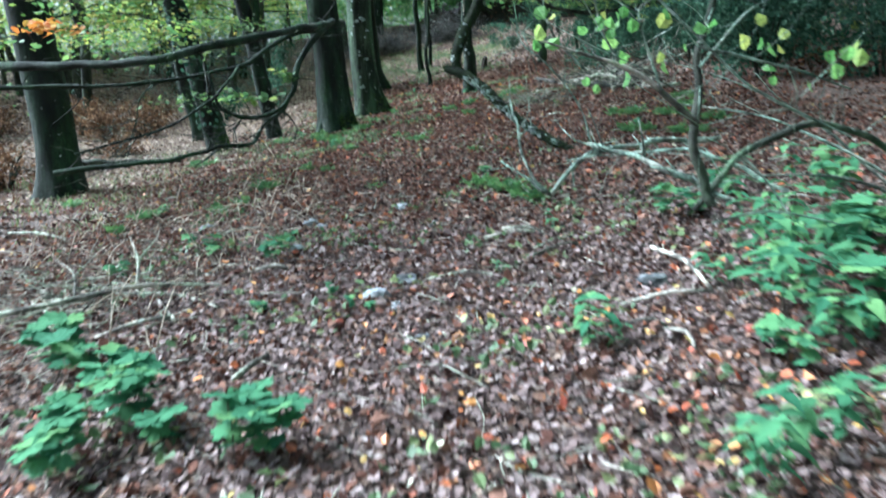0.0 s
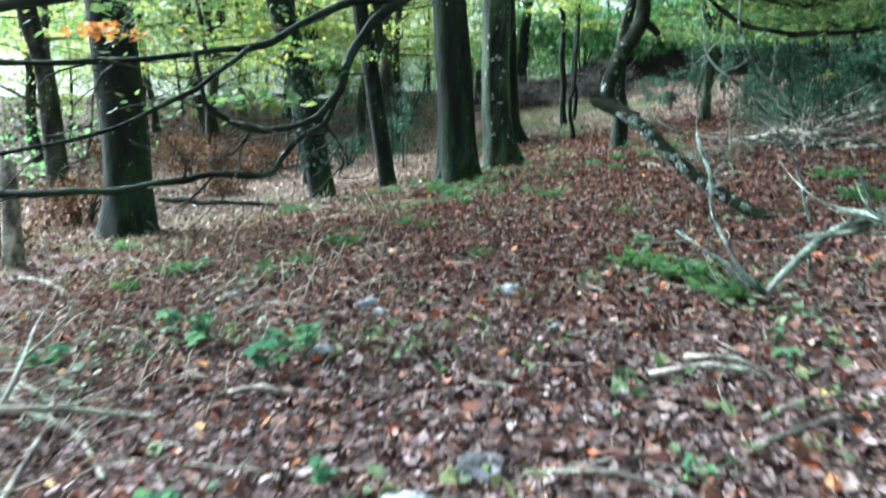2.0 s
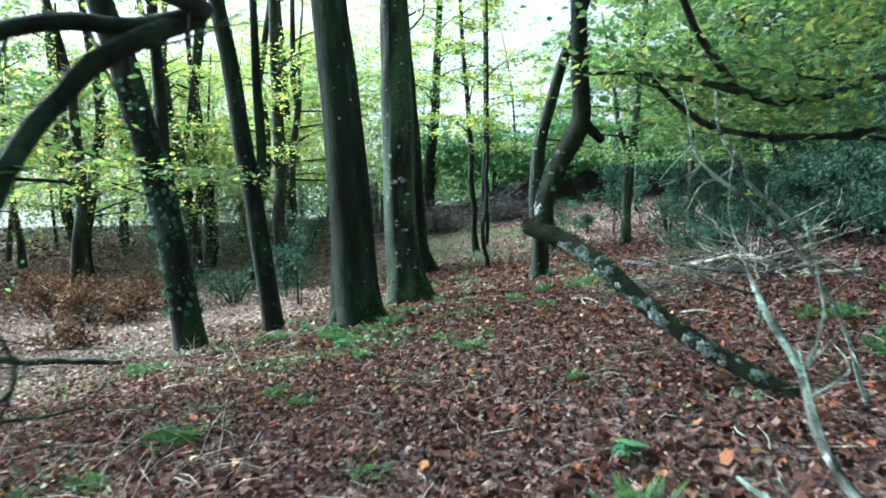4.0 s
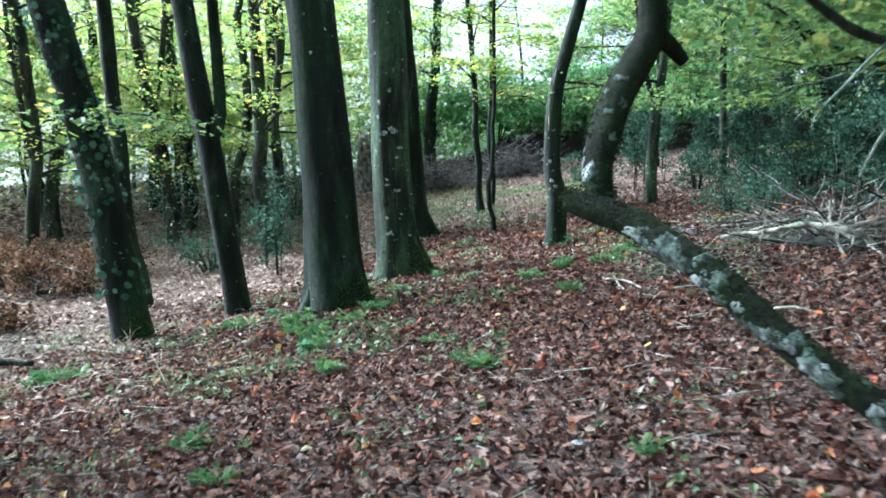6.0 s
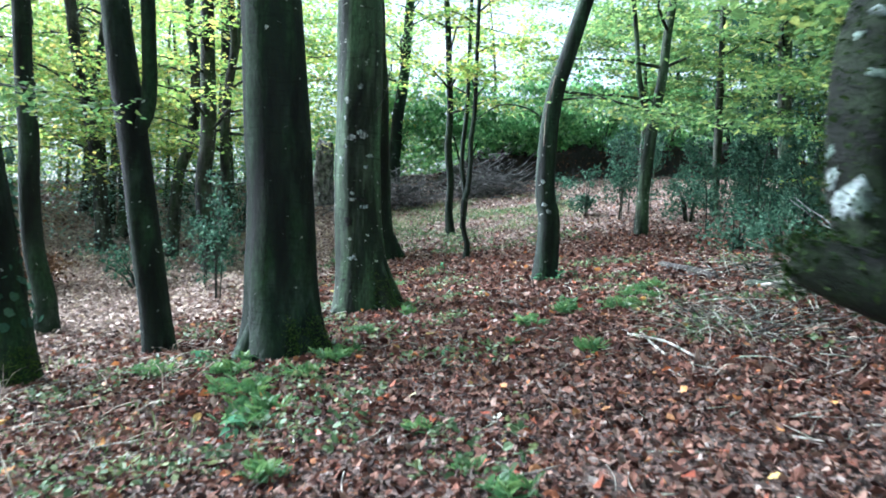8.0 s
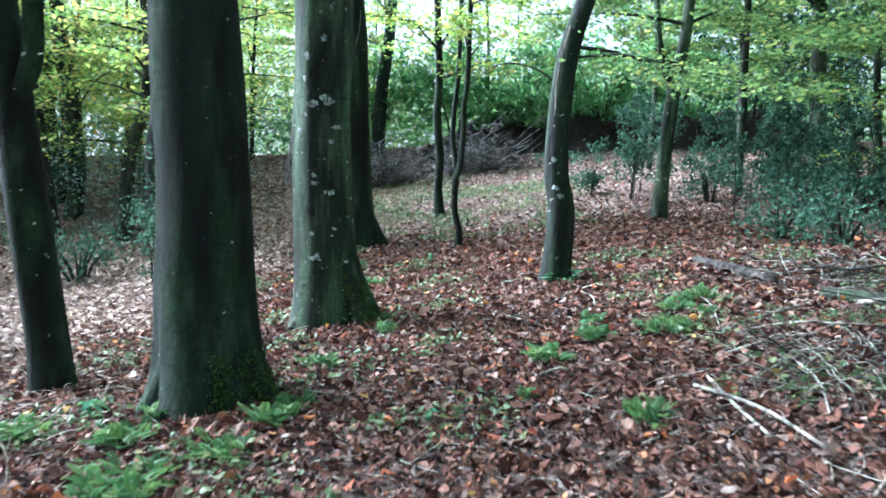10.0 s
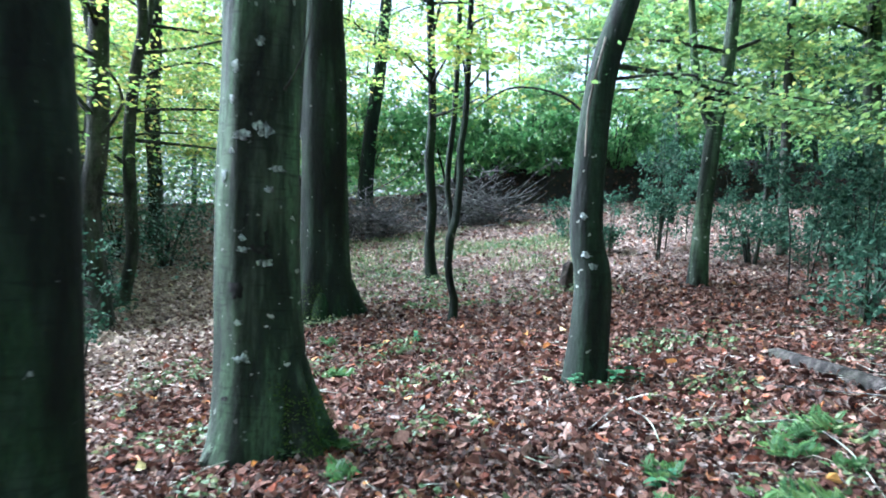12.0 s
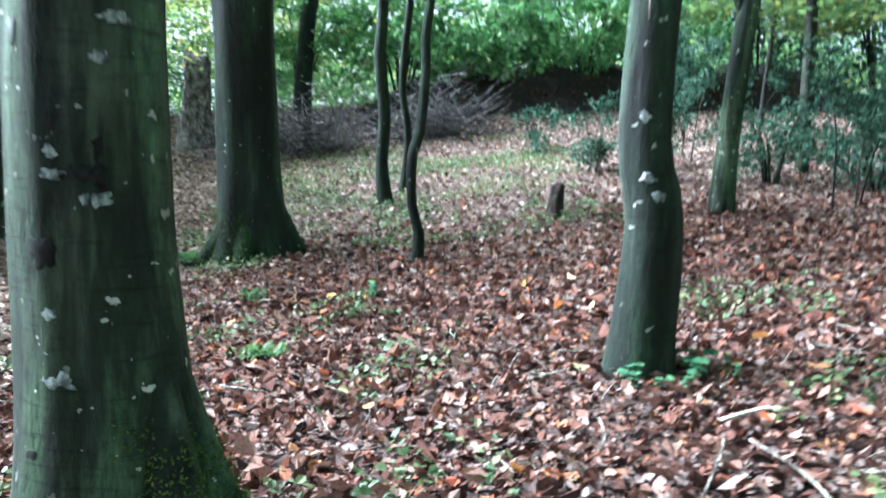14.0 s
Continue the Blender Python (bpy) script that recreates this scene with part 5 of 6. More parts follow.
# crusts of lichen, each its own uneven patch


def patch(parent, axis_a, axis_b, radius, angle, at, size, tall, seed, mat=LICHEN, under=None, name="lichen_patch", label="pale crust of lichen"):
    """An uneven thin crust on a stem from axis_a to axis_b (world points), a share `at` of the way up, facing `angle`."""
    a, b = Vector(axis_a), Vector(axis_b)
    o = parent.matrix_basis.translation
    d = (b - a).normalized()
    ref = Vector((1, 0, 0)) if abs(d.x) < 0.8 else Vector((0, 0, 1))
    u = (ref - d * ref.dot(d)).normalized()
    w = d.cross(u)
    c = a.lerp(b, at)
    bark = np.array([v.co for v in (under or [o for o in parent.children if o.name.startswith(("trunk", "wood"))][0]).data.vertices]) + np.array(o)
    rel = bark - np.array(c)
    up, across, along = rel @ np.array(d), rel @ np.array(u), rel @ np.array(w)
    near = np.abs(up) < max(0.2, size * tall)
    up, across, along = up[near], across[near], along[near]
    out, turn = np.hypot(across, along), np.arctan2(along, across)

    def surface(ang, z):
        diff = (turn - ang + math.pi) % (2 * math.pi) - math.pi
        weight = np.exp(-(diff / 0.16) ** 2 - ((up - z) / 0.06) ** 2) + 1e-12
        return float((weight * out).sum() / weight.sum())

    verts, n = [], 22
    for ring, lift in ((1.0, -0.002), (0.86, 0.0025), (0.35, 0.003), (0.0, 0.003)):
        for i in range(n if ring else 1):
            t = 2 * math.pi * i / n
            k = ring * (1 + 0.8 * noise.noise((math.cos(t) * 1.8 + seed, math.sin(t) * 1.8, seed * 3.3)) + 0.4 * noise.noise((math.cos(t) * 6 + seed, math.sin(t) * 6, seed)))
            x, z = size * k * math.cos(t) / 2, size * tall * k * math.sin(t) / 2
            ang = angle + x / radius
            verts.append(c + d * z + (u * math.cos(ang) + w * math.sin(ang)) * (surface(ang, z) + lift))
    faces = [(r * n + i, r * n + (i + 1) % n, (r + 1) * n + (i + 1) % n, (r + 1) * n + i) for r in range(2) for i in range(n)]
    tri = [(2 * n + i, 2 * n + (i + 1) % n, len(verts) - 1) for i in range(n)]
    f = [(p, q, r) for p, q, r, e in faces] + [(p, r, e) for p, q, r, e in faces] + tri
    part(name, mesh_of(name, np.array([v - o for v in verts]), np.array(f), mat), under or parent, label)


SOUTH = -math.pi / 2
for k, (dx, z, w, tall) in enumerate(((0.0, 0.98, 0.09, 0.5), (-0.03, 1.19, 0.05, 0.7), (-0.02, 1.63, 0.075, 0.5), (0.10, 1.55, 0.09, 0.5), (-0.02, 1.70, 0.04, 0.8), (-0.18, 2.08, 0.055, 1.6), (0.09, 2.36, 0.105, 0.9), (-0.05, 2.33, 0.105, 0.5), (-0.12, 2.55, 0.05, 0.8), (0.17, 2.13, 0.12, 0.3), (0.12, 2.0, 0.05, 0.6), (-0.12, 2.23, 0.04, 0.8), (-0.1, 2.75, 0.06, 1.2), (0.05, 2.9, 0.05, 1.0))):
    c = (-1.72, 17.70)
    patch(t4, (c[0], c[1], 0.4), (c[0] - 0.02, c[1] + 0.03, 3.4), 0.262, SOUTH + math.asin(max(-0.95, min(0.95, dx / 0.27))), (z - 0.4) / 3.0, w * 1.2, tall, k)
for k, (at, ang, w, tall) in enumerate(((0.45, 0.3, 0.07, 0.7), (0.40, -0.1, 0.05, 1.2), (0.62, 0.5, 0.05, 1.0))):
    patch(t5, (0.58, 18.65, 0.9), (0.56, 18.68, 2.6), 0.128, SOUTH - ang, at, w, tall, 30 + k)
rng = np.random.default_rng(19)
arm = [o for o in leaner.children if o.name.startswith("wood")][0]
ARM = (((0.29, 9.70, 1.23), (0.71, 9.23, 0.835)), ((0.71, 9.23, 0.835), (1.2, 8.85, 0.49)))
for k in range(30):
    patch(leaner, *ARM[k // 18], 0.053, 2.9 + rng.normal(0, 0.7), (k % 18 + rng.uniform(0, 1)) / (18 if k < 18 else 12), rng.uniform(0.03, 0.08), rng.uniform(0.7, 1.9), 40 + k, LICHEN_GREEN, under=arm)
for k, (at, turn, w, tall) in enumerate(((0.05, 2.9, 0.075, 1.4), (0.18, 3.1, 0.04, 1.3), (0.48, 2.8, 0.065, 1.2), (0.85, 3.0, 0.06, 1.6), (0.95, 2.6, 0.045, 1.6), (0.30, 3.2, 0.03, 1.0), (0.70, 2.5, 0.035, 1.2))):
    patch(leaner, *ARM[0], 0.053, turn, at, w, tall, 110 + k, under=arm)
for k, (at, turn, w, tall) in enumerate(((0.10, 2.9, 0.07, 1.6), (0.38, 2.9, 0.05, 1.0), (0.55, 2.9, 0.075, 1.3), (0.72, 3.0, 0.045, 1.2))):
    patch(leaner, *ARM[1], 0.05, turn, at, w, tall, 150 + k, under=arm)
for k in range(8):
    patch(leaner, (0.16, 9.88, 1.40), (0.29, 10.13, 1.80), 0.066, -2.0 + rng.normal(0, 0.9), k / 8, rng.uniform(0.02, 0.05), rng.uniform(0.7, 1.4), 70 + k, LICHEN_GREEN, under=leaner_limb)
for k, (at, turn, w, tall) in enumerate(((0.02, -2.4, 0.065, 1.0), (0.13, -2.8, 0.03, 1.3), (1.02, -1.8, 0.055, 0.7))):
    patch(leaner, (0.16, 9.88, 1.40), (0.29, 10.13, 1.80), 0.066, turn, at, w, tall, 130 + k, under=leaner_limb)

for k, (dx, z, w) in enumerate(((-0.06, 1.38, 0.10), (0.09, 1.66, 0.12), (-0.10, 0.70, 0.06))):
    patch(t4, (-1.72, 17.70, 0.4), (-1.74, 17.73, 3.4), 0.262, SOUTH + math.asin(dx / 0.27), (z - 0.4) / 3.0, w, 1.1, 90 + k, KNOT, name="knot", label="dark healed branch knot")

# ---------------------------------------------------------------- stump, snag, stones, brush


def stump(x, y, d, h, label, seed, mat, name="tree_stump"):
    rng = np.random.default_rng(seed)
    top = thing(name, x, y, ground_z(x, y), label, "stump")
    v, f = tube([(0, 0, -0.1, d * 0.62), (0, 0, h * 0.4, d * 0.52), (0.01, 0, h * 0.75, d * 0.48), (0.01, 0.01, h, d * 0.45)], segs=14, step=0.05, rough=0.12, flare=0.35, flare_height=0.12, seed=seed)
    ring = v[:, 2] > h * 0.7
    v[ring, 2] += np.array([0.3 * h * noise.noise((p[0] * 9, p[1] * 9, seed)) for p in v[ring]])
    part("stump_wood", mesh_of("stump_wood", *quads_ok(v, f), mat), top)


stump(1.17, 23.4, 0.15, 0.32, "small rotten dark brown tree stump in the leaves", 3, STUMPWOOD)
stump(-4.16, 30.3, 0.56, 1.6, "tall broken grey snag behind the beeches", 4, GREYLOG, "broken_snag")
stump(-5.5, 9.4, 0.17, 0.95, "pale weathered broken post on the lower slope", 6, DEADWOOD, "broken_post")
stump(-3.7, 30.6, 0.4, 1.1, "dark broken stump beside the snag", 5, BARK_DARK)


def stone(x, y, s, seed, label="pale grey stone half sunk in leaves"):
    bm = bmesh.new()
    bmesh.ops.create_icosphere(bm, subdivisions=3, radius=s / 2)
    for v in bm.verts:
        k = 1 + 0.35 * noise.noise(v.co * (3 / s) + Vector((seed, 0, 0)))
        v.co = Vector((v.co.x * k * 1.15, v.co.y * k, v.co.z * k * 0.6))
    me = bpy.data.meshes.new("stone")
    bm.to_mesh(me)
    bm.free()
    me.materials.append(STONE)
    ob = new("stone", me)
    ob.matrix_basis = pose(x, y, ground_z(x, y) + s * 0.12, 0, 0, seed * 50)
    tagged(ob, label, "stone", "stones on the path")


for k, (x, y, s) in enumerate(((1.04, 4.0, 0.15), (-1.16, 6.67, 0.14), (-0.41, 6.93, 0.13), (-0.27, 4.56, 0.14), (-0.42, 4.32, 0.14), (-1.13, 5.77, 0.12), (-0.11, 6.02, 0.09), (-2.21, 7.24, 0.14), (-0.3, 4.15, 0.08), (-0.15, 3.6, 0.09), (-1.05, 6.5, 0.10), (0.07, 9.93, 0.07))):
    stone(x, y, s, k)

STICKS = []
for k in range(8):
    rng = np.random.default_rng(400 + k)
    p, q = np.zeros(3), []
    for i in range(6):
        q.append((*p, 0.5 * (1 - 0.13 * i)))
        p = p + np.array([0.2, rng.normal(0, 0.035), rng.normal(0, 0.02)])
    v, f = quads_ok(*tube([(a, b, c, r * 0.03) for a, b, c, r in q], segs=6, step=0.1, rough=0.08, seed=k))
    STICKS.append([mesh_of("stick", v, f, m) for m in (DEADWOOD, GREYTWIG, BARK_DARK)])


def stick_pose(x, y, z, length, thick, tilt, turn):
    return pose(x, y, z, 0, tilt, turn) @ Matrix.Diagonal((length, thick, thick, 1))


def brush(x, y, w, d, h, count, label, seed, pale=0.4, length=1.0):
    """A heap of cut brushwood, stick by stick."""
    rng = np.random.default_rng(seed)
    top = thing("brush_heap", x, y, ground_z(x, y), label, "brushwood")
    for i in range(count):
        px, py = rng.normal(0, 0.45) * w, rng.normal(0, 0.45) * d
        m = 0 if rng.uniform() < pale else int(rng.integers(1, 3))
        ob = part("stick", STICKS[int(rng.integers(0, 8))][m], top)
        pz = ground_z(x + px, y + py) - ground_z(x, y)
        ob.matrix_basis = stick_pose(px, py, pz + abs(rng.normal(0, 0.4)) * h, length * rng.uniform(0.4, 1.3), length * rng.uniform(0.35, 1.0), rng.uniform(-30, 12), rng.uniform(0, 360))


brush(-2.0, 29.0, 1.4, 0.5, 0.65, 200, "grey tangled heap of cut brushwood", 1, 0.14, 0.8)
brush(0.1, 29.5, 0.9, 0.4, 0.6, 170, "grey tangled heap of cut brushwood", 2, 0.14, 0.8)
brush(3.3, 15.4, 0.7, 1.3, 0.5, 190, "brushwood and broken branches below the holly", 3, 0.45, 0.9)
brush(2.8, 17.4, 0.6, 0.9, 0.22, 70, "scattered broken branches by a fallen log", 4, 0.5, 0.6)
brush(-7.9, 20.0, 1.2, 0.7, 0.5, 50, "dark brushwood on the lower slope", 5, 0.3)
brush(-7.2, 14.5, 1.6, 0.8, 0.5, 50, "dark brushwood on the lower slope", 6, 0.3)
brush(2.1, 5.2, 0.6, 0.8, 0.15, 12, "pale broken twigs among the nettles", 7, 0.8, 0.55)
brush(1.55, 14.6, 0.55, 0.9, 0.09, 95, "pale fallen twigs on the leaves", 8, 0.85, 0.45)
brush(-2.2, 4.9, 0.6, 0.6, 0.1, 34, "pale fallen twigs on the leaves", 9, 0.8, 0.4)


def lying_stick(line, radius, mat, seed):
    rows = []
    n = len(line)
    for i, (x, y) in enumerate(line):
        rows.append((x, y, ground_z(x, y) + 0.03 + 0.02 * ((i + seed) % 2), radius * (1 - 0.4 * i / n)))
    if n == 2:
        (a, b, c, r), (e, f, g, q) = rows
        rows.insert(1, ((a + e) / 2 + 0.03, (b + f) / 2, (c + g) / 2 + 0.03, (r + q) / 2))
    log("fallen_stick", rows, mat, "pale bare stick lying on the fallen leaves", seed, "stick", 7, 0.1)["group"] = "fallen sticks"


near_sticks = [[(-2.0, 4.26), (-1.59, 4.38)], [(-1.56, 4.3), (-2.05, 5.2), (-2.39, 5.46)], [(-2.0, 6.78), (-1.73, 6.77), (-1.48, 6.65)], [(-4.76, 8.52), (-3.8, 7.79)], [(0.79, 3.69), (1.21, 3.6)], [(0.74, 3.34), (0.91, 3.27)], [(0.23, 5.3), (0.55, 5.19)], [(0.48, 4.63), (0.78, 4.83)], [(-0.15, 4.52), (0.23, 4.36)], [(1.15, 4.49), (1.24, 3.73)], [(0.89, 3.26), (0.93, 2.96)], [(-2.82, 5.18), (-1.95, 3.95)], [(-0.98, 3.31), (-0.86, 3.49)], [(0.36, 5.41), (0.62, 5.18)], [(0.51, 4.83), (0.66, 4.93), (0.8, 4.98)], [(-1.3, 5.19), (-1.09, 5.2)], [(-2.28, 5.19), (-1.78, 4.91), (-1.37, 4.5)]]
far_sticks = [[(1.53, 17.02), (1.34, 15.87)], [(0.9, 14.79), (0.84, 14.16), (0.84, 13.75)], [(1.03, 14.5), (1.47, 14.92)], [(-2.03, 17.01), (-1.7, 17.42)], [(-0.0, 15.06), (0.19, 15.14)], [(1.57, 15.76), (2.04, 15.48)], [(0.36, 17.28), (0.67, 17.86)], [(1.09, 15.15), (1.77, 15.39)], [(1.38, 14.73), (1.17, 13.89)], [(1.21, 13.5), (1.44, 13.11)], [(0.76, 14.55), (0.98, 13.45)], [(1.01, 15.54), (2.2, 16.38)], [(0.68, 17.64), (0.67, 16.84)], [(0.69, 17.92), (0.96, 17.87)], [(1.2, 17.08), (1.71, 16.9)], [(-5.94, 15.35), (-3.93, 13.97)], [(1.51, 12.11), (1.77, 11.85)]]
for k, line in enumerate(near_sticks + far_sticks):
    lying_stick(line, (0.011, 0.008, 0.006)[k % 3] * (1.25 if k < len(near_sticks) else 0.9), DEADWOOD, k)

# fine twigs that nobody could count
rng = np.random.default_rng(77)
pieces = []
for i in range(2000):
    x, y = rng.uniform(-4, 4), 0.5 + 20.5 * rng.uniform() ** 1.4
    a, ln, r = rng.uniform(0, 2 * np.pi), rng.uniform(0.06, 0.32), rng.uniform(0.0015, 0.0045)
    z = ground_z(x, y) + 0.03
    dx, dy = math.cos(a) * ln, math.sin(a) * ln
    z2 = ground_z(x + dx, y + dy) + rng.uniform(0.02, 0.08)
    pieces.append(quads_ok(*tube([(x, y, z, r), (x + dx * 0.5 + rng.normal(0, 0.015), y + dy * 0.5, (z + z2) / 2, r), (x + dx, y + dy, z2, r * 0.6)], segs=4, step=0.2, rough=0.0)))
tagged(new("fallen_twigs", mesh_of("fallen_twigs", *joined(pieces), DEADWOOD)), "fine pale twigs strewn over the leaf litter", "twigs", kind="stuff")


def fine_twigs(count, x, y, w, d, h, longest, label, seed, mat, thick=0.008, rise=0.35):
    """Thin twigs of a brushwood heap, criss-cross."""
    rng = np.random.default_rng(seed)
    pieces = []
    for i in range(count):
        px, py = x + rng.normal(0, 0.45) * w, y + rng.normal(0, 0.45) * d
        pz = ground_z(px, py) + abs(rng.normal(0, 0.4)) * h * math.exp(-((px - x) / w) ** 2)
        a, ln, r = rng.uniform(0, 2 * np.pi), longest * rng.uniform(0.3, 1.0), rng.uniform(0.003, thick)
        e = np.array([math.cos(a) * ln, math.sin(a) * ln, rng.uniform(-0.1, rise) * ln])
        b = np.array([px, py, pz])
        pieces.append(quads_ok(*tube([(*b, r), (*(b + e * 0.5 + rng.normal(0, 0.05, 3) * ln), r * 0.8), (*(b + e), r * 0.4)], segs=4, step=0.3, rough=0.0)))
    tagged(new("brush_twigs", mesh_of("brush_twigs", *joined(pieces), mat)), label, "twigs", kind="stuff")


fine_twigs(420, -2.2, 28.9, 1.8, 0.55, 0.95, 1.2, "fine grey twigs bristling from a brushwood heap", 81, GREYTWIG, 0.014, 0.8)
fine_twigs(320, 0.2, 29.4, 1.1, 0.55, 0.9, 1.1, "fine grey twigs bristling from a brushwood heap", 82, GREYTWIG, 0.014, 0.8)
fine_twigs(260, 3.3, 15.6, 0.8, 1.4, 0.35, 0.6, "broken twigs tangled beside the path", 83, GREYLOG)
fine_twigs(150, 1.9, 14.6, 0.7, 1.2, 0.1, 0.35, "pale broken twigs strewn beside the path", 84, GREYLOG)
fine_twigs(140, -2.7, 5.2, 0.9, 1.2, 0.2, 0.4, "pale broken twigs at the path edge", 85, DEADWOOD)

# ---------------------------------------------------------------- dead bracken, stalks, moss
BRACKEN = leaf_material("dead_bracken", [(0.0, (0.035, 0.020, 0.012)), (0.5, (0.10, 0.055, 0.030)), (0.85, (0.20, 0.115, 0.065)), (1.0, (0.32, 0.22, 0.14))], 0.25, 0.9)
for k, (x, y, w, d, h, c) in enumerate(((-8.6, 20.6, 0.9, 0.6, 0.9, 1500), (-7.5, 20.2, 0.6, 0.5, 0.7, 900), (-9.8, 21.6, 0.9, 0.7, 1.0, 1400), (-10.9, 23.6, 0.9, 0.7, 0.9, 1200), (-12.6, 22.6, 1.0, 0.8, 1.0, 1200), (-8.2, 22.4, 0.8, 0.6, 0.8, 1000), (-6.6, 16.6, 0.5, 0.5, 0.4, 500), (-7.3, 13.2, 0.9, 0.7, 0.7, 1000), (-6.6, 10.4, 0.7, 0.6, 0.5, 800))):
    bush("dead_bracken_clump", x, y, w, d, h, c, 0.10, BRACKEN, "rust-brown dead bracken collapsed in a clump", 330 + k, 0.0, 8, "dead bracken")


def stalks(count, x0, x1, y0, y1, longest, rise, label, seed):
    """Thin straw-coloured dead stems, lying or leaning."""
    rng = np.random.default_rng(seed)
    pieces = []
    for i in range(count):
        x, y = rng.uniform(x0, x1), rng.uniform(y0, y1)
        a, ln, r = rng.uniform(0, 2 * np.pi), longest * rng.uniform(0.3, 1.0), rng.uniform(0.0015, 0.004)
        up = rise * rng.uniform(0, 1) ** 2
        dx, dy = math.cos(a) * ln * (1 - up), math.sin(a) * ln * (1 - up)
        z = ground_z(x, y)
        z2 = ground_z(x + dx, y + dy) + 0.03 + up * ln
        pieces.append(quads_ok(*tube([(x, y, z, r), (x + dx * 0.5 + rng.normal(0, 0.02), y + dy * 0.5, (z + z2) / 2 + 0.04, r), (x + dx, y + dy, z2, r * 0.5)], segs=4, step=0.2, rough=0.0)))
    tagged(new("dead_stalks", mesh_of("dead_stalks", *joined(pieces), STRAW)), label, "stalks", kind="stuff")


STRAW = bark_material("straw_stalk", (0.26, 0.21, 0.16), (0.50, 0.44, 0.36), (0.40, 0.34, 0.27), 0.5, 0.7, 0.0, (12, 12, 12))
stalks(420, -4.0, -1.2, 3.4, 9.5, 0.55, 0.7, "pale dead stalks beside the path", 31)
stalks(420, -6.5, -2.4, 11.5, 17.5, 0.5, 0.6, "pale dead stalks on the lower slope", 32)
stalks(120, 0.8, 2.6, 12.8, 17.5, 0.32, 0.3, "pale dead stalks on the leaves", 33)
stalks(420, -3.5, 4.5, 23.5, 29.5, 0.45, 0.7, "thin dead stalks in the clearing", 34)
log("forked_dead_branch", [(-2.75, 4.55, 0.05, 0.020), (-2.3, 4.7, 0.10, 0.018), (-1.95, 4.8, 0.14, 0.015), (-1.7, 4.95, 0.10, 0.010), (-1.45, 5.0, 0.07, 0.006)], DEADWOOD, "pale forked dead branch lying by the path", 51, "branch", 8, 0.1)
forked = bpy.data.objects["forked_dead_branch"]
side_branch(forked, [(-1.95, 4.8, 0.14, 0.011), (-2.0, 5.0, 0.26, 0.009), (-2.1, 5.2, 0.32, 0.006), (-2.2, 5.4, 0.34, 0.003)], DEADWOOD, "twig", 52)
side_branch(forked, [(-2.0, 5.0, 0.26, 0.007), (-1.9, 5.1, 0.38, 0.005), (-1.88, 5.15, 0.46, 0.003)], DEADWOOD, "twig", 53)
side_branch(forked, [(-2.3, 4.7, 0.10, 0.010), (-2.4, 4.95, 0.2, 0.008), (-2.6, 5.15, 0.25, 0.004)], DEADWOOD, "twig", 54)

MOSS = leaf_material("moss_tufts", [(0.0, (0.03, 0.06, 0.012)), (0.6, (0.06, 0.11, 0.02)), (1.0, (0.12, 0.16, 0.04))], 0.2, 0.9)


def moss(tree, facing, spread, low, high, count, seed):
    """Short moss tufts on the foot of a trunk, facing one way."""
    rng = np.random.default_rng(seed)
    bark = [o for o in tree.children if o.name.startswith(("trunk", "root"))]
    v = np.vstack([np.array([p.co for p in o.data.vertices]) for o in bark])
    n = np.vstack([np.array([p.normal for p in o.data.vertices]) for o in bark])
    a = np.arctan2(v[:, 1], v[:, 0])
    diff = (a - facing + np.pi) % (2 * np.pi) - np.pi
    ok = np.flatnonzero((np.abs(diff) < spread) & (v[:, 2] > low) & (v[:, 2] < high))
    if len(ok) == 0:
        return
    k = rng.choice(ok, count)
    c = v[k] + rng.normal(0, 0.03, (count, 3))
    c += n[k] * 0.004 - n[k] * ((c - v[k]) * n[k]).sum(1)[:, None]
    ob = part("moss", mesh_of("moss", *leaf_cloud(c, n[k] + rng.normal(0, 0.5, (count, 3)), 0.016 * rng.uniform(0.5, 1.4, count), rng, 0.5, 0.5, False), MOSS, False), tree, "green moss on the foot of the trunk")
    tagged(ob, "green moss on the foot of the trunk", kind="stuff")


def moss_coat(tree, stems, count, seed):
    """Short moss tufts in uneven patches all round the given stems."""
    for stem in stems:
        rng = np.random.default_rng(seed)
        v = np.array([p.co for p in stem.data.vertices])
        n = np.array([p.normal for p in stem.data.vertices])
        ok = np.flatnonzero([noise.noise(Vector(p) * 5.0) + 0.5 * q[2] > -0.25 for p, q in zip(v, n)])
        k = rng.choice(ok, count)
        c = v[k] + rng.normal(0, 0.028, (count, 3))
        c += n[k] * 0.003 - n[k] * ((c - v[k]) * n[k]).sum(1)[:, None]
        ob = part("moss", mesh_of("moss", *leaf_cloud(c, n[k] + rng.normal(0, 0.6, (count, 3)), 0.012 * rng.uniform(0.5, 1.5, count), rng, 0.5, 0.5, False), MOSS_DARK, False), stem)
        tagged(ob, "dark green moss tufts on the bark", kind="stuff")


MOSS_DARK = leaf_material("dark_moss_tufts", [(0.0, (0.006, 0.014, 0.003)), (0.6, (0.016, 0.034, 0.007)), (1.0, (0.04, 0.065, 0.016))], 0.2, 0.9)
moss_coat(leaner, [arm, leaner_limb], 5000, 9)
moss(t3, -0.5, 0.7, -0.1, 0.35, 4000, 1)
moss(t4, -0.5, 0.8, -0.1, 0.45, 4000, 2)
moss(t4b, 3.6, 1.0, -0.1, 0.4, 3500, 3)
moss(t1, -0.6, 0.9, -0.1, 0.3, 1500, 4)

# ---------------------------------------------------------------- ground plants


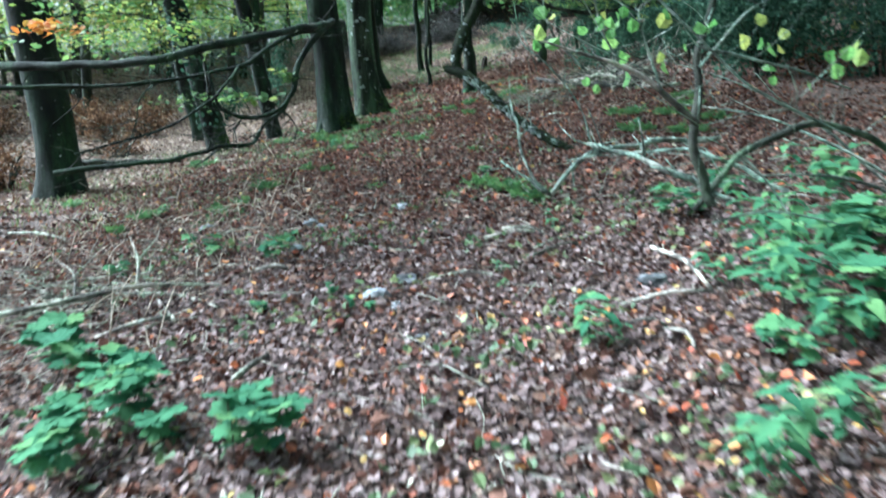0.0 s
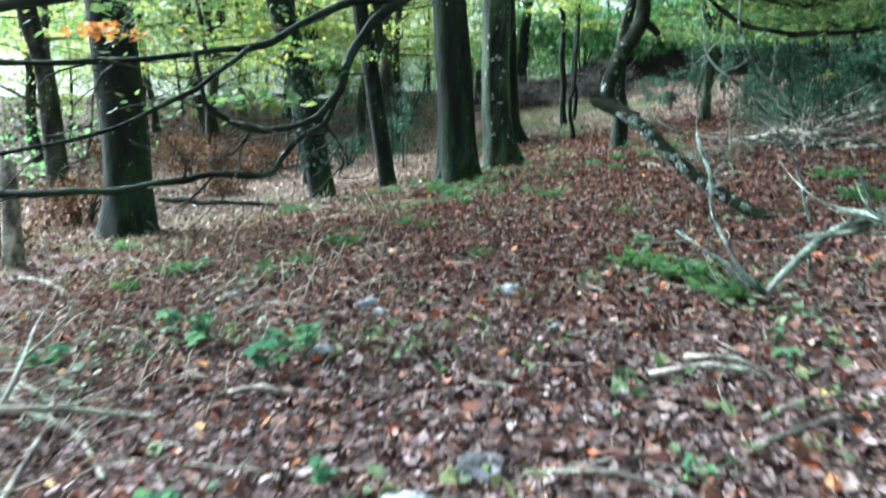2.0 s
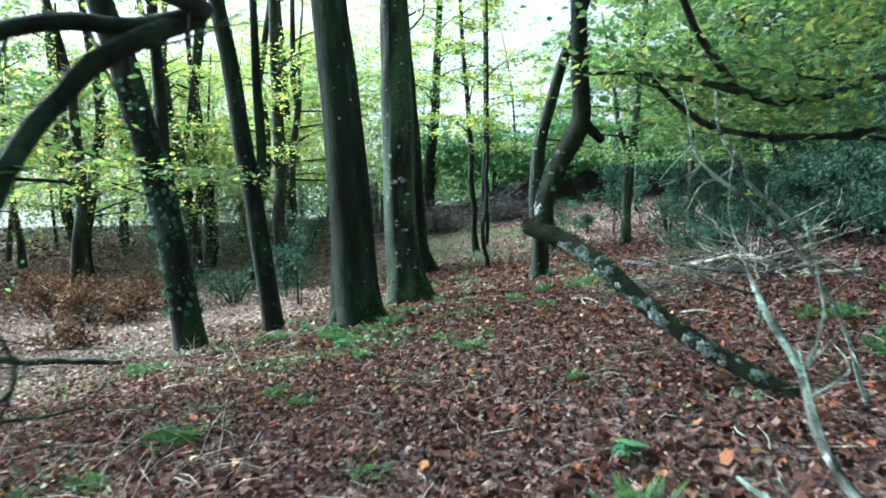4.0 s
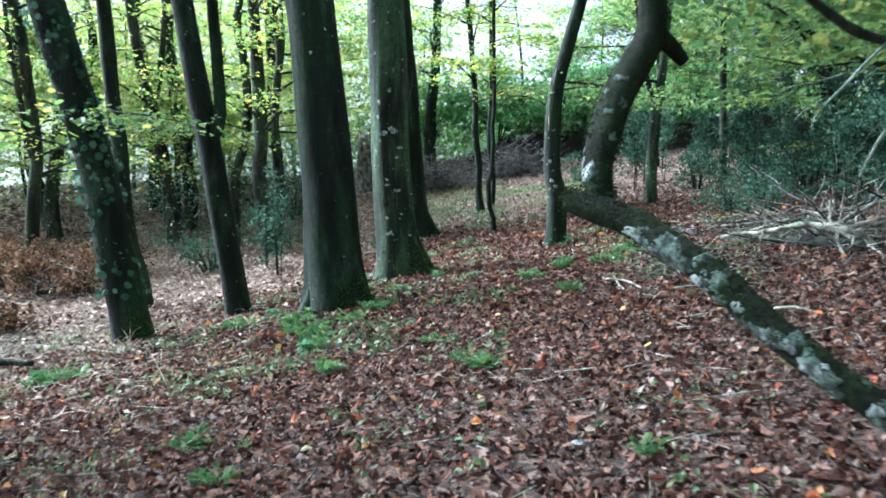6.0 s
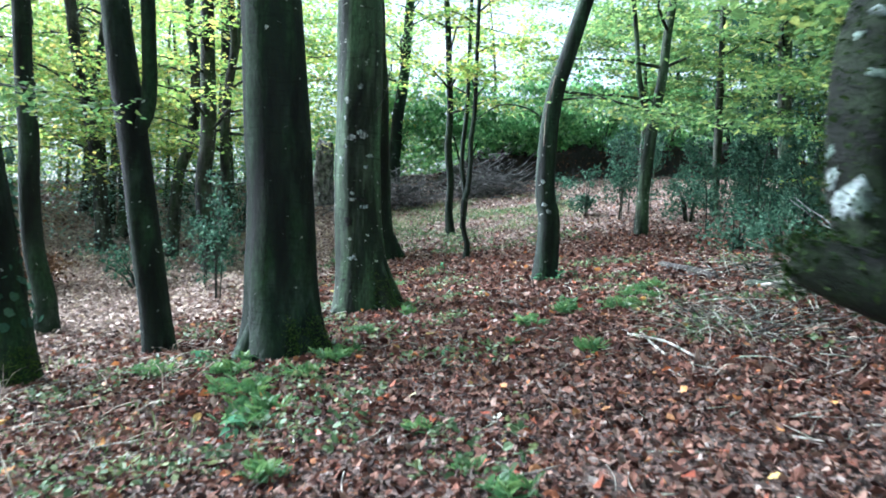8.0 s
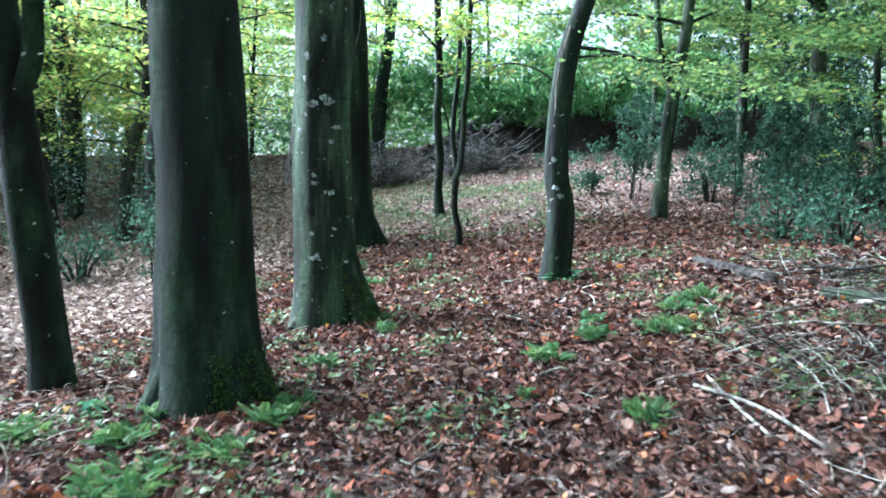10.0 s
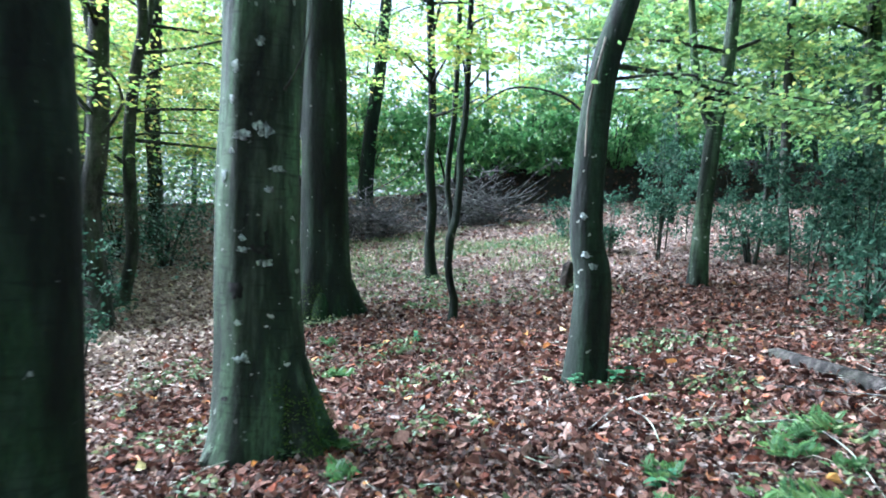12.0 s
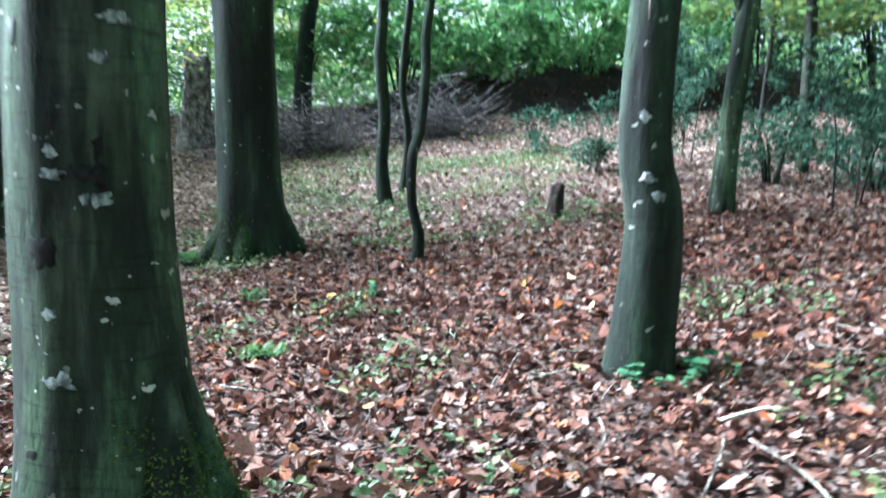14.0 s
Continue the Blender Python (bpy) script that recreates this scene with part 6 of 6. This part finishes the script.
def outline_leaf(name, outline, fold=0.2, droop=0.25):
    """A leaf blade along +x from its half outline (x, half width), folded on the midrib and drooping."""
    verts, faces = [], []
    for x, w in outline:
        z = -droop * x * x
        verts += [(x, w, z + fold * w), (x, 0, z), (x, -w, z + fold * w)]
    for i in range(len(outline) - 1):
        a = i * 3
        for p, q in ((0, 1), (1, 2)):
            faces += [(a + p, a + q, a + 3 + q), (a + p, a + 3 + q, a + 3 + p)]
    return mesh_of(name, np.array(verts), np.array(faces), HERB)


NETTLE = outline_leaf("leaf", [(0, 0.01), (0.06, 0.16), (0.13, 0.23), (0.2, 0.24), (0.26, 0.29), (0.32, 0.24), (0.42, 0.25), (0.48, 0.2), (0.6, 0.19), (0.66, 0.14), (0.8, 0.11), (1.0, 0.0)])
pv = [(0.0, 0.0, 0.0)]
for lobe, ln in ((-105, 0.5), (-55, 0.72), (0, 0.82), (55, 0.72), (105, 0.5)):
    for da, r in ((-27, 0.70), (-20, 0.90), (-13, 0.86), (-7, 0.98), (0, 1.03), (7, 0.98), (13, 0.86), (20, 0.90), (27, 0.70)):
        a = radians(lobe + da)
        pv.append((0.18 + ln * r * math.cos(a), ln * r * math.sin(a), 0.05 - 0.22 * (ln * r) ** 2 + (0.05 if da == 0 else 0.0)))
MAPLE = mesh_of("leaf", np.array(pv), np.array([(0, k, k + 1) for k in range(1, len(pv) - 1)]), HERB)
fv, ff = [(0, 0.008, 0), (0, -0.008, 0), (1, 0, -0.3)], [(0, 1, 2)]
for i in range(9):
    x = 0.12 + 0.095 * i
    ln = 0.30 * math.sin(math.pi * (0.25 + 0.7 * i / 9)) + 0.04
    for side in (1, -1):
        z = -0.3 * x * x
        b = len(fv)
        fv += [(x, 0, z), (x + 0.10, side * ln * 0.45, z + 0.04), (x + 0.16, side * ln, z - 0.03), (x - 0.01, side * ln * 0.55, z + 0.01)]
        ff += [(b, b + 1, b + 2), (b, b + 2, b + 3)] if side < 0 else [(b, b + 2, b + 1), (b, b + 3, b + 2)]
FERN = mesh_of("leaf", np.array(fv), np.array(ff), TUFT, False)


def nettle(x, y, s, seed, blade=NETTLE, label="bright green nettle with toothed leaves", name="nettle", leaf=1.0):
    rng = np.random.default_rng(seed)
    top = thing(name, x, y, ground_z(x, y), label, "plant", "ground plants")
    for i in range(max(2, int(s * 10 / leaf))):
        a, r = rng.uniform(0, 2 * np.pi), s * (0.46 if blade is MAPLE else 0.35) * math.sqrt(rng.uniform())
        bx, by = r * math.cos(a), r * math.sin(a)
        h = min(0.25 if blade is MAPLE else 0.32, s * rng.uniform(0.35, 0.75))
        part("stem", limb_mesh("stem", [(bx, by, -0.03, 0.003), (bx * 1.1, by * 1.1, h * 0.5, 0.0025), (bx * 1.3, by * 1.3, h, 0.002)], HERB_STEM, segs=4, step=0.1), top)
        turn = rng.uniform(0, 360)
        for j in range(3):
            for k in range(2 if j else 3):
                size = leaf * s * rng.uniform(0.3, 0.46) * (1.1 - 0.15 * j)
                f = 1.0 - 0.25 * j
                ob = part("leaf", blade, top)
                ob.matrix_basis = pose(bx * (1 + 0.3 * f), by * (1 + 0.3 * f), h * f, rng.uniform(-20, 20), rng.uniform(-20, 25), turn + j * 90 + k * (120 if not j else 180) + rng.uniform(-15, 15)) @ Matrix.Scale(size, 4)


def feathery(x, y, s, seed):
    rng = np.random.default_rng(seed)
    top = thing("feathery_herb", x, y, ground_z(x, y), "low tuft of feathery green leaves in the litter", "plant", "ground plants")
    for i in range(int(14 + s * 88)):
        r = s * 0.38 * math.sqrt(rng.uniform())
        a = rng.uniform(0, 2 * np.pi)
        ob = part("leaf", FERN, top)
        ob.matrix_basis = pose(r * math.cos(a), r * math.sin(a), 0.01 + 0.05 * rng.uniform(), rng.uniform(-15, 15), rng.uniform(-68, -12), rng.uniform(0, 360)) @ Matrix.Scale(min(0.105, s * rng.uniform(0.2, 0.4)), 4)


HERB_STEM = TWIG
start_plants = [(0.91, 2.02, 0.35), (1.23, 2.48, 0.19), (-0.79, 2.54, 0.27), (-1.33, 2.61, 0.27), (1.49, 2.81, 0.36), (-1.23, 2.93, 0.32), (0.58, 3.22, 0.32), (1.43, 3.26, 0.5), (1.78, 3.6, 0.44), (-1.75, 3.67, 0.33), (1.34, 3.77, 0.29), (-0.49, 4.12, 0.15), (0.24, 4.18, 0.12), (-1.05, 4.21, 0.13), (1.71, 4.38, 0.41), (0.27, 4.44, 0.14), (-0.74, 4.44, 0.13), (0.69, 5.34, 0.19), (-1.24, 5.57, 0.29), (-2.41, 5.73, 0.22), (-1.85, 5.99, 0.27)]
for k, (x, y, s) in enumerate(start_plants):
    nettle(x, y, s * (1.3 if x < -0.5 and y < 4.3 else 1.0), 500 + k, MAPLE if x < 0 else NETTLE, leaf=0.62)
for k, (x, y, s) in enumerate([(1.55, 3.0, 0.4), (1.9, 3.1, 0.5), (2.2, 3.4, 0.5), (1.65, 3.45, 0.4), (2.1, 3.9, 0.5), (1.6, 4.0, 0.4), (2.0, 4.4, 0.45), (2.4, 4.2, 0.5), (1.9, 4.9, 0.4), (2.3, 5.0, 0.45), (1.55, 5.3, 0.35), (2.6, 5.6, 0.5), (2.0, 5.7, 0.4), (1.3, 2.75, 0.3), (1.15, 2.2, 0.35)]):
    nettle(x, y, s, 560 + k, MAPLE if k % 3 == 1 else NETTLE, leaf=0.6)
tufts = [(0.66, 6.45, 0.34), (0.50, 6.9, 0.40), (0.30, 7.2, 0.34), (-3.23, 7.67, 0.24), (0.34, 7.89, 0.45), (-0.73, 8.04, 0.18), (-2.36, 8.11, 0.22), (-2.17, 8.39, 0.22), (-3.19, 8.4, 0.37), (-3.11, 8.64, 0.26), (2.68, 8.96, 0.6), (-2.12, 9.3, 0.39), (0.31, 9.7, 0.16), (-1.47, 9.9, 0.21), (2.3, 10.05, 0.6), (-4.85, 10.26, 0.32), (-1.51, 10.42, 0.12), (-1.85, 10.64, 0.22), (2.44, 11.06, 0.6), (2.68, 11.31, 0.6), (-0.37, 11.43, 0.28), (-0.5, 11.85, 0.15), (-1.42, 12.02, 0.25), (-0.74, 12.47, 0.18), (-1.73, 12.69, 0.49), (-1.77, 12.96, 0.37), (-3.92, 12.97, 0.6)]
late_tufts = [(-2.01, 13.89, 0.6), (0.41, 14.12, 0.27), (-0.63, 14.47, 0.16), (-1.51, 14.67, 0.36), (-0.11, 14.69, 0.14), (-1.44, 14.99, 0.25), (-2.24, 15.0, 0.3), (-2.65, 15.08, 0.5), (0.11, 15.45, 0.35), (0.46, 15.88, 0.32), (0.99, 15.89, 0.49), (-1.41, 15.89, 0.26), (0.55, 16.32, 0.24), (1.36, 16.82, 0.27), (-1.06, 16.93, 0.24), (-1.12, 17.48, 0.26), (-1.41, 19.72, 0.28), (-0.75, 20.96, 0.33), (-1.73, 21.38, 0.25), (-2.65, 23.25, 0.45)]
for k, (x, y, s) in enumerate(tufts + late_tufts):
    if k % 5 == 4:
        nettle(x, y, min(0.2, s * 0.7), 620 + k, NETTLE, "small green seedling among fallen leaves", "seedling")
    else:
        feathery(x, y, s, 620 + k)
for k, (x, y, s) in enumerate([(0.46, 18.38, 0.2), (0.76, 18.44, 0.26), (0.95, 18.42, 0.16), (0.62, 18.34, 0.16)]):
    nettle(x, y, s, 740 + k, MAPLE, "dark green lobed seedling at the foot of a trunk", "seedling", 0.4)
for k, (x, y, s) in enumerate([(3.1, 9.6, 0.6), (2.9, 10.5, 0.6), (3.3, 11.2, 0.6), (2.2, 9.4, 0.5), (-2.3, 14.6, 0.4), (-3.0, 14.9, 0.4), (-1.75, 13.3, 0.4), (-1.65, 14.2, 0.3), (3.6, 12.2, 0.6), (1.25, 16.6, 0.3), (1.52, 16.9, 0.34), (1.38, 16.3, 0.2), (0.58, 16.48, 0.22)]):
    feathery(x, y, s, 700 + k)


def grass(name, count, x0, x1, y0, y1, h, label, seed):
    rng = np.random.default_rng(seed)
    x, y = rng.uniform(x0, x1, count), rng.uniform(y0, y1, count)
    keep = np.array([noise.noise((a * 0.8, b * 0.8, seed)) > -0.1 for a, b in zip(x, y)])
    x, y = x[keep], y[keep]
    k = len(x)
    z = height(x, y)
    a = rng.uniform(0, 2 * np.pi, k)
    d = np.stack([np.cos(a), np.sin(a), np.zeros(k)], 1)
    w = np.stack([-np.sin(a), np.cos(a), np.zeros(k)], 1) * 0.006
    p = np.stack([x, y, z - 0.02], 1)
    hh = (h * rng.uniform(0.4, 1.2, k))[:, None]
    mid = p + d * hh * 0.2 + [0, 0, 1] * hh * 0.6
    tip = p + d * hh * 0.6 + [0, 0, 1] * hh * 0.85
    v = np.stack([p - w, p + w, mid + w * 0.7, mid - w * 0.7, tip], 1).reshape(-1, 3)
    f = (np.arange(k)[:, None, None] * 5 + np.array([(0, 1, 2), (0, 2, 3), (3, 2, 4)])[None]).reshape(-1, 3)
    tagged(new(name, mesh_of(name, v, f, GRASS, False)), label, "grass", kind="stuff")


grass("woodland_grass", 6000, -2.4, 2.2, 24.8, 29.0, 0.13, "thin pale woodland grass in the clearing", 1)
grass("woodland_grass", 2600, -4.5, -2.0, 8.0, 13.5, 0.09, "thin grass on the edge of the slope", 2)
grass("woodland_grass", 2500, -8.0, -4.0, 9.0, 16.0, 0.13, "pale grass on the lower slope", 3)


def ground_cover(count, x0, x1, y0, y1, size, least, label, seed):
    """Tiny green leaves close to the ground in ragged drifts."""
    rng = np.random.default_rng(seed)
    x, y = rng.uniform(x0, x1, count), rng.uniform(y0, y1, count)
    keep = np.array([noise.noise((a * 1.1, b * 1.1, seed)) + 0.6 * noise.noise((a * 4, b * 4, seed)) > least for a, b in zip(x, y)])
    x, y = x[keep], y[keep]
    k = len(x)
    z = height(x, y) + np.array([bump(a, b) for a, b in zip(x, y)]) + rng.uniform(0.02, 0.09, k)
    nor = np.stack([rng.normal(0, 0.5, k), rng.normal(0, 0.5, k), np.ones(k)], 1)
    tagged(new("ground_cover", mesh_of("ground_cover", *leaf_cloud(np.stack([x, y, z], 1), nor, size * rng.uniform(0.5, 1.4, k), rng, 0.7, 0.4), COVER, False)), label, "plants", kind="stuff")


COVER = leaf_material("small_green_leaves", [(0.0, (0.05, 0.09, 0.04)), (0.6, (0.10, 0.155, 0.065)), (1.0, (0.21, 0.23, 0.10))], 0.3)
ground_cover(15000, -4.0, -0.2, 11.5, 21.5, 0.04, 0.22, "small green seedlings scattered through the leaves", 21)
ground_cover(7000, 0.8, 3.4, 13.5, 20.5, 0.04, 0.22, "small green seedlings beside the path", 22)
ground_cover(14000, -3.0, 1.8, 22.5, 28.5, 0.045, 0.12, "low pale green growth in the clearing", 23)
ground_cover(3600, -2.2, 1.6, 1.6, 6.2, 0.045, 0.24, "small green sprouts along the trodden path", 25)
ground_cover(6000, -3.4, 2.2, 4.5, 11.0, 0.035, 0.3, "small seedlings in the leaf litter", 24)

# ---------------------------------------------------------------- far woods


def far_woods(name, clumps, x0, x1, y0, y1, top, leaf, per, mat, label, seed, gap=None, base=0.0, clear=0.0):
    """Leafy clumps of a wood too far off to count. gap: an opening to the sky (x from, x to, height); clear: how high the lower side is open to the field."""
    rng = np.random.default_rng(seed)
    x, y = rng.uniform(x0, x1, clumps), rng.uniform(y0, y1, clumps)
    z = height(x, y) + base + rng.uniform(0, 1, clumps) ** 0.9 * (top - base)
    if clear:
        keep = (x > -7) | (z - height(x, y) > clear) | (rng.uniform(0, 1, clumps) < 0.12)
        x, y, z = x[keep], y[keep], z[keep]
    if gap:
        keep = (x < gap[0]) | (x > gap[1]) | (z < gap[2])
        x, y, z = x[keep], y[keep], z[keep]
    c = np.repeat(np.stack([x, y, z], 1), per, 0)
    n = len(c)
    c = c + rng.normal(0, 1, (n, 3)) * np.array([0.9, 0.9, 0.3])
    nor = rng.normal(0, 0.5, (n, 3)) + np.array([0, 0, 1.0])
    tagged(new(name, mesh_of(name, *leaf_cloud(c, nor, leaf * rng.uniform(0.6, 1.3, n), rng, 0.6, 0.2, False), mat, False)), label, "trees", kind="stuff")


far_woods("far_woods", 950, -40, 30, 36, 54, 8.5, 0.2, 105, BEECH_GREEN, "sunlit green foliage of the wood beyond the bank", 1, (-3.5, 8, 6.4), clear=3.0)
far_woods("far_woods", 640, -40, 2, 38, 54, 9.0, 0.18, 95, BEECH, "yellowing foliage at the far edge of the wood", 12, (-3.5, 2, 6.4), clear=1.4)
far_woods("far_scrub", 70, -26, -12, 8, 24, 1.5, 0.15, 90, LAUREL, "low scrub on the lower slope", 13)
far_woods("far_woods", 230, -44, -17, 6, 44, 4.6, 0.17, 110, BEECH, "yellow-green foliage of the wood below the slope", 2, clear=1.9)
far_woods("far_woods", 130, -15, -7, 25, 37, 4.4, 0.11, 110, BEECH, "bright yellowing sprays between the far trunks", 8, None, 1.3)
far_woods("far_woods", 350, 9, 26, 4, 38, 8.0, 0.17, 120, BEECH_GREEN, "green foliage of the wood above the slope", 3)
# Extra foliage beside the view, added to darken the trunks' right sides.
far_woods("far_woods", 420, 10, 22, -6, 22, 11.0, 0.34, 45, BEECH_GREEN, "wood above the slope beside the view, added to block light", 9)
far_woods("far_woods", 150, -22, -4.5, 25, 37, 8.5, 0.125, 105, BEECH, "yellow-green leaf layers above the far trunks", 19, None, 3.0)
far_woods("far_woods", 75, -22, -11.5, 22, 36, 4.5, 0.125, 100, BEECH_GREEN, "green and yellow undergrowth down the slope", 20, None, 0.4)
far_woods("far_scrub", 60, -24, -7, 29, 40, 1.0, 0.13, 90, BEECH_GREEN, "low scrub under the far trees", 4)
far_woods("far_scrub", 150, -22, -4.5, 32, 41, 1.9, 0.12, 80, HAZE_SCRUB, "scrub tinted blue-green for haze at the edge of the field", 17)
far_woods("far_scrub", 85, -10.5, -5.2, 25.5, 31, 1.5, 0.08, 80, HAZE_SCRUB, "thin scrub tinted blue-green for haze between the far trunks", 18)
far_woods("far_scrub", 330, -26, 16, 39, 52, 3.6, 0.2, 90, BEECH_GREEN, "green undergrowth of the wood beyond", 15, clear=3.6)
far_woods("far_scrub", 200, -12, 14, 34, 40, 2.0, 0.15, 110, LAUREL, "green scrub behind the earth bank", 5)
# Out of view: added to keep sky light off the trunks' near faces.
far_woods("woods_behind", 700, -24, 24, -22, -6, 11.0, 0.36, 45, BEECH_GREEN, "unseen wood behind the start of the path, added to block light", 6)
# Leaf clumps above the view, placed towards the sun to shade the floor.
far_woods("high_canopy", 45, -17, -4, 8.5, 14, 11.5, 0.3, 70, BEECH_GREEN, "unseen high leaf canopy added to shade the start of the path", 10, None, 8.0)
far_woods("high_canopy", 95, -3, 4, 10, 20, 11.5, 0.3, 70, BEECH_GREEN, "unseen high leaf canopy added to shade the upper slope", 14, None, 8.0)
far_woods("high_canopy", 10, -13, -5, 17, 24, 11.5, 0.3, 70, BEECH_GREEN, "unseen high leaf canopy over the lower slope, added for shade", 11, None, 8.0)
far_woods("high_canopy", 115, -16, 3, -7, 21, 11.5, 0.3, 70, BEECH_GREEN, "unseen high leaf canopy added to shade the path", 7, None, 8.0)
far_woods("far_woods", 95, -11, -5.8, 26, 33, 4.4, 0.10, 90, BEECH, "yellow-green sprays between the trunks", 16, None, 1.6)
